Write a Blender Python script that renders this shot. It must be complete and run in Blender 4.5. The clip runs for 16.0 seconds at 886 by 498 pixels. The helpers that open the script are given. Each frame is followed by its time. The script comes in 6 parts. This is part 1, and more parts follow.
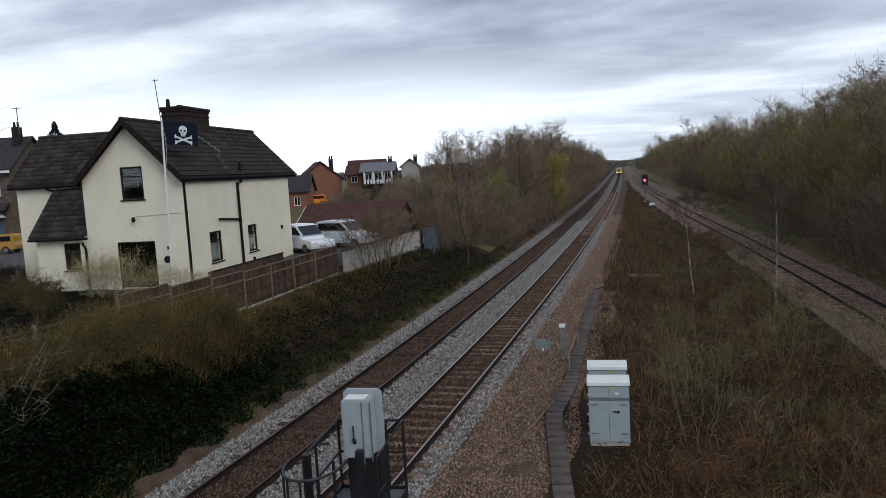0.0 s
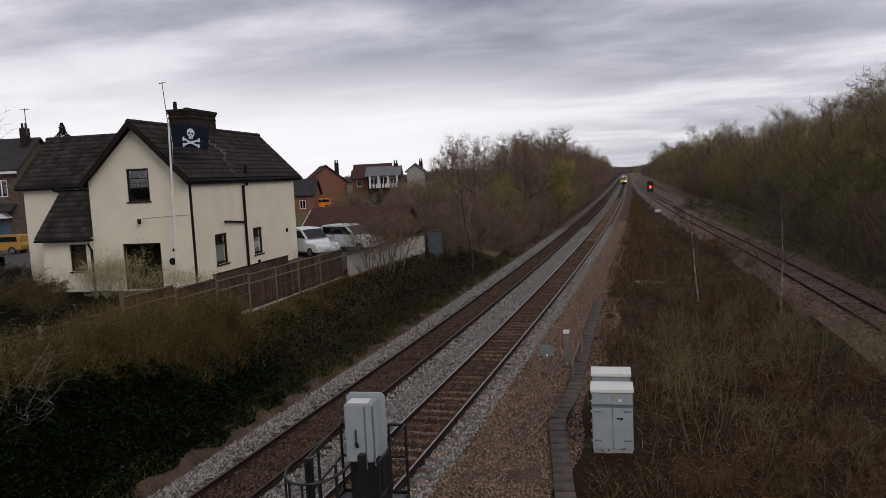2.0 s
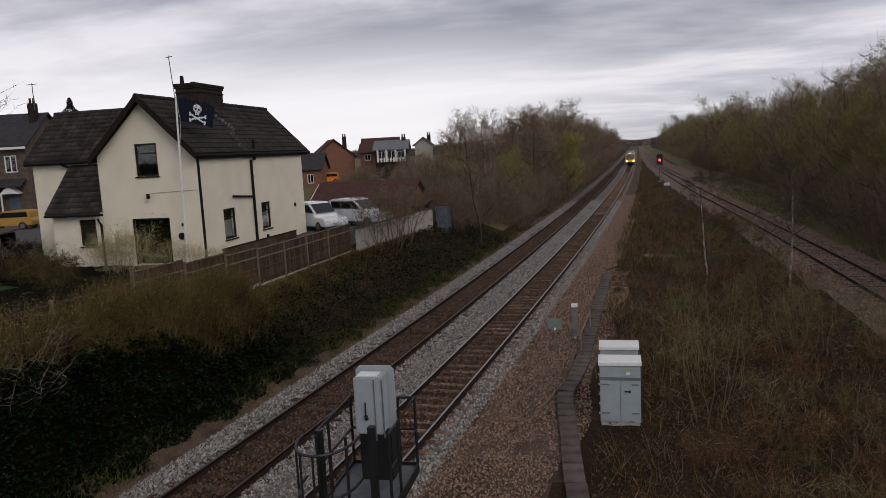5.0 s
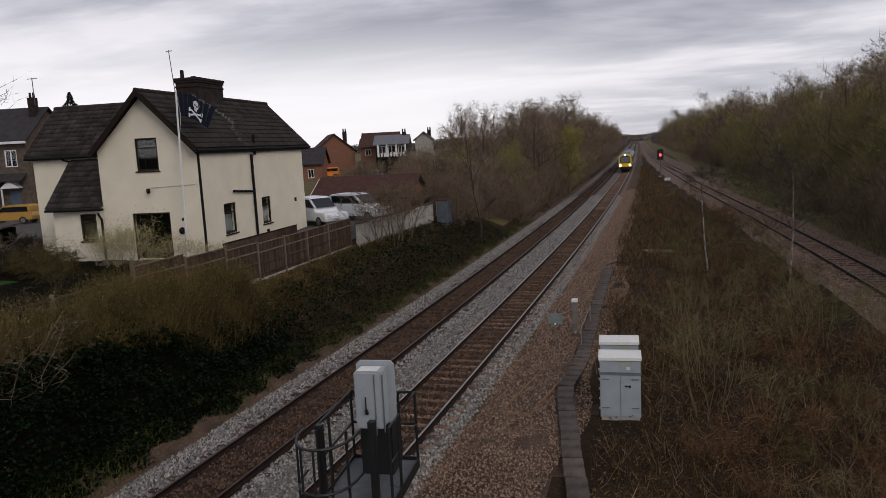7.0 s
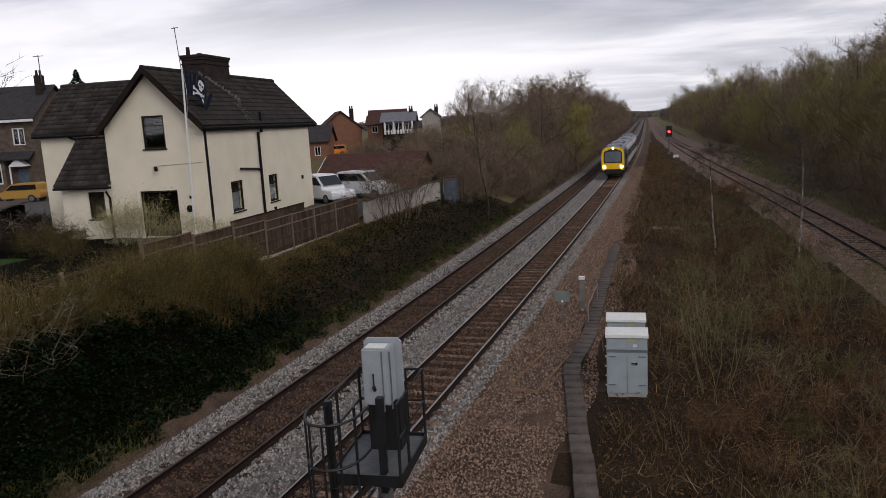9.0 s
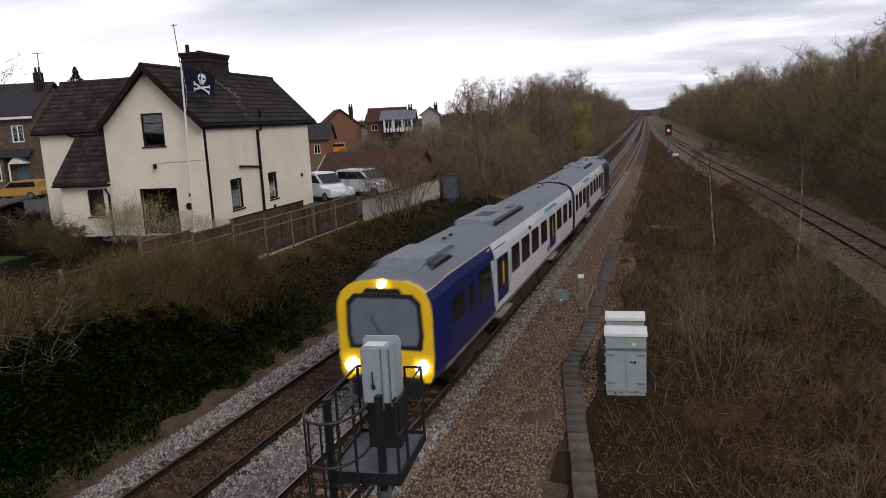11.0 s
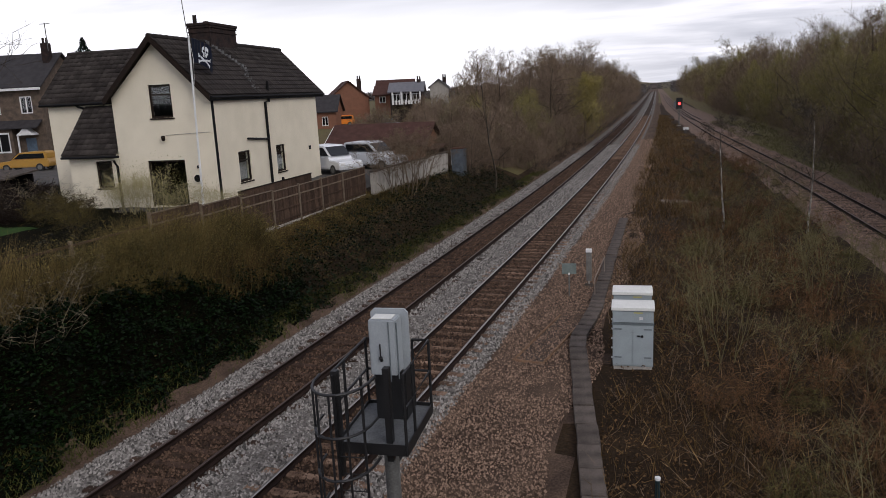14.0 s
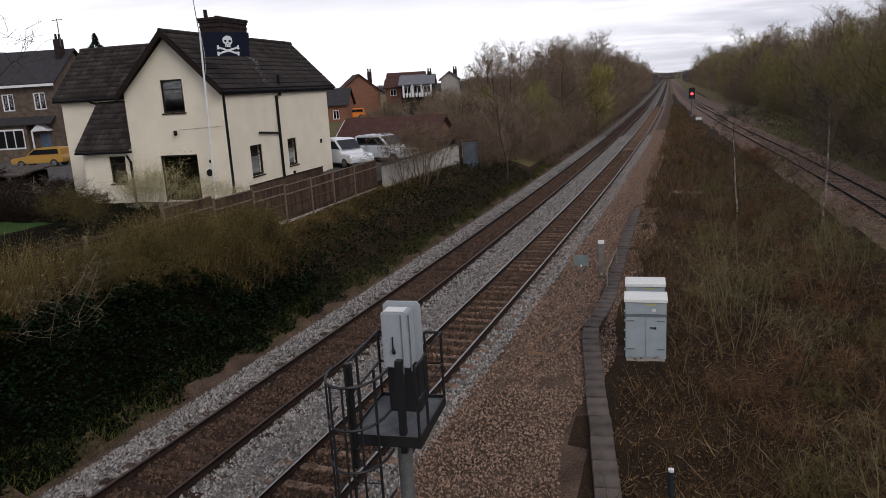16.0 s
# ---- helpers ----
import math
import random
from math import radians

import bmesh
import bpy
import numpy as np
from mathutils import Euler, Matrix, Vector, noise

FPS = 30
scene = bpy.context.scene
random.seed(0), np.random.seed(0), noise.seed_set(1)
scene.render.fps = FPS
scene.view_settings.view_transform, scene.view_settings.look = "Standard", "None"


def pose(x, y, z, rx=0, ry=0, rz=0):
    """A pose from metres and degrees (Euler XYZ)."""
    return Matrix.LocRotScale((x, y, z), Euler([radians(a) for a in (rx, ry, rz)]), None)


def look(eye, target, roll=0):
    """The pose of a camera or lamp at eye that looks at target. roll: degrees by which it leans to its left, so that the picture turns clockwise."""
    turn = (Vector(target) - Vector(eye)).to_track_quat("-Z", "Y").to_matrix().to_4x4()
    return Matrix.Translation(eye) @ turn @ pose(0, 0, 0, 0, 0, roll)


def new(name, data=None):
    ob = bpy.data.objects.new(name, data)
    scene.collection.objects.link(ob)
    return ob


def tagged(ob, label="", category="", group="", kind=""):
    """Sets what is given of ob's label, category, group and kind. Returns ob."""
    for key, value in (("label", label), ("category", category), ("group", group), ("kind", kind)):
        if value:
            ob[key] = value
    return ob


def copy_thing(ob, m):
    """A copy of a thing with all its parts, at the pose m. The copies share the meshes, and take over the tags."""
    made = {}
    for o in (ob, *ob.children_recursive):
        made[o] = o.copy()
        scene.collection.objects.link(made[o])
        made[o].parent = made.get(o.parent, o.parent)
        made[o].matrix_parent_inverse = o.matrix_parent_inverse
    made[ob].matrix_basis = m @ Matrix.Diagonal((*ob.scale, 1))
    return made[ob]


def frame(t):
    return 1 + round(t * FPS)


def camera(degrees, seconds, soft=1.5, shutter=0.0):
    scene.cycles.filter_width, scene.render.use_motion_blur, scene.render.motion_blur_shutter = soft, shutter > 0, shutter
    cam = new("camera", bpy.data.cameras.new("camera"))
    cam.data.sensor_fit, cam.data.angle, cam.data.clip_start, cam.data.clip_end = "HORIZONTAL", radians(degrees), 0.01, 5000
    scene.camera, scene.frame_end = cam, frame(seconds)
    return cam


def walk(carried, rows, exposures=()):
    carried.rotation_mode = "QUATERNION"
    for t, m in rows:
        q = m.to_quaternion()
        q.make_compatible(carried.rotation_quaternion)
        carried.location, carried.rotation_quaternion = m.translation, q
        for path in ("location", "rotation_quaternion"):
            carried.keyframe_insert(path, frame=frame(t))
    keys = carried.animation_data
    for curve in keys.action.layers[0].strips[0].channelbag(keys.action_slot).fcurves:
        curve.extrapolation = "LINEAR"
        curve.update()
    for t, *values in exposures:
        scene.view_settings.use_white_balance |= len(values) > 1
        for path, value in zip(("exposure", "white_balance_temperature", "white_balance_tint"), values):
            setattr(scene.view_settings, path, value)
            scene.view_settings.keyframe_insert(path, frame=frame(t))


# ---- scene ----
cam = camera(62.0, 16.0, soft=0.55, shutter=0.2)
EYE_Z = 7.55
# seconds, yaw, pitch, roll of a hand-held camera on a footbridge over the line
LOOKS = [
    (0, 13.59, -6.04, 3.27),
    (0.5, 13.11, -5.90, 2.98),
    (1, 13.20, -5.02, 2.85),
    (1.5, 13.76, -5.42, 2.77),
    (2, 14.01, -5.65, 2.73),
    (2.5, 14.25, -5.75, 2.55),
    (3, 14.51, -7.23, 2.62),
    (3.5, 14.51, -7.19, 2.81),
    (4, 14.64, -7.52, 2.92),
    (6.5, 14.59, -7.75, 2.97),
    (7, 14.66, -8.03, 2.90),
    (7.5, 14.71, -8.42, 3.02),
    (8, 15.09, -9.13, 2.95),
    (8.5, 15.21, -9.56, 2.98),
    (9, 15.20, -9.74, 3.02),
    (11.5, 15.20, -9.97, 2.85),
    (12, 15.33, -10.27, 2.92),
    (12.5, 15.41, -10.77, 2.81),
    (13, 16.32, -10.39, 3.01),
    (13.5, 16.13, -10.70, 2.94),
    (14, 15.82, -11.92, 2.72),
    (14.5, 16.09, -12.01, 3.04),
    (15, 16.49, -12.49, 3.01),
    (15.5, 16.60, -12.18, 3.12),
    (16, 16.64, -12.45, 3.25),
]
walk(cam, [(t, pose(0, 0, EYE_Z, 90 + p, r, y)) for t, y, p, r in LOOKS],
     exposures=[(0.0, -0.07, 5950, 4), (0.8, -0.18, 6200, 8), (1.5, -0.32, 6500, 11), (3.0, -0.42, 6650, 12), (4.0, -0.43, 6650, 12), (6.5, -0.39, 6650, 12), (9.0, -0.21, 6600, 12), (11.5, -0.03, 6500, 12), (16.0, -0.06, 6500, 12)])

# world: an overcast sky with streaky cloud over the clear sky's light
world = bpy.data.worlds.new("sky")
scene.world = world
world.use_nodes = True
SUN_EL, SUN_ROT = radians(36), radians(129)


def build_sky():
    nt = world.node_tree
    nt.nodes.clear()
    n, ln = nt.nodes.new, nt.links.new
    out, bg = n("ShaderNodeOutputWorld"), n("ShaderNodeBackground")
    sky = n("ShaderNodeTexSky")
    sky.sky_type, sky.sun_disc = "NISHITA", False
    sky.sun_elevation, sky.sun_rotation = SUN_EL, SUN_ROT
    tc, sep = n("ShaderNodeTexCoord"), n("ShaderNodeSeparateXYZ")
    ln(tc.outputs["Generated"], sep.inputs[0])
    up = n("ShaderNodeMath"); up.operation = "MAXIMUM"; up.inputs[1].default_value = 0.0
    ln(sep.outputs["Z"], up.inputs[0])
    lift = n("ShaderNodeMath"); lift.operation = "ADD"; lift.inputs[1].default_value = 0.10
    ln(up.outputs[0], lift.inputs[0])
    dx, dy = n("ShaderNodeMath"), n("ShaderNodeMath")
    for d, a in ((dx, "X"), (dy, "Y")):
        d.operation = "DIVIDE"
        ln(sep.outputs[a], d.inputs[0]); ln(lift.outputs[0], d.inputs[1])
    comb = n("ShaderNodeCombineXYZ")
    ln(dx.outputs[0], comb.inputs[0]); ln(dy.outputs[0], comb.inputs[1])
    mp = n("ShaderNodeMapping"); mp.inputs["Scale"].default_value = (0.50, 0.85, 1.0)
    mp.inputs["Rotation"].default_value = (0, 0, radians(-24))
    mp.inputs["Location"].default_value = (1.7, 0.35, 0)
    ln(comb.outputs[0], mp.inputs[0])
    big, fine = n("ShaderNodeTexNoise"), n("ShaderNodeTexNoise")
    big.inputs["Scale"].default_value, big.inputs["Detail"].default_value = 0.95, 6
    big.inputs["Roughness"].default_value, big.inputs["Distortion"].default_value = 0.55, 0.3
    fine.inputs["Scale"].default_value, fine.inputs["Detail"].default_value = 3.2, 5
    ln(mp.outputs[0], big.inputs[0]); ln(mp.outputs[0], fine.inputs[0])
    mix = n("ShaderNodeMix"); mix.data_type = "FLOAT"; mix.inputs[0].default_value = 0.14
    ln(big.outputs[0], mix.inputs[2]); ln(fine.outputs[0], mix.inputs[3])
    ramp = n("ShaderNodeValToRGB")
    e = ramp.color_ramp.elements
    e[0].position, e[0].color = 0.38, (0.33, 0.355, 0.46, 1)
    e[1].position, e[1].color = 0.63, (1.12, 1.11, 1.20, 1)
    m = e.new(0.50); m.color = (0.60, 0.62, 0.73, 1)
    ln(mix.outputs[0], ramp.inputs[0])
    # the cloud sheet thins to a bright rim low down
    rim = n("ShaderNodeMapRange"); rim.interpolation_type = "SMOOTHSTEP"
    rim.inputs[1].default_value, rim.inputs[2].default_value = 0.05, 0.21
    rim.inputs[3].default_value, rim.inputs[4].default_value = 0.92, 0.0
    ln(sep.outputs["Z"], rim.inputs[0])
    # thinner, whiter cloud towards the houses
    lean = n("ShaderNodeMapRange"); lean.interpolation_type = "SMOOTHSTEP"
    lean.inputs[1].default_value, lean.inputs[2].default_value = -0.30, 0.10
    lean.inputs[3].default_value, lean.inputs[4].default_value = 1.0, 0.34
    ln(sep.outputs["X"], lean.inputs[0])
    rim_by = n("ShaderNodeMath"); rim_by.operation = "MULTIPLY"
    ln(rim.outputs[0], rim_by.inputs[0]); ln(lean.outputs[0], rim_by.inputs[1])
    low = n("ShaderNodeMix"); low.data_type = "RGBA"
    low.inputs[7].default_value = (1.42, 1.42, 1.48, 1)
    ln(rim_by.outputs[0], low.inputs[0]); ln(ramp.outputs[0], low.inputs[6])
    scale = n("ShaderNodeVectorMath"); scale.operation = "SCALE"; scale.inputs[3].default_value = 0.06
    ln(sky.outputs[0], scale.inputs[0])
    both = n("ShaderNodeMix"); both.data_type = "RGBA"; both.inputs[0].default_value = 0.92
    ln(scale.outputs[0], both.inputs[6]); ln(low.outputs[2], both.inputs[7])
    ln(both.outputs[2], bg.inputs[0])
    bg.inputs[1].default_value = 0.95
    ln(bg.outputs[0], out.inputs[0])


build_sky()
sun = new("sun", bpy.data.lights.new("sun", "SUN"))
sun.data.energy, sun.data.angle, sun.data.color = 1.3, radians(30), (1.0, 0.96, 0.9)
sun.matrix_world = look((25, -20, 23), (0, 0, 0))

# ---- materials ----
MATS = {}


def mat(name, rgb, rough=0.8, var=0.3, scale=3.0, bump=0.25, metal=0.0, fine=40.0, per_island=0.0, per_object=0.0, second=None, emit=0.0, spec=None):
    """A surface whose colour wanders at two scales, with fine relief; second: a stain colour in broad patches."""
    if name in MATS:
        return MATS[name]
    m = bpy.data.materials.new(name)
    MATS[name] = m
    m.use_nodes = True
    nt = m.node_tree
    n, ln = nt.nodes.new, nt.links.new
    b = nt.nodes["Principled BSDF"]
    b.inputs["Roughness"].default_value, b.inputs["Metallic"].default_value = rough, metal
    b.inputs["Specular IOR Level"].default_value = spec if spec is not None else (0.5 if rough < 0.6 else 0.12)
    tc = n("ShaderNodeTexCoord")
    a, c = n("ShaderNodeTexNoise"), n("ShaderNodeTexNoise")
    a.inputs["Scale"].default_value, a.inputs["Detail"].default_value = scale, 5
    c.inputs["Scale"].default_value, c.inputs["Detail"].default_value = fine, 3
    ln(tc.outputs["Object"], a.inputs[0]); ln(tc.outputs["Object"], c.inputs[0])
    other = second or [v * (1 - var) for v in rgb]
    r = n("ShaderNodeValToRGB")
    r.color_ramp.elements[0].position, r.color_ramp.elements[1].position = 0.35, 0.65
    r.color_ramp.elements[0].color, r.color_ramp.elements[1].color = (*other, 1), (*rgb, 1)
    ln(a.outputs[0], r.inputs[0])
    mr = n("ShaderNodeMapRange")
    mr.inputs[1].default_value, mr.inputs[2].default_value = 0.3, 0.7
    mr.inputs[3].default_value, mr.inputs[4].default_value = 1 - var, 1 + var * 0.6
    ln(c.outputs[0], mr.inputs[0])
    val = mr.outputs[0]
    for kind, amount in (("Random Per Island", per_island), ("Random", per_object)):
        if amount:
            g = n("ShaderNodeNewGeometry") if kind != "Random" else n("ShaderNodeObjectInfo")
            k = n("ShaderNodeMapRange")
            k.inputs[3].default_value, k.inputs[4].default_value = 1 - amount, 1 + amount
            ln(g.outputs[kind], k.inputs[0])
            mu = n("ShaderNodeMath"); mu.operation = "MULTIPLY"
            ln(val, mu.inputs[0]); ln(k.outputs[0], mu.inputs[1])
            val = mu.outputs[0]
    sc = n("ShaderNodeVectorMath"); sc.operation = "SCALE"
    ln(r.outputs[0], sc.inputs[0]); ln(val, sc.inputs[3])
    ln(sc.outputs[0], b.inputs["Base Color"])
    if bump:
        bp = n("ShaderNodeBump"); bp.inputs["Strength"].default_value, bp.inputs["Distance"].default_value = bump, 0.02
        ln(c.outputs[0], bp.inputs["Height"]); ln(bp.outputs[0], b.inputs["Normal"])
    if emit:
        b.inputs["Emission Color"].default_value, b.inputs["Emission Strength"].default_value = (*rgb, 1), emit
    return m


def glass_mat(name, tint=(0.8, 0.85, 0.87)):
    m = bpy.data.materials.new(name)
    m.use_nodes = True
    b = m.node_tree.nodes["Principled BSDF"]
    b.inputs["Base Color"].default_value = (*tint, 1)
    b.inputs["Transmission Weight"].default_value, b.inputs["Roughness"].default_value = 1.0, 0.03
    return m


GLASS = glass_mat("window_glass")
# tint deepened so that the room behind the pane looks unlit
DOOR_GLASS = glass_mat("dim_door_glass", (0.12, 0.15, 0.13))
RENDER_WALL = mat("cream_render", (0.78, 0.71, 0.57), 0.9, 0.10, 0.9, 0.3, second=(0.72, 0.655, 0.52), fine=60)
BLACK_PAINT = mat("black_gutter_plastic", (0.010, 0.010, 0.011), 0.62, 0.3, 8, 0.05)
BROWN_FRAME = mat("dark_brown_timber", (0.022, 0.014, 0.010), 0.6, 0.3, 6, 0.2)
ROOF_TILE = mat("brown_grey_concrete_tile", (0.047, 0.040, 0.036), 0.85, 0.4, 1.4, 0.5, second=(0.029, 0.024, 0.022), per_island=0.35, per_object=0.35)
LEAD = mat("pale_mortar", (0.17, 0.17, 0.17), 0.8, 0.4, 5, 0.4)
OLD_BRICK = mat("soot_stained_brick", (0.045, 0.030, 0.026), 0.9, 0.4, 3, 0.5, second=(0.022, 0.018, 0.018))
RED_BRICK = mat("red_brick", (0.235, 0.11, 0.072), 0.9, 0.25, 2, 0.4, second=(0.19, 0.095, 0.062))
STONE_WALLING = mat("weathered_stone", (0.150, 0.112, 0.085), 0.9, 0.4, 2, 0.5, second=(0.085, 0.066, 0.053))
SLATE = mat("dark_slate", (0.050, 0.046, 0.048), 0.7, 0.3, 2, 0.3, per_island=0.25)
GREY_SLATE = mat("pale_slate", (0.16, 0.16, 0.175), 0.6, 0.2, 2, 0.3)
RED_TILE = mat("brown_red_roof_tile", (0.085, 0.042, 0.034), 0.85, 0.3, 2, 0.4, per_island=0.25)
WHITE_PAINT = mat("white_paint", (0.75, 0.75, 0.74), 0.5, 0.12, 3, 0.05)
RAIL_STEEL = mat("rusty_rail_side", (0.022, 0.013, 0.01), 0.75, 0.35, 4, 0.3)
RAIL_TOP = mat("worn_rail_head", (0.40, 0.37, 0.34), 0.36, 0.2, 3, 0.05, metal=0.9)
RAIL_TOP_DULL = mat("dull_rail_head", (0.07, 0.045, 0.035), 0.5, 0.2, 3, 0.1, metal=0.4)
SLEEPER_TAN = mat("stained_concrete_sleeper", (0.20, 0.132, 0.092), 0.9, 0.4, 4, 0.4, second=(0.075, 0.045, 0.031), per_object=0.45)
SLEEPER_DARK = mat("dark_timber_sleeper", (0.066, 0.040, 0.028), 0.9, 0.4, 4, 0.4, second=(0.034, 0.021, 0.015), per_object=0.45)
BALLAST_GREY = mat("grey_ballast", (0.175, 0.160, 0.146), 0.95, 0.6, 5, 1.0, fine=16, second=(0.10, 0.088, 0.078))
BALLAST_BROWN = mat("rust_stained_ballast", (0.05, 0.033, 0.02), 0.95, 0.55, 3, 1.0, fine=26, second=(0.034, 0.021, 0.016))
STONE_GREY = mat("grey_ballast_stone", (0.235, 0.218, 0.200), 0.9, 0.3, 9, 0.3, per_island=0.8)
STONE_BROWN = mat("brown_ballast_stone", (0.088, 0.054, 0.036), 0.9, 0.3, 9, 0.3, per_island=0.7)
STONE_CESS = mat("cess_stone", (0.212, 0.143, 0.103), 0.9, 0.3, 9, 0.3, per_island=0.75)
CESS = mat("brown_grey_cess_gravel", (0.112, 0.074, 0.051), 0.95, 0.5, 1.2, 1.0, fine=22, second=(0.056, 0.037, 0.027))
SIDING_BED = mat("pale_siding_gravel", (0.19, 0.128, 0.098), 0.95, 0.5, 1.2, 1.0, fine=22, second=(0.125, 0.088, 0.070))
SOIL = mat("brown_scrub_soil", (0.036, 0.0215, 0.0105), 0.95, 0.5, 0.6, 0.8, fine=14, second=(0.019, 0.0115, 0.006))
# near-black: the shade beneath the bank's growth is put into its colour
BANK = mat("shade_dark_bank_litter", (0.006, 0.005, 0.0025), 0.95, 0.5, 0.7, 0.8, fine=14, second=(0.003, 0.003, 0.0012), spec=0.03)
GRASS = mat("rough_grass", (0.120, 0.105, 0.046), 0.95, 0.4, 0.5, 0.6, fine=18, second=(0.10, 0.074, 0.040))
LAWN = mat("green_lawn", (0.028, 0.062, 0.012), 0.95, 0.3, 0.8, 0.5, fine=20)
TARMAC = mat("worn_tarmac", (0.09, 0.085, 0.08), 0.9, 0.3, 1, 0.4)
CONCRETE = mat("weathered_concrete", (0.115, 0.095, 0.082), 0.9, 0.45, 2.5, 0.5, second=(0.062, 0.051, 0.044), per_object=0.15)
PALE_CONCRETE = mat("pale_concrete", (0.42, 0.39, 0.35), 0.9, 0.25, 2.5, 0.4)
CABINET_GREY = mat("grey_enamel_cabinet", (0.34, 0.39, 0.41), 0.45, 0.10, 2.5, 0.06, second=(0.30, 0.34, 0.355))
CABINET_DARK = mat("grey_cabinet_seam", (0.14, 0.165, 0.175), 0.5, 0.2, 3, 0.1)
CABINET_TOP = mat("white_cabinet_roof", (0.70, 0.70, 0.66), 0.5, 0.12, 3, 0.1)
SIGNAL_GREY = mat("pale_grey_signal_case", (0.33, 0.36, 0.38), 0.4, 0.08, 3, 0.05)
BLACK_STEEL = mat("black_painted_steel", (0.010, 0.010, 0.011), 0.5, 0.3, 6, 0.1)
GALV = mat("galvanised_post", (0.17, 0.17, 0.165), 0.6, 0.25, 5, 0.15, metal=0.3)
MESH_FLOOR = mat("grey_steel_deck", (0.11, 0.115, 0.12), 0.6, 0.25, 5, 0.3)
FENCE_BOARD = mat("brown_fence_board", (0.088, 0.056, 0.039), 0.85, 0.3, 2, 0.4, second=(0.058, 0.038, 0.028), per_object=0.3)
FENCE_POST = mat("weathered_timber_post", (0.2, 0.155, 0.115), 0.85, 0.3, 3, 0.4)
BARK = mat("grey_brown_bark", (0.08, 0.066, 0.052), 0.95, 0.35, 4, 0.5)
TWIG = mat("brown_twigs", (0.20, 0.146, 0.10), 0.95, 0.3, 2, 0.0, per_island=0.2)
TWIG_GREY = mat("grey_twigs", (0.20, 0.165, 0.105), 0.95, 0.3, 2, 0.0, per_island=0.2)
BUD = mat("olive_green_buds", (0.285, 0.252, 0.085), 0.9, 0.3, 1, 0.0, per_island=0.3)
HAZE_BROWN = mat("fine_brown_twigs", (0.225, 0.166, 0.120), 0.95, 0.2, 0.25, 0.0, per_island=0.2, second=(0.155, 0.112, 0.085))
HAZE_OLIVE = mat("fine_olive_twigs", (0.250, 0.218, 0.076), 0.95, 0.2, 0.25, 0.0, per_island=0.2, second=(0.168, 0.144, 0.060))
BUD_YELLOW = mat("yellow_green_catkins", (0.46, 0.39, 0.09), 0.9, 0.3, 1, 0.0, per_island=0.3)
IVY = mat("dark_ivy_leaves", (0.0042, 0.0108, 0.0026), 0.5, 0.35, 0.7, 0.0, per_island=0.98, spec=0.06)
DEAD = mat("dead_bramble_stems", (0.118, 0.066, 0.028), 0.95, 0.35, 0.6, 0.0, per_island=0.65, second=(0.042, 0.025, 0.011))
DEAD_OLIVE = mat("olive_dry_stems", (0.122, 0.094, 0.034), 0.95, 0.35, 0.6, 0.0, per_island=0.6, second=(0.060, 0.046, 0.018))
BIRCH = mat("white_birch_bark", (0.46, 0.42, 0.37), 0.8, 0.5, 3.2, 0.4, second=(0.06, 0.05, 0.044))
# near-black that stands in for the shade inside rooms and sheds
DARK = mat("shade_black_interior", (0.01, 0.01, 0.01), 0.9, 0.3, 3, 0.1)
CURTAIN = mat("net_curtain", (0.3, 0.3, 0.3), 0.9, 0.25, 5, 0.3)

# ---- mesh helpers ----


def part(name, bm, material, parent=None, label=""):
    """Links a bmesh as one mesh object under a thing or part."""
    me = bpy.data.meshes.new(name)
    bm.to_mesh(me)
    bm.free()
    for mm in (material if isinstance(material, (list, tuple)) else [material]):
        me.materials.append(mm)
    ob = new(name, me)
    if parent is not None:
        ob.parent = parent
    if label:
        ob["label"] = label
    return ob


def thing(name, m, label, category, group="", kind=""):
    ob = new(name)
    ob.matrix_basis = m
    return tagged(ob, label, category, group, kind)


def raw(name, verts, faces, material, parent=None, smooth=False):
    me = bpy.data.meshes.new(name)
    verts = np.asarray(verts, dtype=np.float32)
    faces = np.asarray(faces, dtype=np.int32)
    k = faces.shape[1]
    me.vertices.add(len(verts)); me.vertices.foreach_set("co", verts.ravel())
    me.loops.add(faces.size); me.loops.foreach_set("vertex_index", faces.ravel())
    me.polygons.add(len(faces))
    me.polygons.foreach_set("loop_start", np.arange(0, faces.size, k, dtype=np.int32))
    me.update(calc_edges=True)
    me.validate()
    for mm in (material if isinstance(material, (list, tuple)) else [material]):
        me.materials.append(mm)
    if smooth:
        me.shade_smooth()
    ob = new(name, me)
    if parent is not None:
        ob.parent = parent
    return ob


def box(bm, x0, x1, y0, y1, z0, z1, bevel=0.0):
    r = bmesh.ops.create_cube(bm, size=1.0)
    vs = r["verts"]
    for v in vs:
        v.co = Vector(((x0 + x1) / 2 + v.co.x * (x1 - x0), (y0 + y1) / 2 + v.co.y * (y1 - y0), (z0 + z1) / 2 + v.co.z * (z1 - z0)))
    if bevel:
        es = list({e for v in vs for e in v.link_edges})
        bmesh.ops.bevel(bm, geom=es, offset=bevel, segments=2, affect="EDGES")
    return bm


def boxed(*a, bevel=0.0):
    return box(bmesh.new(), *a, bevel=bevel)


def rod(bm, p, q, r0, r1=None, n=8):
    """A tapered round bar from p to q."""
    p, q = Vector(p), Vector(q)
    d = q - p
    m = Matrix.Translation((p + q) / 2) @ d.to_track_quat("Z", "Y").to_matrix().to_4x4()
    bmesh.ops.create_cone(bm, cap_ends=True, segments=n, radius1=r0, radius2=r1 if r1 is not None else r0, depth=d.length, matrix=m)
    return bm


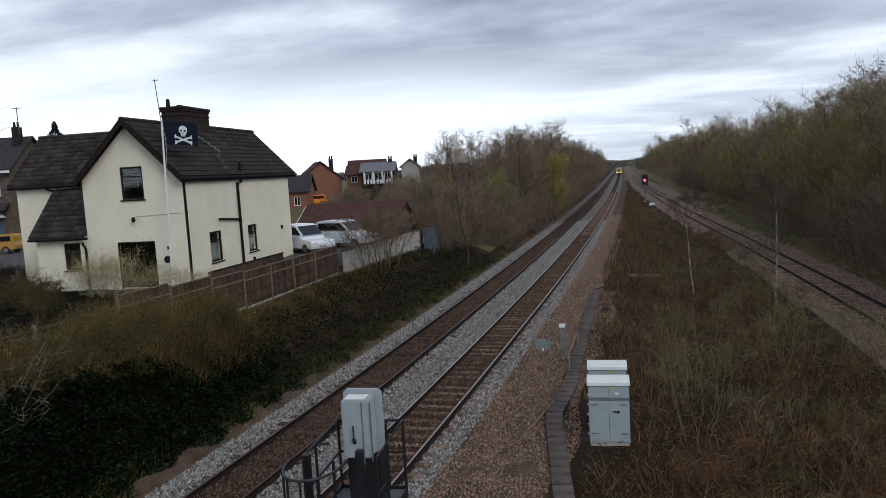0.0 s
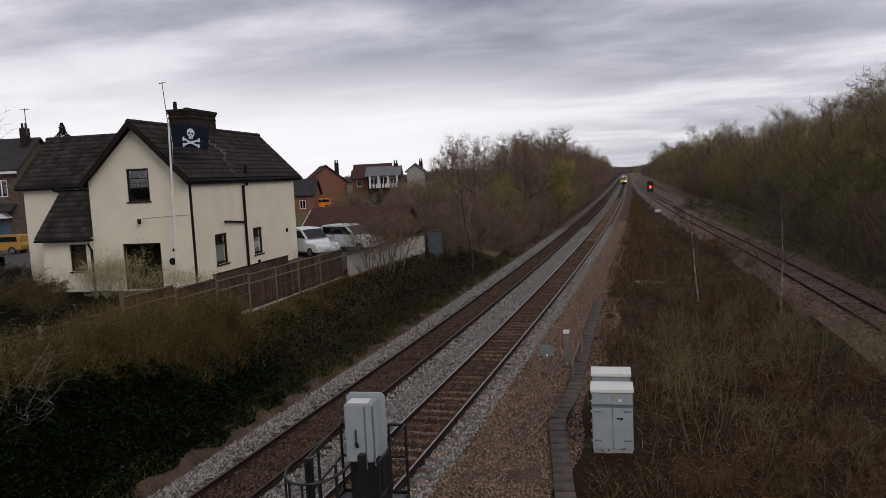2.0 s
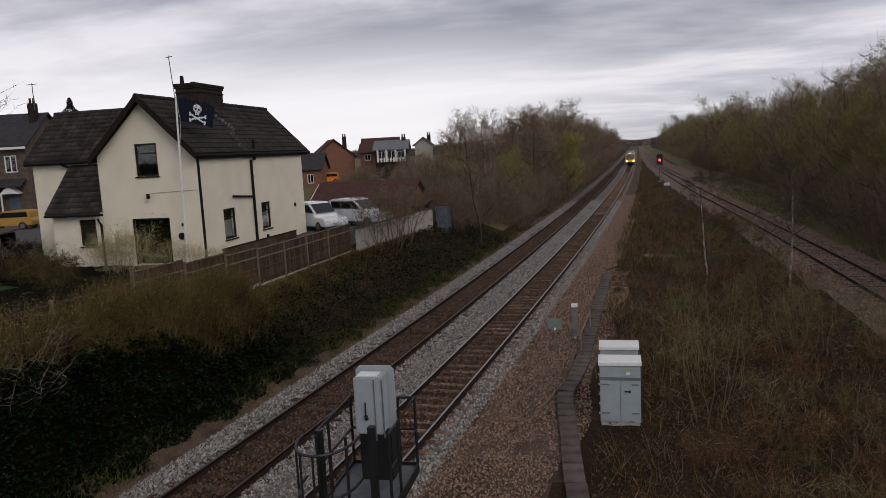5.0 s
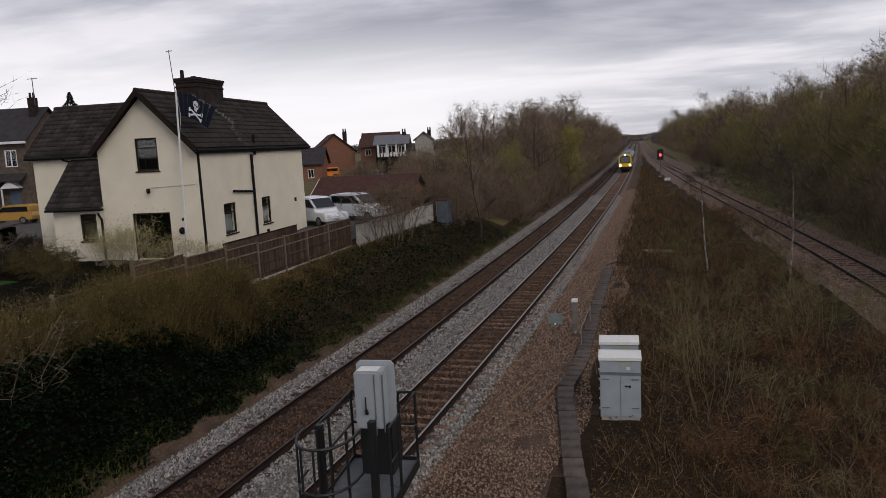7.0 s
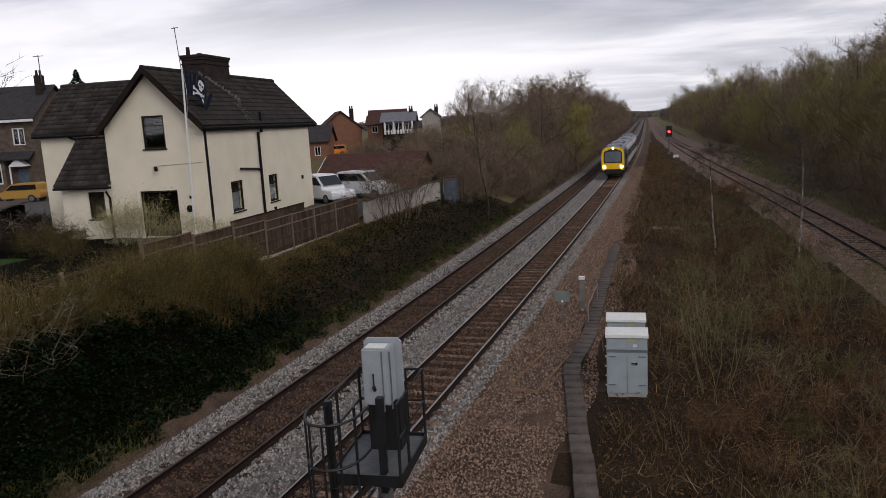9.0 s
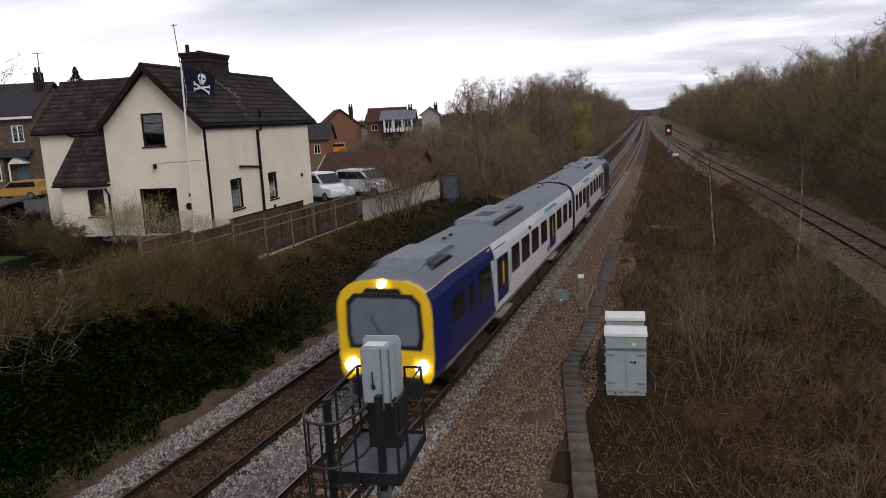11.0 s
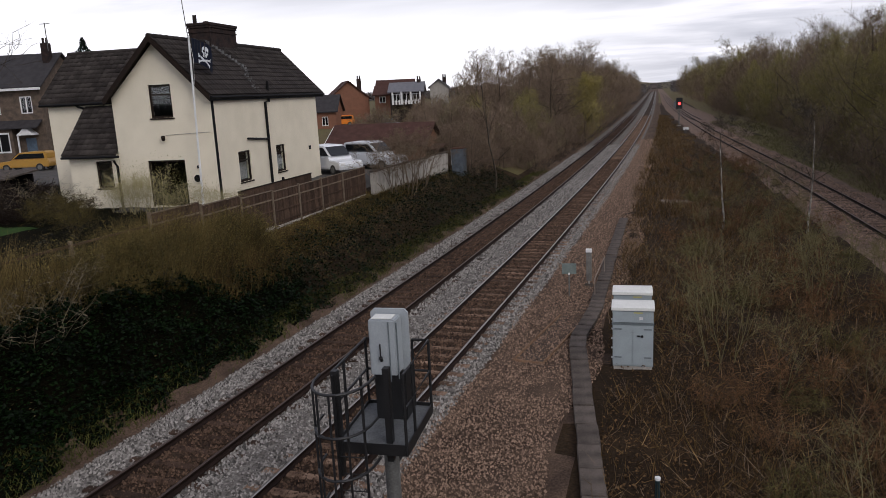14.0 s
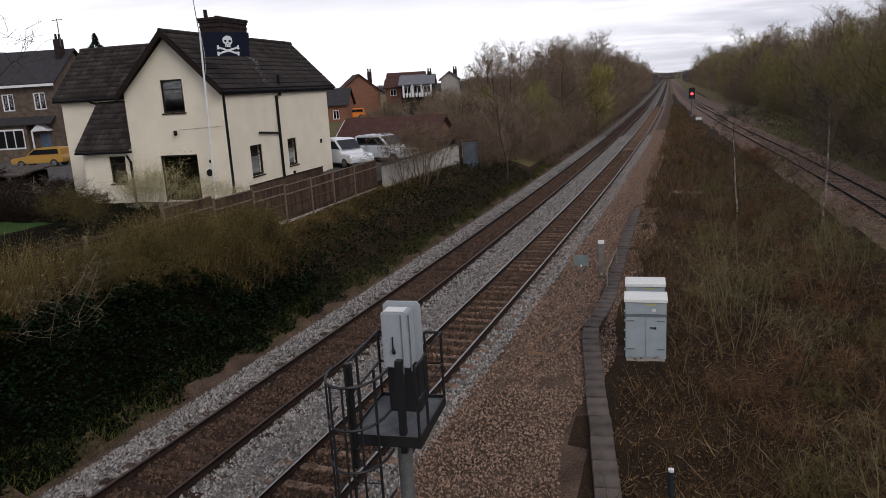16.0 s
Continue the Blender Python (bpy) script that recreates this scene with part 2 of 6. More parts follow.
def rods(pts, r, n=8):
    """One continuous round bar through the points."""
    bm = bmesh.new()
    pts = [Vector(p) for p in pts]
    rings = []
    for i, p in enumerate(pts):
        d = (pts[min(i + 1, len(pts) - 1)] - pts[max(i - 1, 0)]).normalized()
        ref = Vector((0, 0, 1)) if abs(d.z) < 0.95 else Vector((1, 0, 0))
        a = d.cross(ref).normalized()
        b = d.cross(a)
        rings.append([bm.verts.new(p + (a * math.cos(k * 2 * math.pi / n) + b * math.sin(k * 2 * math.pi / n)) * r) for k in range(n)])
    for u, v in zip(rings, rings[1:]):
        shift = min(range(n), key=lambda j: (u[0].co - v[j].co).length)
        for k in range(n):
            bm.faces.new((u[k], u[(k + 1) % n], v[(k + 1 + shift) % n], v[(k + shift) % n]))
    bm.faces.new(rings[0]); bm.faces.new(rings[-1])
    bmesh.ops.recalc_face_normals(bm, faces=bm.faces)
    return bm


def prism(poly, lo, hi, axis):
    """A flat polygon (two coordinates a corner) pushed from lo to hi along an axis."""
    bm = bmesh.new()
    def at(a, b, h):
        return {"x": (h, a, b), "y": (a, h, b), "z": (a, b, h)}[axis]
    v0 = [bm.verts.new(at(a, b, lo)) for a, b in poly]
    v1 = [bm.verts.new(at(a, b, hi)) for a, b in poly]
    bm.faces.new(v0); bm.faces.new(v1)
    for i in range(len(poly)):
        j = (i + 1) % len(poly)
        bm.faces.new((v0[i], v0[j], v1[j], v1[i]))
    bmesh.ops.recalc_face_normals(bm, faces=bm.faces)
    return bm


def wall_with_holes(axis, a0, a1, z0, z1, t0, t1, holes):
    """A wall along an axis ('x' or 'y') from a0 to a1, t0 to t1 thick, with rectangular holes (a, a, z, z) cut through."""
    bm = bmesh.new()
    aa = sorted({a0, a1, *(h[0] for h in holes), *(h[1] for h in holes)})
    zz = sorted({z0, z1, *(h[2] for h in holes), *(h[3] for h in holes)})
    for i in range(len(aa) - 1):
        for j in range(len(zz) - 1):
            ca, cz = (aa[i] + aa[i + 1]) / 2, (zz[j] + zz[j + 1]) / 2
            if any(h[0] < ca < h[1] and h[2] < cz < h[3] for h in holes):
                continue
            if axis == "x":
                box(bm, aa[i], aa[i + 1], t0, t1, zz[j], zz[j + 1])
            else:
                box(bm, t0, t1, aa[i], aa[i + 1], zz[j], zz[j + 1])
    bmesh.ops.remove_doubles(bm, verts=bm.verts, dist=0.0005)
    seen = {}
    for fc in bm.faces:
        seen.setdefault(tuple(round(c, 3) for c in fc.calc_center_median()), []).append(fc)
    bmesh.ops.delete(bm, geom=[x for v in seen.values() if len(v) > 1 for x in v], context="FACES")
    return bm


# ---- the line of the tracks ----
BEND_A, BEND_L = 5.72, 84.4
RAILS = (-5.868, -4.363, -2.546, -1.041)


def bend(y):
    y = np.asarray(y, dtype=float)
    return np.where(y >= 0, -BEND_A * np.exp(-np.maximum(y, 0) / BEND_L), -BEND_A * (1 - y / BEND_L))


SIDING_Y = (-60, 0, 20, 45, 55, 63, 75, 90, 114, 162, 222, 300, 900)
SIDING_X = (12.6, 12.0, 11.75, 11.1, 10.8, 10.5, 10.05, 9.3, 8.2, 6.7, 5.5, 4.6, 4.0)


def siding(y):
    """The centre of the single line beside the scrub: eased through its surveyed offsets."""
    y = np.asarray(y, dtype=float)
    return sum(np.interp(y + d, SIDING_Y, SIDING_X) for d in (-12, -6, 0, 6, 12)) / 5


def smooth(a, b, x):
    t = np.clip((x - a) / (b - a), 0, 1)
    return t * t * (3 - 2 * t)


def ground_z(x, y):
    x, y = np.asarray(x, dtype=float), np.asarray(y, dtype=float)
    foot = RAILS[0] + bend(y) - 1.75
    foot = np.where(y < 0, RAILS[0] - BEND_A - 1.75, foot)
    crest = -16.5
    high = 1.85 - 0.9 * smooth(52, 75, y)
    z = -0.42 + (high + 0.42) * smooth(0, 1, (foot - x) / np.maximum(foot - crest, 0.5)) ** 0.85
    z = z + (2.75 - high) * smooth(-16.9, -18.6, x) * (1 - smooth(58, 72, y)) + 2.5 * smooth(-25, -46, x) * smooth(62, 90, y)
    z = z + 0.18 * smooth(0.6, 1.6, x - (RAILS[3] + bend(y)))
    z = z + 0.6 * smooth(15.5, 22, x)
    z = z + 9 * smooth(500, 2500, np.abs(y)) + 6 * smooth(120, 900, np.abs(x))
    return z


def lattice(lo, hi, step, far, grow=1.22):
    mid = list(np.arange(lo, hi + step / 2, step))
    out, s, v = [], step, mid[-1]
    while v < far:
        s *= grow; v += s; out.append(v)
    back, s, v = [], step, mid[0]
    while v > -far:
        s *= grow; v -= s; back.append(v)
    return np.array(back[::-1] + mid + out)


def build_ground():
    xs, ys = lattice(-34, 24, 0.45, 3500), lattice(-6, 120, 0.8, 3500)
    X, Y = np.meshgrid(xs, ys)
    rng = np.random.default_rng(3)
    Z = ground_z(X, Y) + rng.normal(0, 0.025, X.shape) * (np.abs(Y) < 150)
    nx, ny = len(xs), len(ys)
    idx = np.arange(nx * ny).reshape(ny, nx)
    faces = np.stack([idx[:-1, :-1], idx[:-1, 1:], idx[1:, 1:], idx[1:, :-1]], -1).reshape(-1, 4)
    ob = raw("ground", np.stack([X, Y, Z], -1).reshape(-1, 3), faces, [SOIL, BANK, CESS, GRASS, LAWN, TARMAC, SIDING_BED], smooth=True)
    cx = (X[:-1, :-1] + X[1:, 1:]).ravel() / 2
    cy = (Y[:-1, :-1] + Y[1:, 1:]).ravel() / 2
    r4 = RAILS[3] + bend(cy)
    region = np.zeros(len(cx), dtype=np.int32)
    # the near-black bank stands in for deep shade between the ivy leaves
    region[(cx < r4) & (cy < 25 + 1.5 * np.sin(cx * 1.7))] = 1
    region[(cx > RAILS[0] + bend(cy) - 2.30 - 0.30 * np.sin(cy * 0.9) * np.sin(cy * 2.3)) & (cx < np.maximum(-1.7 - 0.02 * np.abs(cy - 22), r4 + 2.6) + 0.4 * np.sin(cy * 1.3) * np.sin(cy * 0.37))] = 2
    region[(np.abs(cx - siding(cy)) < 2.7) & (cy < 900)] = 6
    region[(np.abs(cx - siding(cy) - 3.4) < 2.4 + 0.8 * np.sin(cy * 0.21)) & (cy > 110) & (cy < 320)] = 6
    region[(cx > siding(cy) + np.where(cy < 110, 2.7, 5.8)) & (cx < 30)] = 3
    region[(cy > 330) & (np.abs(cx - siding(cy)) > 2.5) & (cx > r4 + 2)] = 3
    region[(np.abs(cx) > 40) & (cy > 300)] = 3
    region[(cx < -17.5) & (cy < 66)] = 5
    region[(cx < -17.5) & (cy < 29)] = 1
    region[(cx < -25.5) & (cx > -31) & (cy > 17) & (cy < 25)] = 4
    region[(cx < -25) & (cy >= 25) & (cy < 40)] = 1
    region[(cx < -12) & (cy >= 66)] = 3
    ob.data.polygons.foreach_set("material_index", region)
    tagged(ob, "brown scrub and gravel ground with a grassy bank", "ground", kind="structure")


build_ground()
PATH_Y = np.concatenate([np.arange(-260, 0, 10.0), np.arange(0, 120, 1.5), np.arange(120, 300, 5.0), np.arange(300, 901, 25.0)])


def sweep(name, offsets, heights, path_x, ys, material, parent=None, closed=False):
    """A cross-section (offsets across, heights) pushed along a line in plan."""
    n, k = len(ys), len(offsets)
    v = np.zeros((n, k, 3))
    v[:, :, 0] = path_x[:, None] + np.asarray(offsets)[None]
    v[:, :, 1] = ys[:, None]
    v[:, :, 2] = np.asarray(heights)[None]
    idx = np.arange(n * k).reshape(n, k)
    if closed:
        idx = np.concatenate([idx, idx[:, :1]], 1)
    faces = np.stack([idx[:-1, :-1], idx[:-1, 1:], idx[1:, 1:], idx[1:, :-1]], -1).reshape(-1, 4)
    return raw(name, v.reshape(-1, 3), faces, material, parent)


RAIL_O = (-0.035, 0.035, 0.036, 0.012, 0.012, 0.07, 0.07, -0.07, -0.07, -0.012, -0.012, -0.036)
RAIL_H = (0.0, 0.0, -0.035, -0.045, -0.125, -0.14, -0.155, -0.155, -0.14, -0.125, -0.045, -0.035)


def build_rail(name, path_x, ys, parent, polished, label):
    ob = sweep(name, RAIL_O, RAIL_H, path_x, ys, [RAIL_STEEL, RAIL_TOP if polished else RAIL_TOP_DULL], parent, closed=True)
    n = len(ob.data.polygons)
    mi = np.zeros(n, dtype=np.int32)
    mi[np.arange(n) % 12 == 0] = 1
    ob.data.polygons.foreach_set("material_index", mi)
    ob["label"] = label
    return ob


def sleeper_mesh(name, material, width=2.5):
    bm = prism([(-0.13, -0.30), (0.13, -0.30), (0.12, -0.16), (0.09, -0.145), (-0.09, -0.145), (-0.12, -0.16)], -width / 2, width / 2, "x")
    me = bpy.data.meshes.new(name)
    bm.to_mesh(me); bm.free()
    me.materials.append(material)
    return me


def build_track(label, left, right, ys, path, polished, sleeper, last, group):
    t = thing("railway_track", pose(0, 0, 0), label, "railway track", group)
    for off in (left, right):
        build_rail("rail", off + path(ys), ys, t, polished, "steel rail with a worn running surface")
    rng = random.Random(int(left * 100))
    y = -3.0
    while y < last:
        c = float(path(y)) + (left + right) / 2
        slope = float(path(y + 1) - path(y - 1)) / 2
        s = new("sleeper", sleeper)
        s.parent = t
        s.matrix_basis = pose(c + rng.uniform(-0.03, 0.03), y, rng.uniform(-0.015, 0.012), 0, rng.uniform(-0.4, 0.4), -math.degrees(math.atan(slope)) + rng.uniform(-0.6, 0.6))
        y += 0.68 + rng.uniform(-0.02, 0.02)
    return t


def build_lines():
    tan, dark = sleeper_mesh("sleeper", SLEEPER_TAN), sleeper_mesh("sleeper", SLEEPER_DARK)
    sunk = sleeper_mesh("sleeper", SLEEPER_DARK)
    for v in sunk.vertices:
        v.co.z -= 0.018
    build_track("running line of worn steel rails on dark timber sleepers", RAILS[0], RAILS[1], PATH_Y, bend, False, dark, 190, "running lines")
    build_track("running line of steel rails on tan stained sleepers", RAILS[2], RAILS[3], PATH_Y, bend, True, tan, 190, "running lines")
    build_track("rusty single line of rails curving past the scrub", -0.7525, 0.7525, PATH_Y, siding, False, sunk, 110, "sidings")
    far = lambda y: siding(y) + 4.0 - 3.2 * smooth(60, 190, y) + 9 * (1 - smooth(40, 150, y))
    ys = np.arange(160, 420, 4.0)
    t = thing("railway_track", pose(0, 0, 0), "rusty siding rails half sunk in pale gravel", "railway track", "sidings")
    for off in (-0.7525, 0.7525):
        build_rail("rail", off + far(ys), ys, t, False, "rusty siding rail")
    # the ballast: pale shoulders and middle, rust-stained between the rails
    r = RAILS
    bed = (
        ((r[0] - 1.75, r[0] - 1.0, r[0] - 0.25), (-0.44, -0.20, -0.17), BALLAST_GREY),
        ((r[0] - 0.25, r[0] + 0.75, r[1] + 0.15), (-0.17, -0.185, -0.175), BALLAST_BROWN),
        ((r[1] + 0.15, r[1] + 0.9, r[2] - 0.15), (-0.175, -0.13, -0.175), BALLAST_GREY),
        ((r[2] - 0.15, r[2] + 0.75, r[3] + 0.15), (-0.175, -0.185, -0.175), BALLAST_BROWN),
        ((r[3] + 0.15, r[3] + 0.55, r[3] + 0.80), (-0.175, -0.19, -0.24), BALLAST_GREY),
        ((r[3] + 0.80, r[3] + 1.1, r[3] + 1.7), (-0.24, -0.27, -0.34), CESS))
    for off, hh, m in bed:
        tagged(sweep("ballast", off, hh, bend(PATH_Y), PATH_Y, m), "bed of crushed stone under the rails", "ballast", kind="structure")
    tagged(sweep("ballast", (-2.9, -1.4, 1.4, 2.9), (-0.34, -0.17, -0.17, -0.34), siding(PATH_Y), PATH_Y, SIDING_BED), "brown gravel bed under the single line", "ballast", kind="structure")


build_lines()


def stones(name, count, lo, hi, path, z_of, size, material, y0, y1, label, seed):
    """Loose crushed stone: small uneven octahedra, thicker near the bridge."""
    rng = np.random.default_rng(seed)
    y = y0 + (y1 - y0) * rng.random(count) ** 2.2
    x = path(y) + lo + (hi - lo) * rng.random(count)
    c = np.stack([x, y, z_of(x, y)], -1)
    base = np.array([(1, 0, -0.3), (-1, 0, -0.3), (0, 1, -0.3), (0, -1, -0.3), (0, 0, 1)], float)
    tri = np.array([(0, 2, 4), (2, 1, 4), (1, 3, 4), (3, 0, 4)])
    s = size * (0.5 + rng.random((count, 1, 1))) * (0.95 + 0.010 * y[:, None, None])
    v = base[None] * s * (0.6 + 0.7 * rng.random((count, 5, 3)))
    a = rng.random(count) * 6.283
    ca, sa = np.cos(a)[:, None], np.sin(a)[:, None]
    v = np.stack([v[:, :, 0] * ca - v[:, :, 1] * sa, v[:, :, 0] * sa + v[:, :, 1] * ca, v[:, :, 2] + 0.2 * v[:, :, 0]], -1) + c[:, None]
    f = (tri[None] + 5 * np.arange(count)[:, None, None]).reshape(-1, 3)
    return tagged(raw(name, v.reshape(-1, 3), f, material), label, "ballast", kind="stuff")


def build_stones():
    r = RAILS
    stones("ballast_stones", 26000, r[0] - 1.75, r[0] - 0.12, bend, lambda x, y: np.interp(r[0] + bend(y) - x, (0.25, 1.0, 1.75), (-0.165, -0.19, -0.43)), 0.036, STONE_GREY, 5, 100, "loose grey crushed stone", 11)
    stones("ballast_stones", 26000, r[1] + 0.12, r[2] - 0.12, bend, lambda x, y: -0.15 + 0 * x, 0.038, STONE_GREY, 5, 100, "loose grey crushed stone", 12)
    stones("ballast_stones", 15000, r[3] + 0.1, r[3] + 0.86, bend, lambda x, y: np.interp(x - r[3] - bend(y), (0.15, 0.55, 1.3), (-0.17, -0.18, -0.33)), 0.036, STONE_GREY, 5, 100, "loose grey crushed stone", 13)
    for a, b, s in ((0, 1, 14), (2, 3, 15)):
        stones("ballast_stones", 15000, r[a] + 0.06, r[b] - 0.06, bend, lambda x, y: -0.150 + 0.015 * np.sin(y * 3.1 + x) * np.sin(x * 2.3), 0.033, STONE_BROWN, 5, 80, "rust-stained crushed stone between rails", s)
    stones("ballast_stones", 84000, r[3] + 0.72, r[3] + 3.9, lambda y: np.where(y < 45, bend(y) + 0.25 * np.sin(y * 0.7), bend(y) - 0.9), lambda x, y: np.maximum(ground_z(x, y) + 0.026, np.interp(x - r[3] - bend(y), (0.72, 1.1, 1.7, 1.75), (-0.22, -0.25, -0.32, -1))), 0.024, STONE_CESS, 5, 110, "brown gravel of the cess", 16)
    stones("ballast_stones", 30000, -3.0, 3.0, siding, lambda x, y: np.interp(np.abs(x - siding(y)), (0, 1.4, 2.9), (-0.16, -0.16, -0.33)), 0.032, STONE_CESS, 14, 120, "brown gravel along the single line", 17)


build_stones()

# ---- the white house ----
HOUSE = Matrix.Translation((-20.02, 30.80, 2.9)) @ pose(0, 0, 0, 0, 0, 3.79)


def tiled_slope(parent, origin, along, up, length, height, material, name="roof_tile", limit=300, tw=0.33, th=0.34, cut=None):
    """Overlapping tiles on a slope: along is the eaves' direction, up the way to the ridge. The first rows are objects of their own."""
    o, a, u = Vector(origin), Vector(along).normalized(), Vector(up).normalized()
    nrm = a.cross(u)
    if nrm.z < 0:
        nrm = -nrm
    bm = bmesh.new()
    pts = [(0.0, 0.0), (0.0, 0.035), (0.10, 0.035), (0.16, 0.014), (0.27, 0.014), (tw - 0.008, 0.035), (tw - 0.008, 0.0)]
    lo = [bm.verts.new((x, 0, z + 0.028)) for x, z in pts[1:-1]]
    hi = [bm.verts.new((x, th + 0.03, z - 0.008)) for x, z in pts[1:-1]]
    dn = [bm.verts.new((x, 0, 0)) for x, z in pts[1:-1]]
    for i in range(len(lo) - 1):
        bm.faces.new((lo[i], lo[i + 1], hi[i + 1], hi[i]))
        bm.faces.new((dn[i], dn[i + 1], lo[i + 1], lo[i]))
    me = bpy.data.meshes.new(name)
    bm.to_mesh(me); bm.free()
    me.materials.append(material)
    turn = Matrix((a, u, nrm)).transposed().to_4x4()
    rng = random.Random(7)
    rows, cols = int(height / th), int(length / tw)
    count, V, F = 0, [], []
    base = [v.co.copy() for v in me.vertices]
    polys = [tuple(p.vertices) for p in me.polygons]
    for r in range(rows):
        for c in range(cols):
            x, y = c * tw, r * th
            if cut and not cut(x, y):
                continue
            m = Matrix.Translation(o + a * x + u * y + nrm * rng.uniform(0, 0.006)) @ turn
            if count < limit:
                t = new(name, me)
                t.parent = parent
                t.matrix_basis = m
            else:
                k = len(V)
                V += [m @ p for p in base]
                F += [tuple(k + i for i in p) for p in polys]
            count += 1
    if F:
        tagged(raw("roof_tiles", [tuple(v) for v in V], F, material, parent), kind="stuff")


def build_window(parent, axis, a0, a1, z0, z1, face, depth, out, bar=True, curtain=False, glass=GLASS):
    """A framed window in the plane 'face' (x or y runs along it); out is +1 or -1 to the outside."""
    t = 0.09
    def slab(p, q, r, s, d0, d1):
        lo, hi = sorted((face - out * d0, face - out * d1))
        return (p, q, lo, hi, r, s) if axis == "x" else (lo, hi, p, q, r, s)
    bm = bmesh.new()
    for p, q, r, s in ((a0, a0 + t, z0, z1), (a1 - t, a1, z0, z1), (a0 + t, a1 - t, z0, z0 + t), (a0 + t, a1 - t, z1 - t, z1)):
        box(bm, *slab(p, q, r, s, 0.06, 0.14))
    if bar:
        zb = z1 - (z1 - z0) * 0.3
        box(bm, *slab(a0 + t, a1 - t, zb - 0.03, zb + 0.03, 0.065, 0.135))
    w = part("window", bm, BROWN_FRAME, parent, "dark brown framed window")
    part("sill", boxed(*slab(a0 - 0.06, a1 + 0.06, z0 - 0.07, z0 - 0.002, -0.05, 0.14)), BROWN_FRAME, w)
    p = part("pane", boxed(*slab(a0 + t, a1 - t, z0 + t, z1 - t, 0.10, 0.105)), glass, w)
    p.visible_shadow = False
    if curtain:
        part("curtain", boxed(*slab(a0 + 0.02, a1 - 0.02, z0 + 0.1, z0 + (z1 - z0) * 0.62, 0.28, 0.30)), CURTAIN, w, "pale net curtain")
    return w


def build_house():
    h = thing("house", HOUSE, "cream rendered two-storey house with dark tiled roofs", "house")
    W0, LEN, EAV, APEX = -5.2, 13.1, 5.17, 7.80
    mid = W0 / 2 + 0.02
    stack = mid - 0.28
    t = 0.28
    door = (-3.69, -1.68, -0.1, 2.13)
    up = (-3.17, -2.0, 4.14, 5.69)
    part("wall", wall_with_holes("x", W0, 0, -1.2, EAV, 0, t, [door, up[:2] + (up[2], EAV)]), RENDER_WALL, h)
    # the gable over the eaves, with the window's upper part cut out
    slope = (APEX - EAV) / (-mid)
    for poly in ([(W0, EAV), (up[0], EAV), (up[0], up[3]), (mid, up[3]), (mid, APEX - 0.12)], [(mid, APEX - 0.12), (mid, up[3]), (up[1], up[3]), (up[1], EAV), (0, EAV)]):
        part("gable", prism(poly, 0, t, "y"), RENDER_WALL, h)
    part("gable", prism([(W0, EAV), (0, EAV), (mid, APEX - 0.12)], LEN - t, LEN, "y"), RENDER_WALL, h)
    side_win = [(2.18, 3.50, 0.72, 2.27), (6.64, 7.84, 0.75, 2.26)]
    part("wall", wall_with_holes("y", t, LEN, -1.2, EAV, -t, 0, side_win), RENDER_WALL, h)
    part("wall", boxed(W0, -t, LEN - t, LEN, -1.2, EAV), RENDER_WALL, h)
    part("wall", boxed(W0, W0 + t, t, LEN - t, -1.2, EAV), RENDER_WALL, h)
    # unseen inner surfaces added in near-black, to paint the rooms' shade
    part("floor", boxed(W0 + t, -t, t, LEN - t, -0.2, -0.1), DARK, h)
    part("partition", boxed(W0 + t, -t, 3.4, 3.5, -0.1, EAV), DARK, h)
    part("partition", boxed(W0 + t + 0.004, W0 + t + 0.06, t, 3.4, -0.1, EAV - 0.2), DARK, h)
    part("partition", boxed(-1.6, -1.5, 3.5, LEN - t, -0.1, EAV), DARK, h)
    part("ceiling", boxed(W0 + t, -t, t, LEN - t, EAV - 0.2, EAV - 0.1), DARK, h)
    build_window(h, "x", *up, 0, t, -1, bar=True)
    for s in side_win:
        build_window(h, "y", *s, 0, t, 1, curtain=True)
    # patio doors, one leaf open
    d = part("door", boxed(door[0], door[0] + 0.07, 0.08, 0.16, door[2], door[3]), BROWN_FRAME, h, "dark framed glazed patio door standing open")
    part("jamb", boxed(door[1] - 0.07, door[1], 0.08, 0.16, door[2], door[3]), BROWN_FRAME, d)
    part("head", boxed(door[0] + 0.07, door[1] - 0.07, 0.08, 0.16, door[3] - 0.08, door[3]), BROWN_FRAME, d)
    part("stile", boxed(-2.72, -2.65, 0.09, 0.15, door[2], door[3] - 0.08), BROWN_FRAME, d)
    part("pane", boxed(-2.65, door[1] - 0.07, 0.115, 0.12, door[2], door[3] - 0.08), DOOR_GLASS, d).visible_shadow = False
    # main roof: two slabs with tiles, verges and gutters
    over = 0.20
    dz = slope * over
    for sgn, x_e in ((1, over), (-1, W0 - over)):
        rise = (mid - x_e, APEX - (EAV - dz))
        ln = math.hypot(*rise)
        ux, uz = rise[0] / ln, rise[1] / ln
        poly = [(x_e, EAV - dz), (mid, APEX), (mid, APEX + 0.12), (x_e, EAV - dz + 0.12)]
        part("roof", prism(poly, -0.38, LEN + 1.0, "y"), ROOF_TILE, h)
        if sgn > 0:
            tiled_slope(h, (x_e + 0.02, -0.38, EAV - dz + 0.125), (0, 1, 0), (ux, 0, uz), LEN + 1.38, ln, ROOF_TILE)
        part("bargeboard", prism([(x_e, EAV - dz - 0.16), (mid, APEX - 0.16), (mid, APEX + 0.17), (x_e, EAV - dz + 0.16)], -0.42, -0.385, "y"), BROWN_FRAME, h, "dark bargeboard")
    bm = bmesh.new()
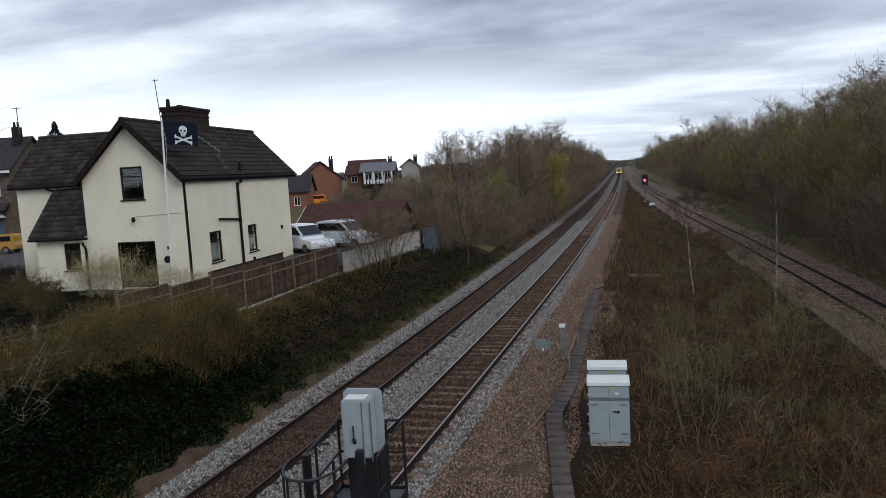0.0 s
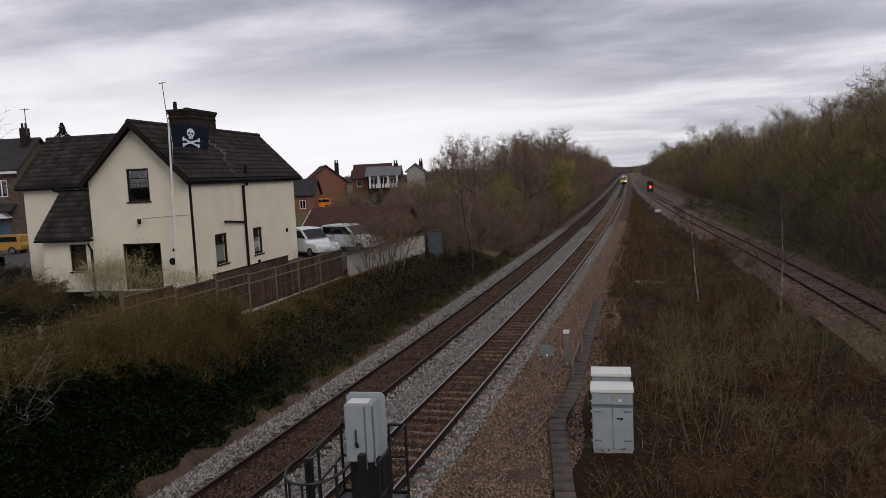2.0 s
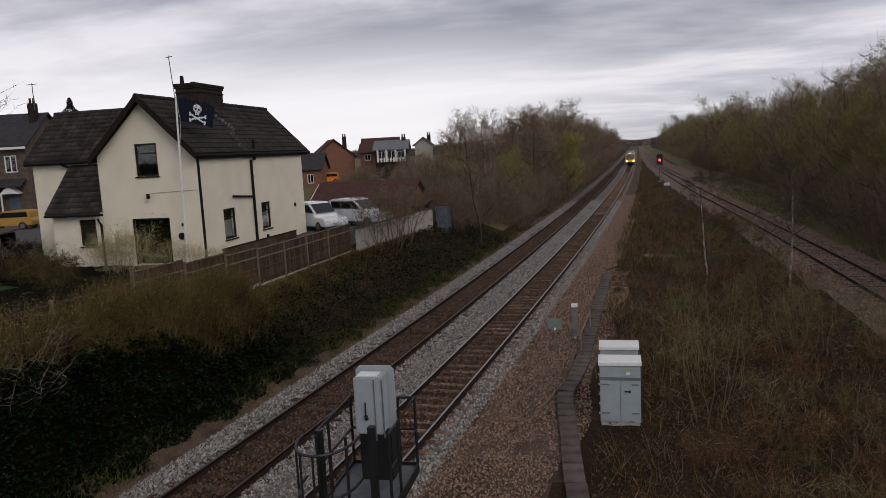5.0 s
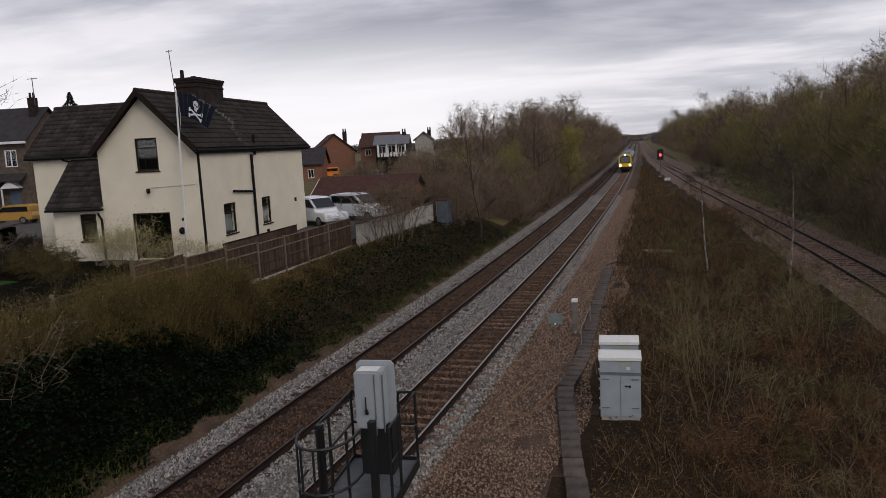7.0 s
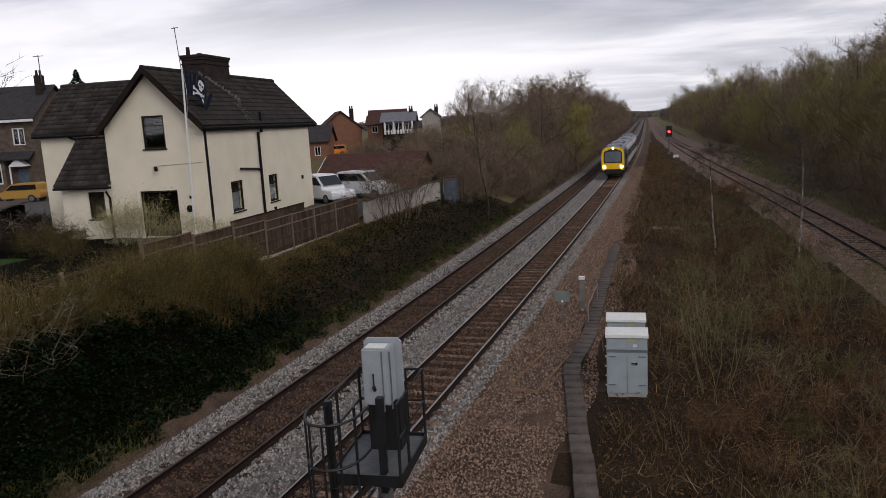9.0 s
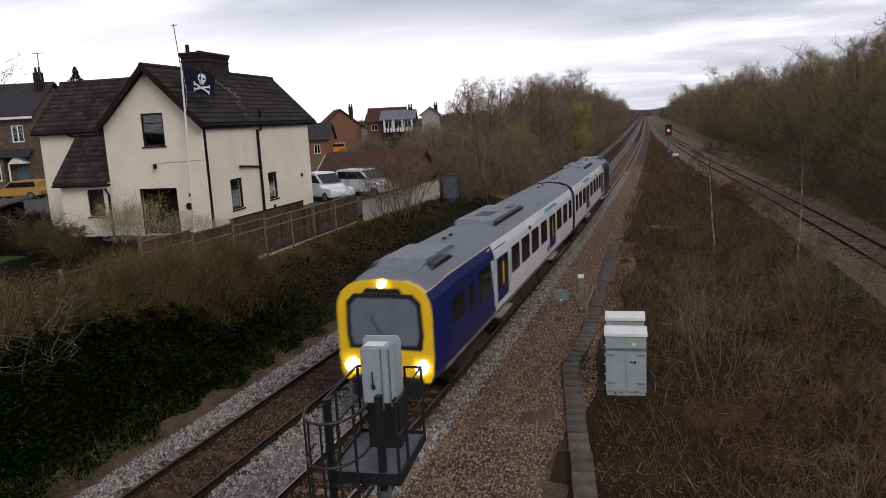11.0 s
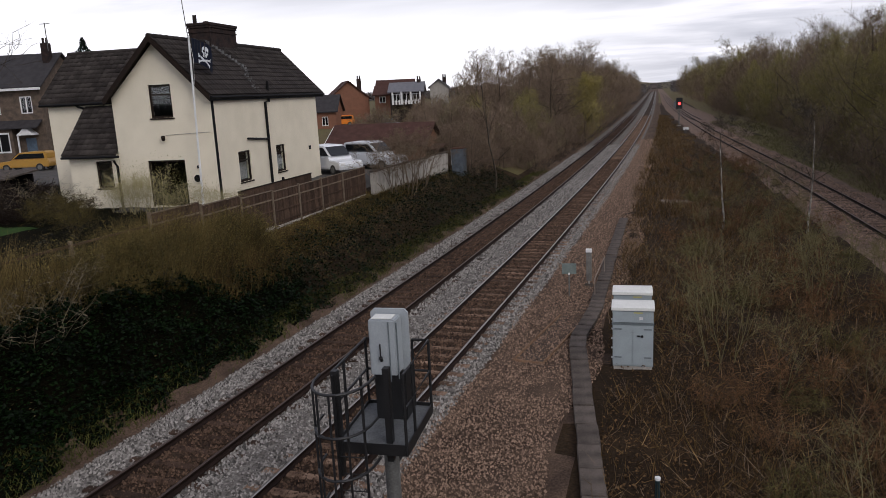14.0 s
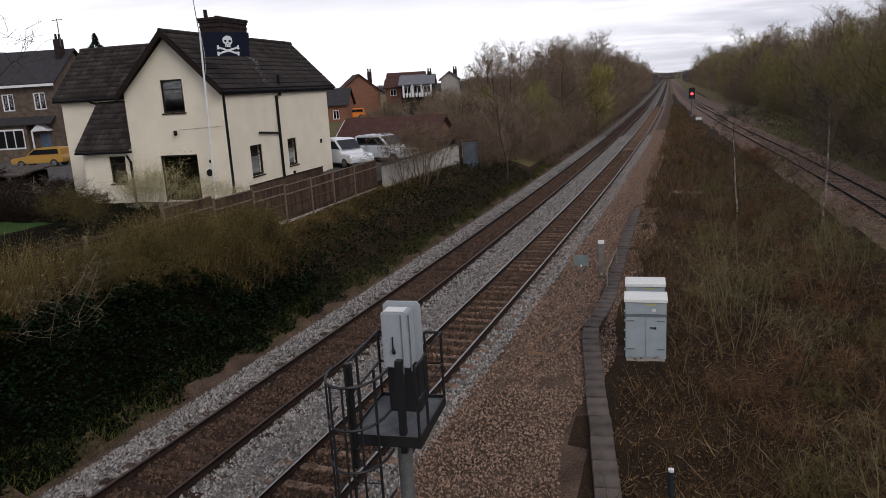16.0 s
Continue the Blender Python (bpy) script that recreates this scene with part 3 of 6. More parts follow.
    for k in range(30):
        y = -0.38 + k * (LEN + 1.36) / 30
        rod(bm, (mid, y, APEX + 0.09), (mid, y + 0.48, APEX + 0.085), 0.13, 0.12, n=10)
    part("ridge_tiles", bm, ROOF_TILE, h)
    gx = over + 0.03
    part("gutter", rods([(gx, -0.35, EAV - dz + 0.02), (gx, LEN + 0.95, EAV - dz + 0.02)], 0.07), BLACK_PAINT, h, "black gutter")
    part("fascia", boxed(over - 0.04, over - 0.01, -0.36, LEN + 0.95, EAV - dz - 0.14, EAV - dz + 0.06), BLACK_PAINT, h)
    part("soffit", boxed(0.002, over - 0.04, 0.0, LEN, EAV - dz - 0.10, EAV - dz - 0.06), BLACK_PAINT, h)
    part("downpipe", rods([(gx, 0.06, EAV - dz), (0.05, 0.04, EAV - 0.35), (0.05, 0.04, -0.9)], 0.065), BLACK_PAINT, h, "black downpipe")
    part("soil_pipe", rods([(0.10, 6.05, 5.75), (0.10, 6.05, EAV - 0.5), (0.10, 5.6, EAV - 0.5), (0.10, 5.6, -0.9)], 0.075), BLACK_PAINT, h, "black soil pipe with a vent above the eaves")
    part("soil_pipe", rods([(0.10, 3.2, 2.86), (0.10, 5.6, 2.68)], 0.055), BLACK_PAINT, h, "black branch waste pipe")
    part("vent", boxed(0.0, 0.05, 11.35, 11.6, 1.65, 1.88, bevel=0.01), BLACK_PAINT, h, "black wall vent")
    part("vent", boxed(0.0, 0.08, 7.0, 7.22, 0.12, 0.42, bevel=0.01), BLACK_PAINT, h, "black wall box")
    part("bracket_lamp", rod(boxed(-2.72, -2.58, -0.12, 0.0, 3.18, 3.3, bevel=0.01), (-2.65, -0.10, 3.22), (-2.52, -0.24, 3.14), 0.06, 0.09), BROWN_FRAME, h, "small bracket lamp")
    part("cable", rods([(-2.5, -0.015, 3.32), (-0.2, -0.015, 3.40)], 0.010), PALE_CONCRETE, h)
    part("plaque", rod(bmesh.new(), (-1.10, 0.0, 1.22), (-1.10, -0.04, 1.22), 0.17, n=20), BLACK_PAINT, h, "round black plaque")
    part("bracket", boxed(-1.05, -0.9, -0.05, 0, 1.7, 1.84, bevel=0.01), BLACK_PAINT, h)
    # chimney stack astride the ridge
    c = part("chimney", boxed(stack - 0.62, stack + 0.62, 4.75, 7.6, 6.6, 8.70), OLD_BRICK, h, "wide soot-dark brick chimney stack")
    bm = bmesh.new()
    for z0, z1, k in ((8.38, 8.46, 0.04), (8.62, 8.74, 0.05), (8.74, 8.88, 0.09)):
        box(bm, stack - 0.62 - k, stack + 0.62 + k, 4.75 - k, 7.6 + k, z0, z1, bevel=0.012)
    part("cap", bm, OLD_BRICK, c)
    for y, r, tall in ((4.95, 0.11, 0.42), (6.1, 0.16, 0.20), (6.45, 0.12, 0.14)):
        part("chimney_pot", rod(bmesh.new(), (stack - 0.3, y, 8.86), (stack - 0.3, y, 8.88 + tall), r, r * 0.85, n=12), OLD_BRICK, c)
    roof_z = lambda x: APEX + 0.15 - (x - mid) * slope
    # stepped lead flashing and the mortar that has run from it down the tiles
    rng = random.Random(4)
    for k in range(13):
        f = k / 12
        x, y = mid + 0.05 + 1.40 * f, 4.55 + 1.4 * f
        part("flashing", boxed(x - 0.10, x + 0.08, y - 0.02, y + 0.22, roof_z(x) - 0.03, roof_z(x) + 0.08 + 0.05 * (k % 2)), LEAD, c, "pale stepped lead flashing")
    bm = bmesh.new()
    for k in range(46):
        f = rng.random() ** 0.7
        x, y = mid + 1.25 + 1.3 * f + rng.gauss(0, 0.05), 5.9 - 1.2 * f + rng.gauss(0, 0.16)
        z = roof_z(x)
        box(bm, x, x + rng.uniform(0.03, 0.14), y, y + rng.uniform(0.03, 0.10), z - 0.03, z + 0.02)
    part("mortar_streak", bm, LEAD, h, "pale mortar streaks down the tiles")
    part("aerial", rods([(stack - 0.55, 4.6, 7.4), (stack - 0.75, 4.6, 10.35)], 0.022), GALV, h, "thin aerial pole")
    part("aerial_arm", rods([(stack - 0.85, 4.5, 10.25), (stack - 0.65, 4.8, 10.33)], 0.02), GALV, h)
    # rear wing with its own ridge
    x0, y0, y1, AP2 = -10.45, 2.0, 7.2, 7.60
    ym = (y0 + y1) / 2
    part("wing_wall", boxed(x0, W0, y0, y0 + t, -1.2, EAV), RENDER_WALL, h)
    part("wing_wall", boxed(x0, W0, y1 - t, y1, -1.2, EAV), RENDER_WALL, h)
    part("wing_gable", prism([(y0 + t, -1.2), (y1 - t, -1.2), (y1 - t, EAV), (ym, AP2 - 0.1), (y0 + t, EAV)], x0, x0 + t, "x"), RENDER_WALL, h)
    sl2 = (AP2 - EAV) / (ym - y0)
    for ye, sg in ((y0 - 0.20, 1), (y1 + 0.20, -1)):
        ze = EAV - sl2 * 0.20
        part("wing_roof", prism([(ye, ze), (ym, AP2), (ym, AP2 + 0.12), (ye, ze + 0.12)], x0 - 0.35, mid - 0.6, "x"), ROOF_TILE, h)
        if sg > 0:
            ln = math.hypot(ym - ye, AP2 - ze)
            tiled_slope(h, (x0 - 0.35, ye + 0.02, ze + 0.125), (1, 0, 0), (0, (ym - ye) / ln, (AP2 - ze) / ln), mid - x0 - 0.5, ln, ROOF_TILE, limit=0)
        part("gutter", rods([(x0 - 0.3, ye - 0.04, ze), (W0 - 0.4, ye - 0.04, ze)], 0.07), BLACK_PAINT, h)
    bm = bmesh.new()
    rod(bm, (x0 - 0.35, ym, AP2 + 0.08), (mid - 0.8, ym, AP2 + 0.08), 0.13, n=10)
    part("ridge_tiles", bm, ROOF_TILE, h)
    part("downpipe", rods([(-8.60, 1.76, 4.98), (-8.50, 1.80, 4.86), (-8.20, 1.93, 4.74), (-8.15, 1.94, 4.60), (-8.15, 1.94, 3.6)], 0.06), BLACK_PAINT, h)
    # lean-to porch in the corner
    pw = (-6.54, -5.64, 0.85, 2.18)
    part("porch_wall", wall_with_holes("x", -8.0, W0 - 0.02, -1.2, 2.50, -0.02, 0.2, [pw]), RENDER_WALL, h)
    part("porch_wall", prism([(0.2, -1.2), (2.0, -1.2), (2.0, 4.6), (0.2, 2.60)], -8.0, -7.8, "x"), RENDER_WALL, h)
    build_window(h, "x", *pw, -0.02, 0.2, -1)
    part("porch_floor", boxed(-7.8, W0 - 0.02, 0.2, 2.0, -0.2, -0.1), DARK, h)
    part("porch_roof", prism([(-0.28, 2.38), (2.0, 4.74), (2.0, 4.86), (-0.28, 2.50)], -8.2, W0 - 0.02, "x"), ROOF_TILE, h)
    ln = math.hypot(2.28, 2.38)
    tiled_slope(h, (-8.2, -0.28, 2.505), (1, 0, 0), (0, 2.28 / ln, 2.38 / ln), 3.0, ln, ROOF_TILE, limit=0)
    part("gutter", rods([(-8.2, -0.33, 2.40), (W0 + 0.2, -0.33, 2.40)], 0.06), BLACK_PAINT, h)
    part("downpipe", rods([(W0 - 0.1, -0.30, 2.2), (W0 - 0.1, -0.08, 1.9), (W0 - 0.1, -0.08, -0.9)], 0.06), BLACK_PAINT, h)


build_house()


# ---- flagpole and flag ----
FLAG_L, FLAG_H, STRIPS = 2.10, 1.08, 8
FLAG_BLACK = mat("navy_black_flag_cloth", (0.010, 0.014, 0.028), 0.85, 0.3, 3, 0.2)
FLAG_WHITE = mat("white_flag_print", (0.68, 0.70, 0.72), 0.85, 0.1, 3, 0.1)
FLAG_ROOT = HOUSE @ pose(-0.42, -0.50, 6.58, 0, 0, 33)
FLAG_STRIPS = []


def on_print(a, b):
    """Whether the white skull and crossed bones cover this spot of the flag."""
    b = b * 1.30 / FLAG_H
    x, y = a - 1.12, b - 0.86
    eye = min(math.hypot(abs(x) - 0.095, y + 0.03) - 0.062, max(abs(x) - 0.03, abs(y + 0.15) - 0.035))
    skull = (x / 0.23) ** 2 + (y / 0.25) ** 2 < 1 or (abs(x) < 0.13 and -0.34 < y < -0.1)
    if skull and eye > 0 and not (y < -0.25 and abs((abs(x) % 0.09) - 0.045) < 0.012):
        return True
    for s in (1, -1):
        px, py = 0.46, 0.17 * s
        u, v = x, b - 0.32
        k = max(-1, min(1, (u * px + v * py) / (px * px + py * py)))
        if math.hypot(u - k * px, v - k * py) < 0.05:
            return True
        for e in (1, -1):
            for o in (0.05, -0.05):
                if math.hypot(u - e * px, v - e * py - o) < 0.062:
                    return True
    return False


def build_flag():
    p = thing("flagpole", HOUSE @ pose(-0.56, -0.50, -0.9), "tall white painted flagpole in front of the house", "flagpole")
    part("pole", rod(bmesh.new(), (-0.14, 0, 0), (0.11, 0, 8.60), 0.055, 0.04, n=12), WHITE_PAINT, p)
    part("finial", rod(bmesh.new(), (0.11, 0, 8.59), (0.112, 0, 8.67), 0.055, 0.03, n=12), WHITE_PAINT, p)
    part("halyard", rods([(0.16, -0.05, 8.55), (0.22, 0.02, 7.6), (0.02, -0.05, 4.5), (-0.05, -0.05, 1.2)], 0.008, n=5), WHITE_PAINT, p, "slack white rope")
    f = thing("flag", FLAG_ROOT, "black flag with a white skull and crossed bones", "flag")
    w, cell = FLAG_L / STRIPS, 0.026
    for i in range(STRIPS):
        bm = bmesh.new()
        nx, nz = 10, int(FLAG_H / cell)
        verts = [[bm.verts.new((k * (w + 0.004) / nx, 0.012 * math.sin(k / nx * math.pi), j * FLAG_H / nz)) for k in range(nx + 1)] for j in range(nz + 1)]
        for j in range(nz):
            for k in range(nx):
                fc = bm.faces.new((verts[j][k], verts[j][k + 1], verts[j + 1][k + 1], verts[j + 1][k]))
                fc.material_index = int(on_print(i * w + (k + 0.5) * w / nx, (j + 0.5) * FLAG_H / nz))
        FLAG_STRIPS.append(part("flag_strip", bm, [FLAG_BLACK, FLAG_WHITE], f))


build_flag()

# how far the wind spreads the flag (1: flat), and how far its fly end droops, in degrees
FLAG_STATES = ((0.0, 0.78, 4), (0.5, 0.82, 2), (1.0, 0.80, 8), (1.5, 0.80, 8), (2.0, 0.82, 6), (2.5, 0.80, 10), (3.0, 0.82, 8), (3.5, 0.86, 6), (4.0, 0.84, 6),
               (5.0, 0.76, 14), (6.0, 0.68, 20), (6.5, 0.66, 22), (7.0, 0.66, 24), (7.5, 0.66, 26), (8.0, 0.58, 32), (8.5, 0.52, 36), (9.0, 0.54, 36), (10.0, 0.62, 24),
               (11.0, 0.70, 14), (11.5, 0.72, 12), (12.0, 0.70, 16), (12.5, 0.68, 18), (13.0, 0.62, 26), (13.5, 0.55, 26), (14.0, 0.50, 22), (14.5, 0.52, 5),
               (15.0, 0.62, 10), (15.5, 0.82, 6), (16.0, 1.0, 3))


def flag_rows(i):
    rows, w = [], FLAG_L / STRIPS
    for n, (t, spread, droop) in enumerate(FLAG_STATES):
        p = Vector((0.06, 0, 0))
        away = math.degrees(math.acos(min(1.0, spread)))
        for k in range(i + 1):
            yaw = away + 16 * math.sin(k * 1.1 - t * 4.0) * (k + 1) / STRIPS
            tip = droop * (k + 0.5) / STRIPS * 1.3
            m = Matrix.Translation(p) @ pose(0, 0, 0, 0, 0, yaw) @ pose(0, 0, 0, 0, tip, 0)
            p = m @ Vector((w - 0.012, 0, 0))
        rows.append((t, m))
    return rows


# ---- lineside things ----
def build_signal():
    """The back of a colour-light signal on its post, with a railed platform and a hooped ladder."""
    g = lambda x, y: float(ground_z(x, y))
    bx, by = -4.05, 10.25
    s = thing("signal_post", pose(bx, by, g(bx, by), 0, 0, 3), "railway signal on a post with black railed platform", "railway signal")
    z0 = -g(bx, by)
    def Z(z):
        return z + z0
    part("post", rod(bmesh.new(), (0.02, -0.05, 0), (0.02, -0.05, Z(2.35)), 0.12, n=20), GALV, s, "grey tubular post")
    part("base_plate", boxed(-0.3, 0.34, -0.35, 0.28, 0, 0.06), PALE_CONCRETE, s)
    deck = part("deck", boxed(-0.60, 0.50, -0.75, 0.80, Z(2.36), Z(2.40)), MESH_FLOOR, s, "grey steel deck")
    bm = bmesh.new()
    for a in ((-0.62, -0.60, -0.76, 0.82), (0.50, 0.52, -0.76, 0.82), (-0.60, 0.50, 0.80, 0.82), (-0.60, 0.50, -0.76, -0.75)):
        box(bm, *a, Z(2.28), Z(2.46))
    part("toe_board", bm, BLACK_STEEL, deck, "black steel edge channel")
    # signal case on a black pedestal
    part("pedestal", boxed(-0.27, 0.25, 0.22, 0.54, Z(2.40), Z(3.22), bevel=0.01), BLACK_STEEL, s)
    case = part("signal_case", boxed(-0.24, 0.20, -0.02, 0.34, Z(3.25), Z(4.16), bevel=0.02), SIGNAL_GREY, s, "pale grey signal case with rounded edges")
    bm = prism([(-0.31 + 0.06, Z(3.22)), (0.31 - 0.06, Z(3.22)), (0.31, Z(3.28)), (0.31, Z(4.18)), (0.25, Z(4.24)), (-0.25, Z(4.24)), (-0.31, Z(4.18)), (-0.31, Z(3.28))], 0.34, 0.38, "y")
    part("backboard", bm, SIGNAL_GREY, case)
    part("door_seam", boxed(0.085, 0.10, -0.035, -0.018, Z(3.16), Z(4.13)), CABINET_DARK, case)
    part("handle", rod(rod(bmesh.new(), (-0.05, -0.06, Z(3.55)), (-0.05, -0.06, Z(3.78)), 0.012), (-0.05, -0.06, Z(3.56)), (-0.05, -0.02, Z(3.50)), 0.03), BLACK_STEEL, case, "black lever handle")
    part("top_plate", boxed(-0.19, 0.13, 0.02, 0.26, Z(4.165), Z(4.175)), CABINET_TOP, case, "pale lifting plate")
    part("hinge_rod", rods([(0.215, 0.0, Z(3.2)), (0.215, 0.0, Z(4.12))], 0.012), CABINET_DARK, case)
    # guard rails
    def rail(pts, r=0.022):
        part("guard_rail", rods(pts, r), BLACK_STEEL, s)
    for zz in (3.03, 3.57):
        rail([(0.50, -0.75, Z(zz)), (0.50, 0.80, Z(zz)), (0.22, 0.80, Z(zz))])
        rail([(-0.60, -0.75, Z(zz)), (-0.60, 0.80, Z(zz)), (-0.30, 0.80, Z(zz))])
    for x in (0.50, -0.60):
        for y in (-0.75, -0.25, 0.80):
            part("stanchion", rod(bmesh.new(), (x, y, Z(2.3)), (x, y, Z(3.58)), 0.024, n=8), BLACK_STEEL, s)
    for x in (0.22, -0.30):
        part("stanchion", rod(bmesh.new(), (x, 0.80, Z(2.3)), (x, 0.80, Z(3.58)), 0.020, n=8), BLACK_STEEL, s)
    part("bracket_post", boxed(0.14, 0.24, -0.62, -0.50, Z(2.1), Z(3.60), bevel=0.005), BLACK_STEEL, s, "heavy black upright")
    part("bracket_post", boxed(-0.60, -0.50, -0.80, -0.70, Z(1.9), Z(3.60), bevel=0.005), BLACK_STEEL, s, "heavy black upright")
    # ladder towards the bridge, with hoops
    for x in (-0.56, -0.12):
        part("ladder_stile", boxed(x - 0.012, x + 0.012, -0.86, -0.80, 0, Z(3.55)), BLACK_STEEL, s)
    k = 0.25
    while k < Z(2.4):
        part("rung", rod(bmesh.new(), (-0.56, -0.83, k), (-0.12, -0.83, k), 0.011, n=6), BLACK_STEEL, s)
        k += 0.28
    for zz in (3.55, 2.90, 2.25, 1.60):
        pts = []
        for i in range(13):
            a = math.pi * i / 12
            pts.append((-0.34 - 0.43 * math.cos(a), -0.80 - 0.75 * math.sin(a) ** 0.8, Z(zz)))
        part("hoop", rods(pts, 0.022), BLACK_STEEL, s, "black ladder hoop")
    for i in (2, 4, 6, 8, 10):
        a = math.pi * i / 12
        x, y = -0.34 - 0.43 * math.cos(a), -0.80 - 0.75 * math.sin(a) ** 0.8
        part("hoop_bar", boxed(x - 0.016, x + 0.016, y - 0.006, y + 0.006, Z(1.5), Z(3.55)), BLACK_STEEL, s)
    part("brace", rods([(0.45, 0.5, Z(2.3)), (0.05, 0.0, Z(1.7))], 0.03), BLACK_STEEL, s)


build_signal()


def build_cabinet(x, y, turn, tall):
    c = thing("equipment_cabinet", pose(x, y, float(ground_z(x, y)) - 0.03, 0, 0, turn), "grey enamelled steel lineside cabinet with a white lid", "cabinet", "lineside cabinets")
    part("plinth", boxed(-0.52, 0.52, -0.05, 0.75, -0.05, 0.09), PALE_CONCRETE, c)
    b = part("body", boxed(-0.55, 0.55, 0.0, 0.70, 0.08, tall, bevel=0.012), CABINET_GREY, c)
    part("roof", prism([(-0.05, tall + 0.002), (0.76, tall + 0.002), (0.75, tall + 0.09), (0.36, tall + 0.12), (-0.04, tall + 0.08)], -0.58, 0.58, "x"), CABINET_TOP, c, "white overhanging lid")
    for k, (a, e) in enumerate(((-0.54, -0.005), (0.005, 0.54))):
        d = part("door", boxed(a, e, -0.025, -0.002, 0.12, tall - 0.42, bevel=0.006), CABINET_GREY, c)
        for z in (0.35, tall - 0.55):
            xx = -0.50 if k == 0 else 0.30
            part("hinge", boxed(xx, xx + 0.2, -0.04, -0.026, z, z + 0.03), CABINET_DARK, d)
        if k:
            part("handle", rod(boxed(0.12, 0.2, -0.05, -0.026, 0.98, 1.01), (0.25, -0.026, 0.99), (0.25, -0.06, 0.99), 0.035, n=10), BLACK_STEEL, d, "black turn handle")
        part("upper_panel", boxed(a, e, -0.025, -0.002, tall - 0.34, tall - 0.02, bevel=0.006), CABINET_GREY, c)
    part("band", boxed(-0.57, 0.57, -0.035, -0.002, tall - 0.41, tall - 0.35), CABINET_DARK, c)
    part("sticker", boxed(0.02, 0.26, -0.03, -0.026, tall - 0.075, tall - 0.045), mat("yellow_sticker", (0.62, 0.55, 0.12), 0.6), c, "yellow warning strip")
    part("label_plate", boxed(0.17, 0.27, -0.03, -0.026, tall - 0.26, tall - 0.18), WHITE_PAINT, c, "small white label")
    for z in np.arange(0.3, tall - 0.1, 0.28):
        part("side_fixing", boxed(-0.585, -0.551, 0.05, 0.09, z, z + 0.04), CABINET_TOP, c)
    return c


build_cabinet(-0.56, 20.15, 2, 1.72)
build_cabinet(-0.62, 21.75, 2, 1.72)


def gz(x, y):
    return float(ground_z(x, y))


def build_small_lineside():
    z = gz(-2.5, 28.85)
    p = thing("marker_post", pose(-2.5, 28.85, z), "slim pale post with a white topped grey box", "post")
    part("post", boxed(-0.035, 0.035, -0.035, 0.035, 0, 1.2), PALE_CONCRETE, p)
    part("box_head", boxed(-0.10, 0.10, -0.09, 0.09, 0.25, 1.40, bevel=0.01), mat("weathered_grey_box", (0.20, 0.19, 0.175), 0.8), p)
    part("lid", boxed(-0.115, 0.115, -0.10, 0.10, 1.402, 1.52), WHITE_PAINT, p)
    part("foot", boxed(-0.15, 0.15, -0.1, 0.1, -0.02, 0.12), CONCRETE, p)
    z = gz(-3.11, 27.32)
    q = thing("sign_post", pose(-3.11, 27.32, z, 0, 0, 4), "grey green back of a small lineside sign", "sign")
    part("post", rod(bmesh.new(), (0, 0, 0), (0, 0, 1.25), 0.028), GALV, q)
    part("plate", boxed(-0.27, 0.27, -0.05, -0.03, 0.88, 1.30, bevel=0.008), mat("grey_green_plate", (0.20, 0.24, 0.225), 0.6), q)
    part("clip", boxed(-0.03, 0.03, -0.07, -0.05, 0.86, 0.94), WHITE_PAINT, q)
    # timber frame lying in the gravel
    f = thing("wooden_board", pose(-3.12, 22.3, gz(-3.2, 22) + 0.015, 0, 0, -10), "rusty edged flat board lying in the gravel", "board")
    part("board", boxed(-0.42, 0.42, -2.2, 2.4, -0.05, 0.004), mat("weathered_board", (0.085, 0.062, 0.048), 0.9, 0.4, 2, 0.5), f)
    for a in ((-0.47, -0.43, -2.2, 2.4), (0.43, 0.47, -2.2, 2.4), (-0.47, 0.47, -2.25, -2.2)):
        part("edge", boxed(*a, 0.0, 0.07), mat("rusty_edge", (0.26, 0.16, 0.10), 0.9, 0.4, 3, 0.4), f)
    # concrete cable trough: lidded slabs
    t = thing("cable_trough", pose(0, 0, 0), "concrete cable trough with lids along the cess", "cable trough")
    slab = bpy.data.meshes.new("trough_lid")
    bm = boxed(-0.25, 0.25, -0.492, 0.492, -0.10, 0.10, bevel=0.012)
    bm.to_mesh(slab); bm.free()
    slab.materials.append(CONCRETE)
    line = [(0.05, 5.0), (-1.05, 13.0), (-2.20, 21.3), (-2.27, 22.4), (-2.0, 25.5), (-1.93, 34.0), (-1.77, 44.0)]
    rng = random.Random(5)
    for (x0, y0), (x1, y1) in zip(line, line[1:]):
        d = math.hypot(x1 - x0, y1 - y0)
        n = max(1, round(d))
        for i in range(n):
            k = (i + 0.5) / n
            x, y = x0 + (x1 - x0) * k, y0 + (y1 - y0) * k
            s = new("trough_lid", slab)
            s.parent = t
            s.matrix_basis = pose(x + rng.uniform(-0.015, 0.015), y, gz(x, y) + 0.04 + rng.uniform(-0.012, 0.012), rng.uniform(-1, 1), rng.uniform(-1, 1), -math.degrees(math.atan2(x1 - x0, y1 - y0))) @ Matrix.Diagonal((1, d / n, 1, 1))
    # small dark bollard with a pale cap in the scrub
    b = thing("marker_peg", pose(0.1, 13.1, gz(0.1, 13.1)), "short dark peg with a pale cap", "post")
    part("peg", rod(bmesh.new(), (0, 0, 0), (0, 0, 0.55), 0.05, n=10), mat("dark_blue_green_plastic", (0.01, 0.03, 0.035), 0.5), b)
    part("cap", rod(bmesh.new(), (0, 0, 0.551), (0, 0, 0.60), 0.055, n=10), WHITE_PAINT, b)
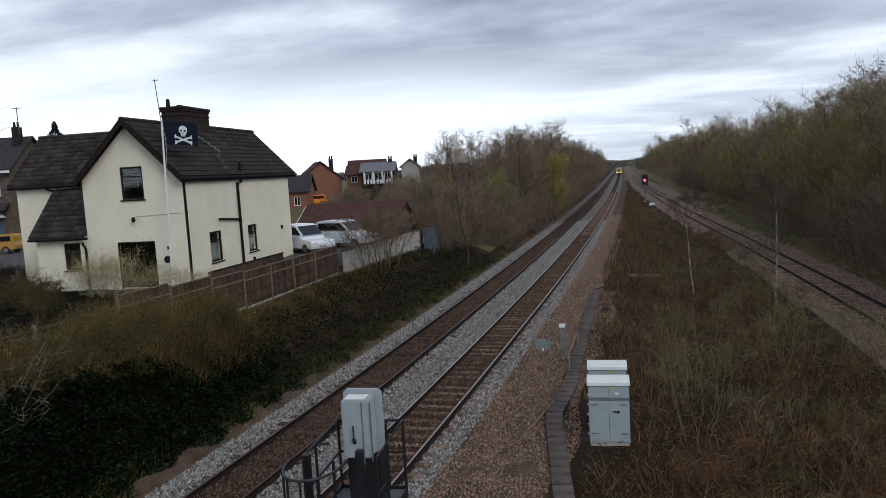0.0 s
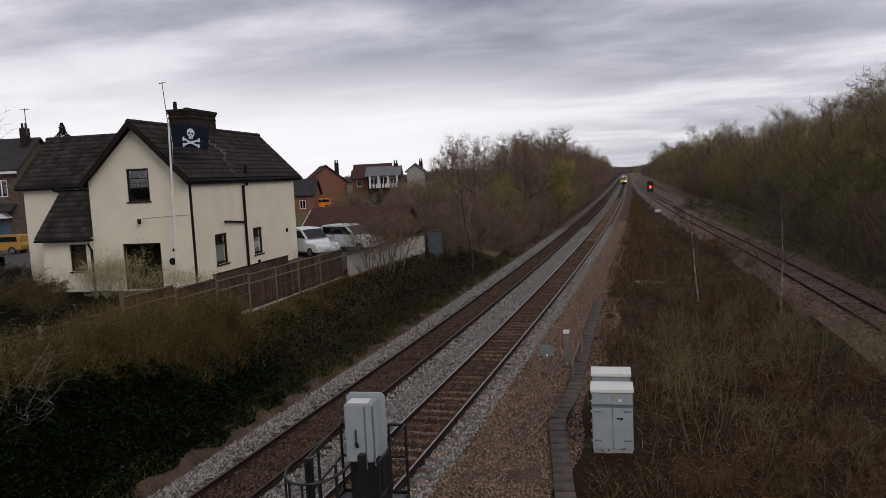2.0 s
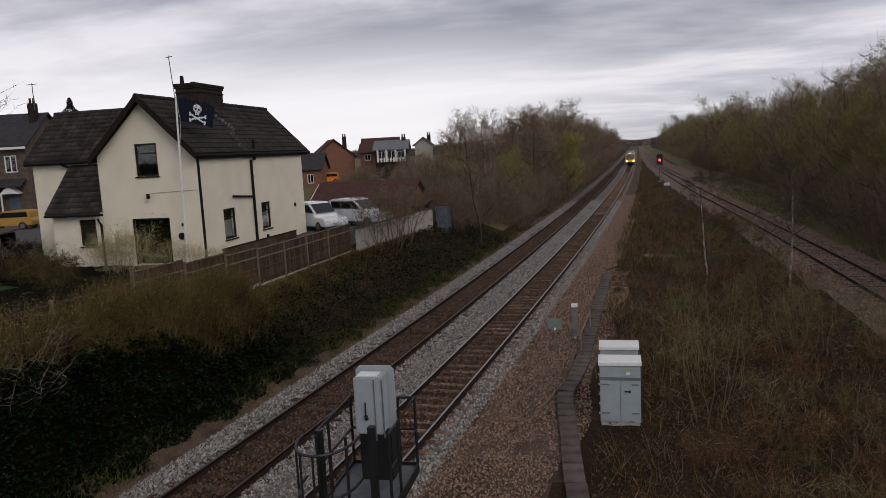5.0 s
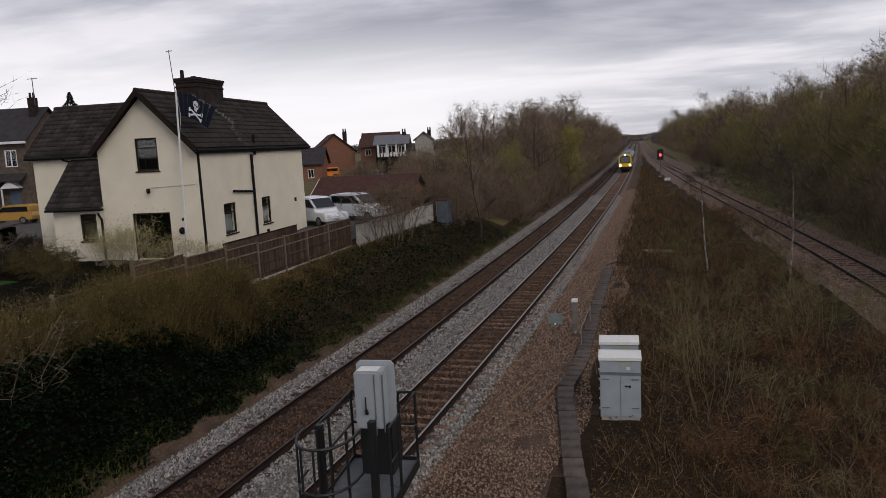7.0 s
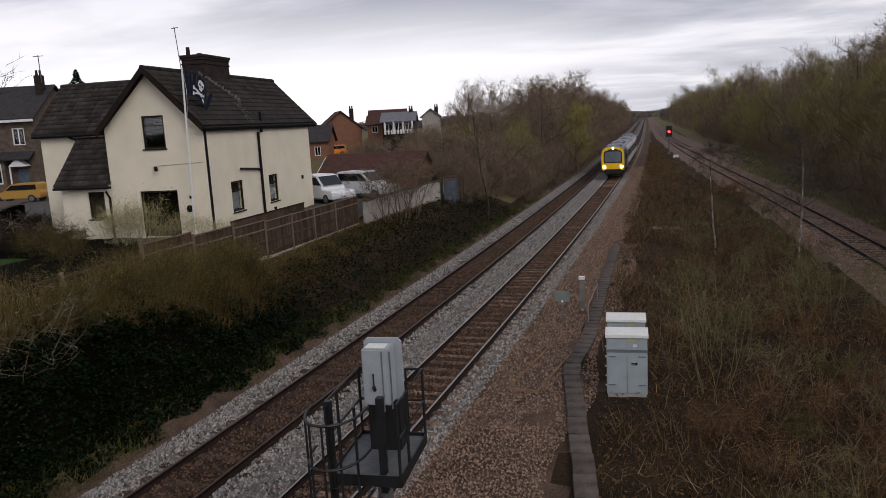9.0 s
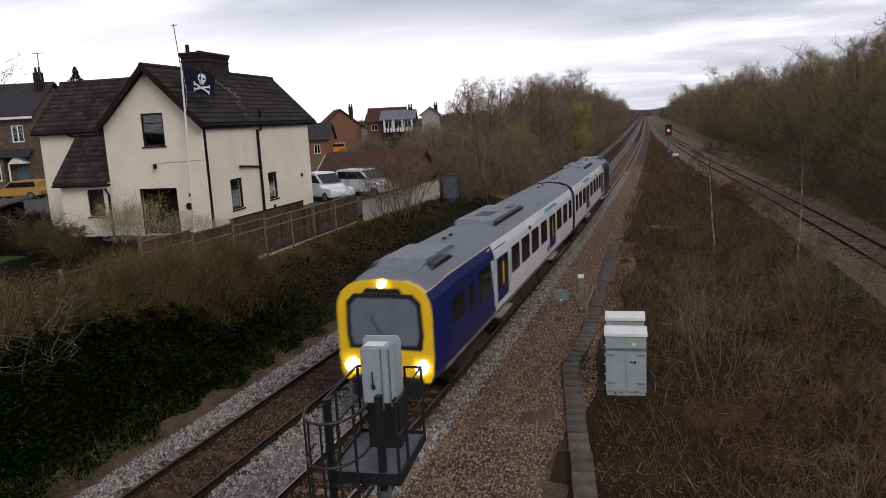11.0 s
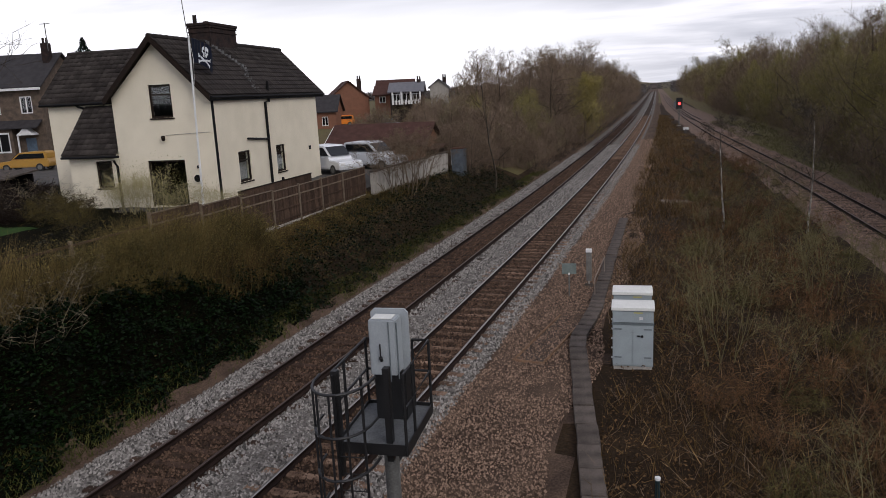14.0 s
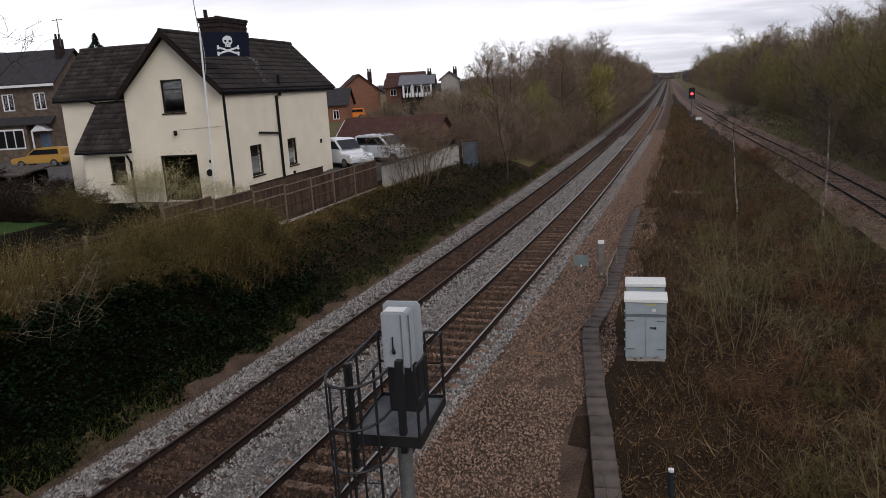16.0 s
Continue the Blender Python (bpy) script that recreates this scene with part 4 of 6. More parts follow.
    # dark lump of old sleepers between the lines
    k = thing("cable_heap", pose(-7.55, 19.6, -0.14), "dark coil of old cable in the ballast", "cable")
    bm = bmesh.new()
    for i in range(14):
        a = i * 0.9
        rod(bm, (0.28 * math.cos(a), 0.6 * math.sin(a), 0.03 + 0.008 * i), (0.28 * math.cos(a + 0.9), 0.6 * math.sin(a + 0.9), 0.04 + 0.008 * i), 0.05, n=6)
    part("coil", bm, mat("dark_rubber", (0.025, 0.02, 0.018), 0.8), k)
    # low handrail by the marker post
    h = thing("handrail", pose(-2.15, 27.2, gz(-2.15, 27)), "thin rusty handrail beside the trough", "handrail")
    part("rail_bar", rods([(0, 0, 0), (0, 0, 0.75), (0.12, 3.6, 0.75), (0.12, 3.6, 0)], 0.02), mat("pale_rusty_bar", (0.30, 0.24, 0.2), 0.8), h)
    # broken pale slab lying in the scrub
    r = thing("concrete_slab", pose(1.3, 50.5, gz(1.3, 50) + 0.05, 4, 3, 20), "broken earth-stained concrete slab in the scrub", "slab")
    part("slab", boxed(-1.0, 1.0, -0.5, 0.5, -0.06, 0.08, bevel=0.03), mat("earth_stained_slab", (0.20, 0.155, 0.125), 0.9, 0.4, 3, 0.4), r)


build_small_lineside()


def build_red_signal():
    x, y = 3.95, 142.6
    s = thing("signal_light", pose(x, y, gz(x, y)), "black signal head showing a red light", "railway signal")
    part("post", rod(bmesh.new(), (0, 0, 0), (0, 0, 3.3), 0.09), GALV, s)
    part("head", boxed(-0.55, 0.55, -0.05, 0.2, 3.0, 5.0, bevel=0.08), BLACK_STEEL, s)
    part("hood", rod(bmesh.new(), (0, -0.05, 3.95), (0, -0.22, 3.95), 0.24, 0.24, n=16), BLACK_STEEL, s)
    part("lens", rod(bmesh.new(), (0, -0.23, 3.95), (0, -0.25, 3.95), 0.22, 0.2, n=16), mat("red_lamp", (1.0, 0.03, 0.03), 0.4, 0.0, bump=0, emit=9.0), s, "glowing red lens")
    part("side_box", boxed(-0.95, -0.60, -0.05, 0.15, 3.2, 4.4, bevel=0.03), CABINET_DARK, s)
    part("base_plate", boxed(-0.3, 0.3, -0.3, 0.3, -0.1, 0.08), PALE_CONCRETE, s)
    m = thing("ground_marker", pose(4.45, 122.6, gz(4.4, 122)), "low white ground marker beside the single line", "marker")
    part("stand", boxed(-0.08, 0.08, -0.08, 0.08, 0, 0.5), GALV, m)
    part("plate", boxed(-0.45, 0.45, -0.05, 0.02, 0.4, 0.85, bevel=0.03), WHITE_PAINT, m)


build_red_signal()

# ---- fence, yard, cars and neighbours ----


def build_fence():
    f = thing("garden_fence", pose(0, 0, 0), "brown panel fence, post and rail at its older end", "fence")
    pts = [(-17.6, 10.0), (-17.3, 14.0), (-17.1, 18.0), (-16.9, 21.5), (-16.75, 24.3), (-16.65, 27.0), (-16.55, 29.5), (-16.5, 32.0), (-16.45, 34.4), (-16.4, 37.0), (-16.35, 40.2)]
    rng = random.Random(8)
    for (x0, y0), (x1, y1) in zip(pts, pts[1:]):
        z = 1.70 + 0.50 * float(smooth(30, 17, y0))
        d = math.hypot(x1 - x0, y1 - y0)
        m = pose(x0, y0, z, 0, 0, -math.degrees(math.atan2(x1 - x0, y1 - y0)))
        q = part("post", boxed(-0.05, 0.06, -0.05, 0.05, -0.6, 1.95 if y0 > 21 else 1.5, bevel=0.008), FENCE_POST, f)
        q.matrix_basis = m
        if y0 < 21:
            # only posts and rails are left of the older end
            for zz in (0.75, 1.32):
                e = part("rail", boxed(-0.02, 0.025, 0.05, d - 0.05, zz, zz + 0.07), FENCE_BOARD, f, "weathered timber rail")
                e.matrix_basis = m
            continue
        g = part("gravel_board", boxed(-0.025, 0.025, 0.06, d - 0.06, -0.30, 0.30), PALE_CONCRETE, f, "pale concrete gravel board")
        g.matrix_basis = m
        p = part("panel", boxed(-0.012, 0.012, 0.06, d - 0.06, 0.262, 0.285), FENCE_BOARD, f, "brown boarded fence panel")
        p.matrix_basis = m
        n = int((d - 0.12) / 0.125)
        for i in range(n):
            y = 0.06 + (d - 0.12) * i / n
            b = part("board", boxed(-0.012 + 0.012 * (i % 2), 0.0 + 0.012 * (i % 2), y, y + (d - 0.12) / n + 0.012, 0.286, 1.86 + rng.uniform(-0.015, 0.01)), FENCE_BOARD, p)
        for zz in (0.45, 0.95, 1.45):
            part("batten", boxed(0.013, 0.05, 0.06, d - 0.06, zz, zz + 0.06), FENCE_POST if zz > 1 else FENCE_BOARD, p)
        part("capping", boxed(-0.03, 0.04, 0.06, d - 0.06, 1.865, 1.90), FENCE_POST, p)
    # inner timber screen against the house, and a pale wall beyond the fence
    w = thing("boundary_wall", pose(-16.1, 40.5, 1.2, 0, 0, -4), "pale rendered boundary wall beyond the fence", "wall")
    for i in range(7):
        part("wall_panel", boxed(-0.08, 0.08, i * 1.9, i * 1.9 + 1.88, 0.0, 1.95 + 0.06 * (i % 2)), PALE_CONCRETE, w)
    part("coping", boxed(-0.11, 0.11, 0, 13.3, 2.02, 2.08), CONCRETE, w)
    s = thing("timber_screen", pose(-19.3, 31.2, 2.6), "dark brown timber screen beside the house", "fence")
    for i in range(16):
        part("board", boxed(-0.02, 0.0, i * 0.5, i * 0.5 + 0.48, 0, 0.75), FENCE_BOARD, s)
    part("top_rail", boxed(-0.05, 0.03, 0, 8.0, 0.752, 0.80), BROWN_FRAME, s)
    b = thing("storage_box", pose(-14.65, 55.2, gz(-14.65, 55.2) - 0.1), "blue-grey metal container with a pale side", "container")
    part("body", boxed(-0.40, 0.45, -0.6, 0.9, 0, 2.1, bevel=0.03), mat("blue_grey_metal", (0.12, 0.14, 0.165), 0.6), b)
    part("side_sheet", boxed(-0.45, -0.402, -0.5, 0.8, 0.9, 2.05), WHITE_PAINT, b)
    part("lid", boxed(-0.46, 0.50, -0.65, 0.95, 2.102, 2.16), mat("brown_rust", (0.10, 0.05, 0.035), 0.8), b)
    d = thing("shed", pose(-17.6, 54.0, 1.6), "dark brown low timber shed behind the wall", "shed")
    part("body", boxed(-1.8, 1.8, -1.2, 1.5, 0, 1.85), BROWN_FRAME, d)
    part("roof", prism([(-1.4, 1.86), (1.7, 2.1), (1.7, 2.18), (-1.4, 1.94)], -2.0, 2.0, "x"), RED_TILE, d)


build_fence()


def build_car(m, label, paint, van=False, cat="car"):
    """A parked vehicle from its side profile: body, glasshouse, wheels, lamps."""
    c = thing("van" if van else "car", m, label, cat)
    hood, roof, belt = (0.95, 1.85, 1.15) if van else (0.92, 1.62, 1.02)
    low = [(-2.2, 0.35), (2.25, 0.35), (2.3, 0.62), (2.15, hood - 0.08), (1.1, hood), (0.9, belt), (-2.2, belt), (-2.28, 0.7)]
    bm = prism(low, -0.88, 0.88, "y")
    bmesh.ops.bevel(bm, geom=list(bm.edges), offset=0.05, segments=2, affect="EDGES")
    part("body", bm, paint, c)
    bm = prism([(-2.12, belt), (1.0, belt), (0.25, roof - 0.05), (-0.1, roof), (-1.85, roof), (-2.1, roof - 0.12)], -0.78, 0.78, "y")
    bmesh.ops.bevel(bm, geom=list(bm.edges), offset=0.05, segments=2, affect="EDGES")
    part("cabin", bm, paint, c)
    tint = MATS.get("car_glass") or mat("car_glass", (0.012, 0.014, 0.016), 0.08, 0.1, 2, 0)
    for s in (-1, 1):
        y0, y1 = (-0.80, -0.785) if s < 0 else (0.785, 0.80)
        part("side_glass", prism([(-1.9, belt + 0.06), (0.75, belt + 0.06), (0.18, roof - 0.14), (-1.85, roof - 0.14)], y0, y1, "y"), tint, c)
    part("windscreen", prism([(0.99, belt + 0.05), (1.02, belt + 0.06), (0.33, roof - 0.09), (0.29, roof - 0.08)], -0.70, 0.70, "y"), tint, c)
    for x in (-1.45, 1.4):
        for y in (-0.80, 0.80):
            w = part("wheel", rod(bmesh.new(), (x, y - 0.1, 0.33), (x, y + 0.1, 0.33), 0.33, n=18), BLACK_STEEL, c)
            part("rim", rod(bmesh.new(), (x, y - 0.11, 0.33), (x, y + 0.11, 0.33), 0.2, n=14), GALV, w)
    for y in (-0.62, 0.62):
        part("headlamp", boxed(2.18, 2.30, y - 0.15, y + 0.15, 0.62, 0.78, bevel=0.02), WHITE_PAINT, c)
    return c


CAR_WHITE = mat("white_car_paint", (0.72, 0.74, 0.77), 0.25, 0.05, 2, 0)
CAR_ORANGE = mat("orange_car_paint", (0.80, 0.24, 0.02), 0.3, 0.05, 2, 0)
CAR_YELLOW = mat("gold_car_paint", (0.40, 0.22, 0.04), 0.3, 0.05, 2, 0)
CAR_BLUE = mat("blue_car_paint", (0.05, 0.09, 0.16), 0.3, 0.05, 2, 0)
build_car(pose(-20.6, 45.2, 2.72, 0, 0, -35), "white estate vehicle parked in the yard", CAR_WHITE, True)
build_car(pose(-18.6, 47.6, 2.72, 0, 0, -20), "white van parked behind the fence", CAR_WHITE, True, "van")
build_car(pose(-45.4, 103.0, gz(-45.4, 103.0), 0, 0, 205), "bright orange car parked by the houses", CAR_ORANGE)
build_car(pose(-51.5, 51.0, gz(-51.5, 51.0), 0, 0, 195), "gold coloured car parked before the terrace", CAR_YELLOW)
build_car(pose(-38.2, 105.5, gz(-38.2, 105.5), 0, 0, 10), "dark blue car parked before brick houses", CAR_BLUE)


def build_small_house(m, w, d, eave, ridge, wall, roof, label, ridge_along_x=False, windows=(), chimney=None, category="house", group=""):
    """A plain house: x across its front (at y = 0), y deep; windows: (x, z, width, height) on the front."""
    h = thing("house", m, label, category, group)
    t = 0.25
    holes = [(x - a / 2, x + a / 2, z, z + b) for x, z, a, b in windows]
    part("wall", wall_with_holes("x", 0, w, -2, eave, 0, t, holes), wall, h)
    part("wall", boxed(0, w, d - t, d, -2, eave), wall, h)
    part("wall", boxed(0, t, t, d - t, -2, eave), wall, h)
    part("wall", boxed(w - t, w, t, d - t, -2, eave), wall, h)
    # near-black sheets added behind the windows in place of room shade
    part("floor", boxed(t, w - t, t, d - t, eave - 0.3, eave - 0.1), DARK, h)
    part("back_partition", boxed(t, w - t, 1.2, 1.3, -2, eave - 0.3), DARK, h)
    for x0, x1, z0, z1 in holes:
        bm = bmesh.new()
        for a in ((x0, x0 + 0.09, z0, z1), (x1 - 0.09, x1, z0, z1), (x0 + 0.09, x1 - 0.09, z0, z0 + 0.09), (x0 + 0.09, x1 - 0.09, z1 - 0.09, z1), ((x0 + x1) / 2 - 0.04, (x0 + x1) / 2 + 0.04, z0 + 0.09, z1 - 0.09)):
            box(bm, a[0], a[1], 0.04, 0.12, a[2], a[3])
        wd = part("window", bm, WHITE_PAINT, h, "white framed window")
        part("pane", boxed(x0 + 0.09, x1 - 0.09, 0.08, 0.085, z0 + 0.09, z1 - 0.09), GLASS, wd).visible_shadow = False
    o = 0.35
    if ridge_along_x:
        for ya, yb in ((-o, d / 2), (d + o, d / 2)):
            k = o * (ridge - eave) / (d / 2)
            part("roof", prism([(ya, eave - k), (yb, ridge), (yb, ridge + 0.15), (ya, eave - k + 0.15)], -o, w + o, "x"), roof, h)
        for x in (0, w - t):
            part("gable", prism([(0, eave), (d, eave), (d / 2, ridge - 0.05)], x, x + t, "x"), wall, h)
    else:
        for xa, xb in ((-o, w / 2), (w + o, w / 2)):
            k = o * (ridge - eave) / (w / 2)
            part("roof", prism([(xa, eave - k), (xb, ridge), (xb, ridge + 0.15), (xa, eave - k + 0.15)], -o, d + o, "y"), roof, h)
        for y in (0, d - t):
            part("gable", prism([(0, eave), (w, eave), (w / 2, ridge - 0.05)], y, y + t, "y"), wall, h)
    if chimney:
        cx, cy, ct = chimney
        c = part("chimney", boxed(cx - 0.32, cx + 0.32, cy - 0.35, cy + 0.35, eave, ct), OLD_BRICK, h)
        for dx in (-0.18, 0.18):
            part("chimney_pot", rod(bmesh.new(), (cx + dx, cy, ct), (cx + dx, cy, ct + 0.5), 0.13, 0.1, n=10), OLD_BRICK, c)
    return h


def build_neighbours():
    two = ((1.6, 3.4, 1.3, 1.2), (4.6, 3.4, 1.3, 1.2), (1.6, 0.6, 1.4, 1.3), (4.6, 0.6, 1.4, 1.3))
    build_small_house(pose(-50.0, 110, 3.2, 0, 0, 30), 6.4, 8, 4.3, 6.9, RED_BRICK, RED_TILE, "red brick house with a brown tiled gable", chimney=(5.6, 5, 7.4), group="brick houses")
    build_small_house(pose(-52.5, 96, 3.2, 0, 0, 14), 9, 6, 2.7, 4.8, RED_BRICK, SLATE, "low brick house with a dark roof", True, ((5.4, 0.6, 0.9, 1.3), (7.4, 0.6, 0.9, 1.3)), group="brick houses")
    build_small_house(pose(-46.5, 122, 3.6, 0, 0, 14), 6.2, 7, 4.6, 6.6, RED_BRICK, RED_TILE, "brick house with a brown tiled roof", True, two, group="brick houses")
    build_small_house(pose(-43.0, 112, 3.9, 0, 0, 14), 4.2, 6, 3.9, 5.2, RED_BRICK, RED_TILE, "narrow brick house with a tiled roof", True, ((1.2, 2.6, 1.0, 1.0), (3.0, 2.6, 1.0, 1.0)), group="brick houses")
    h = build_small_house(pose(-39.0, 108, 4.0, 0, 0, 14), 4.9, 6.5, 4.1, 5.4, OLD_BRICK, GREY_SLATE, "dark house with a white balcony and pale roof", True, ((1.0, 2.6, 1.1, 1.2), (2.5, 2.5, 1.2, 1.4), (4.0, 2.6, 1.1, 1.2)), chimney=(4.3, 3.2, 5.9), group="brick houses")
    bm = boxed(0.2, 4.7, -1.0, -0.02, 2.05, 2.2)
    part("balcony", bm, BROWN_FRAME, h)
    for i in range(9):
        part("balcony_board", boxed(0.4 + i * 0.48, 0.65 + i * 0.48, -1.0, -0.95, 2.2, 2.85), WHITE_PAINT, h, "white balcony board")
    for x in (0.4, 1.75, 3.2, 4.6):
        part("column", boxed(x - 0.12, x + 0.12, -0.35, -0.02, 2.21, 4.1), WHITE_PAINT, h)
    build_small_house(pose(-35.6, 118, 4.0, 0, 0, 14), 2.9, 5, 4.7, 5.8, PALE_CONCRETE, GREY_SLATE, "pale gabled house behind the others", chimney=(2.3, 3, 6.2), group="brick houses")
    # low outbuilding beyond the parked cars
    g = build_small_house(pose(-24.0, 52, 2.6, 0, 0, 2), 7.5, 5, 1.35, 2.75, RED_BRICK, RED_TILE, "low outbuilding with a brown tiled roof", True, category="outbuilding")
    part("end_board", prism([(-0.1, 1.3), (2.3, 2.62), (2.3, 2.78), (-0.35, 1.3)], -0.40, -0.36, "x"), WHITE_PAINT, g, "white painted gable board")
    # stone terrace with bays
    for k in range(2):
        t = build_small_house(pose(-65.3 - k * 9.5, 56.2 - k * 2.1, 3.55, 0, 0, 12), 9.5, 8, 6.6, 9.6, STONE_WALLING, SLATE, "stone terraced house with bay window and slate roof", True,
                              ((1.7, 4.0, 1.2, 1.6), (4.7, 4.0, 1.2, 1.6), (7.9, 4.0, 1.2, 1.6)), chimney=(8.9, 3.0, 10.6), group="terraced houses")
        b = part("bay", boxed(2.2, 6.6, -0.8, -0.02, -2, 2.6), STONE_WALLING, t, "bay with large white window")
        part("bay_window", boxed(2.5, 6.3, -0.86, -0.81, 0.4, 2.3), WHITE_PAINT, b)
        # panes painted near-black for the unlit room behind
        for i in range(4):
            part("pane", boxed(2.62 + i * 0.93, 3.42 + i * 0.93, -0.89, -0.865, 0.55, 2.15), DARK, b)
        part("bay_roof", prism([(-1.1, 2.62), (-0.02, 3.3), (-0.02, 3.4), (-1.1, 2.72)], 1.9, 9.3, "x"), SLATE, b)
        part("fascia", boxed(-0.3, 9.8, -0.50, -0.42, 6.15, 6.38), WHITE_PAINT, t, "white fascia board")
        d = part("door", boxed(7.4, 8.4, -0.06, -0.005, -0.6, 1.7), mat("blue_grey_door", (0.08, 0.12, 0.17), 0.5), t, "blue-grey front door")
        part("porch_gable", prism([(7.0, 2.0), (8.8, 2.0), (7.9, 2.75)], -0.9, -0.03, "y"), WHITE_PAINT, t)
        part("porch_post", boxed(7.05, 7.17, -0.85, -0.75, -2, 1.99), WHITE_PAINT, t)
    # sheds and stacked timber in the neighbouring garden
    s = thing("shed", pose(-35.2, 31.0, 2.5, 0, 0, 10), "dark open shed with a flat grey roof", "shed")
    # the back is painted near-black for the shed's inner shade
    part("back", boxed(-2.4, 2.4, 1.5, 1.6, 0, 1.8), DARK, s)
    for x in (-2.3, 0.0, 2.3):
        part("post", boxed(x - 0.06, x + 0.06, -1.0, -0.88, 0, 1.7), BROWN_FRAME, s)
    part("roof", prism([(-1.2, 1.72), (1.8, 1.95), (1.8, 2.03), (-1.2, 1.8)], -2.7, 2.7, "x"), CONCRETE, s, "flat grey felt roof")
    part("shelf", boxed(-2.3, 2.3, -0.2, 1.4, 0.6, 0.66), BROWN_FRAME, s)
    a = thing("tv_aerial", pose(-56.6, 60.6, 14.0), "rooftop aerial on a thin mast", "aerial")
    part("mast", rod(bmesh.new(), (0, 0, -0.6), (0, 0, 2.0), 0.04), GALV, a)
    part("boom", rods([(-0.6, 0, 1.9), (0.6, 0, 1.9)], 0.03), GALV, a)


build_neighbours()


# ---- vegetation ----
def spikes(count, base, direction, length, width, rng):
    """Thin tapering blades: one triangle each."""
    side = np.cross(direction, rng.normal(size=(count, 3)))
    side /= np.linalg.norm(side, axis=1, keepdims=True) + 1e-9
    w = side * np.asarray(width).reshape(-1, 1)
    tip = base + direction * np.asarray(length).reshape(-1, 1)
    return np.stack([base - w, base + w, tip], 1).reshape(-1, 3)


def tri_faces(v):
    return np.arange(len(v)).reshape(-1, 3)


def leaves(c, size, rng, flat=0.5):
    """Small leaf blades: two triangles each, folded a little."""
    n = len(c)
    a = rng.normal(size=(n, 3)); a[:, 2] *= flat
    a /= np.linalg.norm(a, axis=1, keepdims=True)
    b = np.cross(a, rng.normal(size=(n, 3)) * (0.5, 0.5, 0.5) + (0, 0, 1.2))
    b /= np.linalg.norm(b, axis=1, keepdims=True) + 1e-9
    s = np.asarray(size).reshape(-1, 1)
    p0, p1, p2, p3 = c - a * s, c + b * s * 0.7, c + a * s, c - b * s * 0.7
    return np.stack([p0, p1, p2, p0, p2, p3], 1).reshape(-1, 3)


def tubes(segs, n=4):
    """Tapered n-sided bars (no caps) for arrays of p, q, r0, r1."""
    P, Q = np.array([s[0] for s in segs]), np.array([s[1] for s in segs])
    r0, r1 = np.array([s[2] for s in segs]), np.array([s[3] for s in segs])
    d = Q - P
    d /= np.linalg.norm(d, axis=1, keepdims=True) + 1e-9
    ref = np.where(np.abs(d[:, 2:3]) > 0.9, np.array([[1.0, 0, 0]]), np.array([[0, 0, 1.0]]))
    a = np.cross(d, ref); a /= np.linalg.norm(a, axis=1, keepdims=True)
    b = np.cross(d, a)
    ang = np.arange(n) * 2 * np.pi / n
    ring = a[:, None] * np.cos(ang)[None, :, None] + b[:, None] * np.sin(ang)[None, :, None]
    v = np.concatenate([P[:, None] + ring * r0[:, None, None], Q[:, None] + ring * r1[:, None, None]], 1)
    i = np.arange(n); j = (i + 1) % n
    f = np.stack([i, j, j + n, i + n], -1)
    faces = (f[None] + (2 * n) * np.arange(len(segs))[:, None, None]).reshape(-1, 4)
    return v.reshape(-1, 3), faces


def grow(seed, height, spread=0.5, trunk_r=0.13, kids=(3, 2, 2), low=0.25, stems=1, lean=0.1, droop=0.02, wander=1.0):
    rng = random.Random(seed)
    segs, tips = [], []
    def rv(k):
        return Vector((rng.gauss(0, k), rng.gauss(0, k), rng.gauss(0, k)))
    def branch(p, d, length, r, level, steps):
        for i in range(steps):
            q = p + d * (length / steps)
            r2 = r * (0.80 if level else 0.86)
            segs.append((tuple(p), tuple(q), r, r2))
            frac = (i + 1) / steps
            if level < 3 and (level > 0 or frac > low):
                for _ in range(kids[level]):
                    out = (d + rv(0.55) * 1.0 + Vector((0, 0, 0.25 - droop * 4))).normalized()
                    side = Vector((rng.gauss(0, 1), rng.gauss(0, 1), 0)).normalized()
                    out = (out * 0.6 + side * (0.75 * spread / 0.5)).normalized()
                    share = {0: 0.52 * (1.15 - frac * 0.75), 1: 0.55, 2: 0.5}[level]
                    branch(q, out, length * share * rng.uniform(0.7, 1.15), r2 * 0.55, level + 1, 3 if level < 2 else 2)
            d = (d + rv((0.10 + 0.05 * level) * (wander if level == 0 else 1)) + Vector((0, 0, 0.07 - droop))).normalized()
            p, r = q, r2
        tips.append((tuple(p), tuple(d)))
    for s in range(stems):
        a = rng.uniform(0, 6.28)
        l = lean + (0.35 if stems > 1 else 0) * rng.random()
        foot = (0.25 if trunk_r > 0.012 else 0.004) * (stems > 1)
        branch(Vector((foot * math.cos(a), foot * math.sin(a), -0.2)), Vector((l * math.cos(a), l * math.sin(a), 1)).normalized(), height * rng.uniform(0.8, 1.0), trunk_r, 0, 6)
    return segs, tips


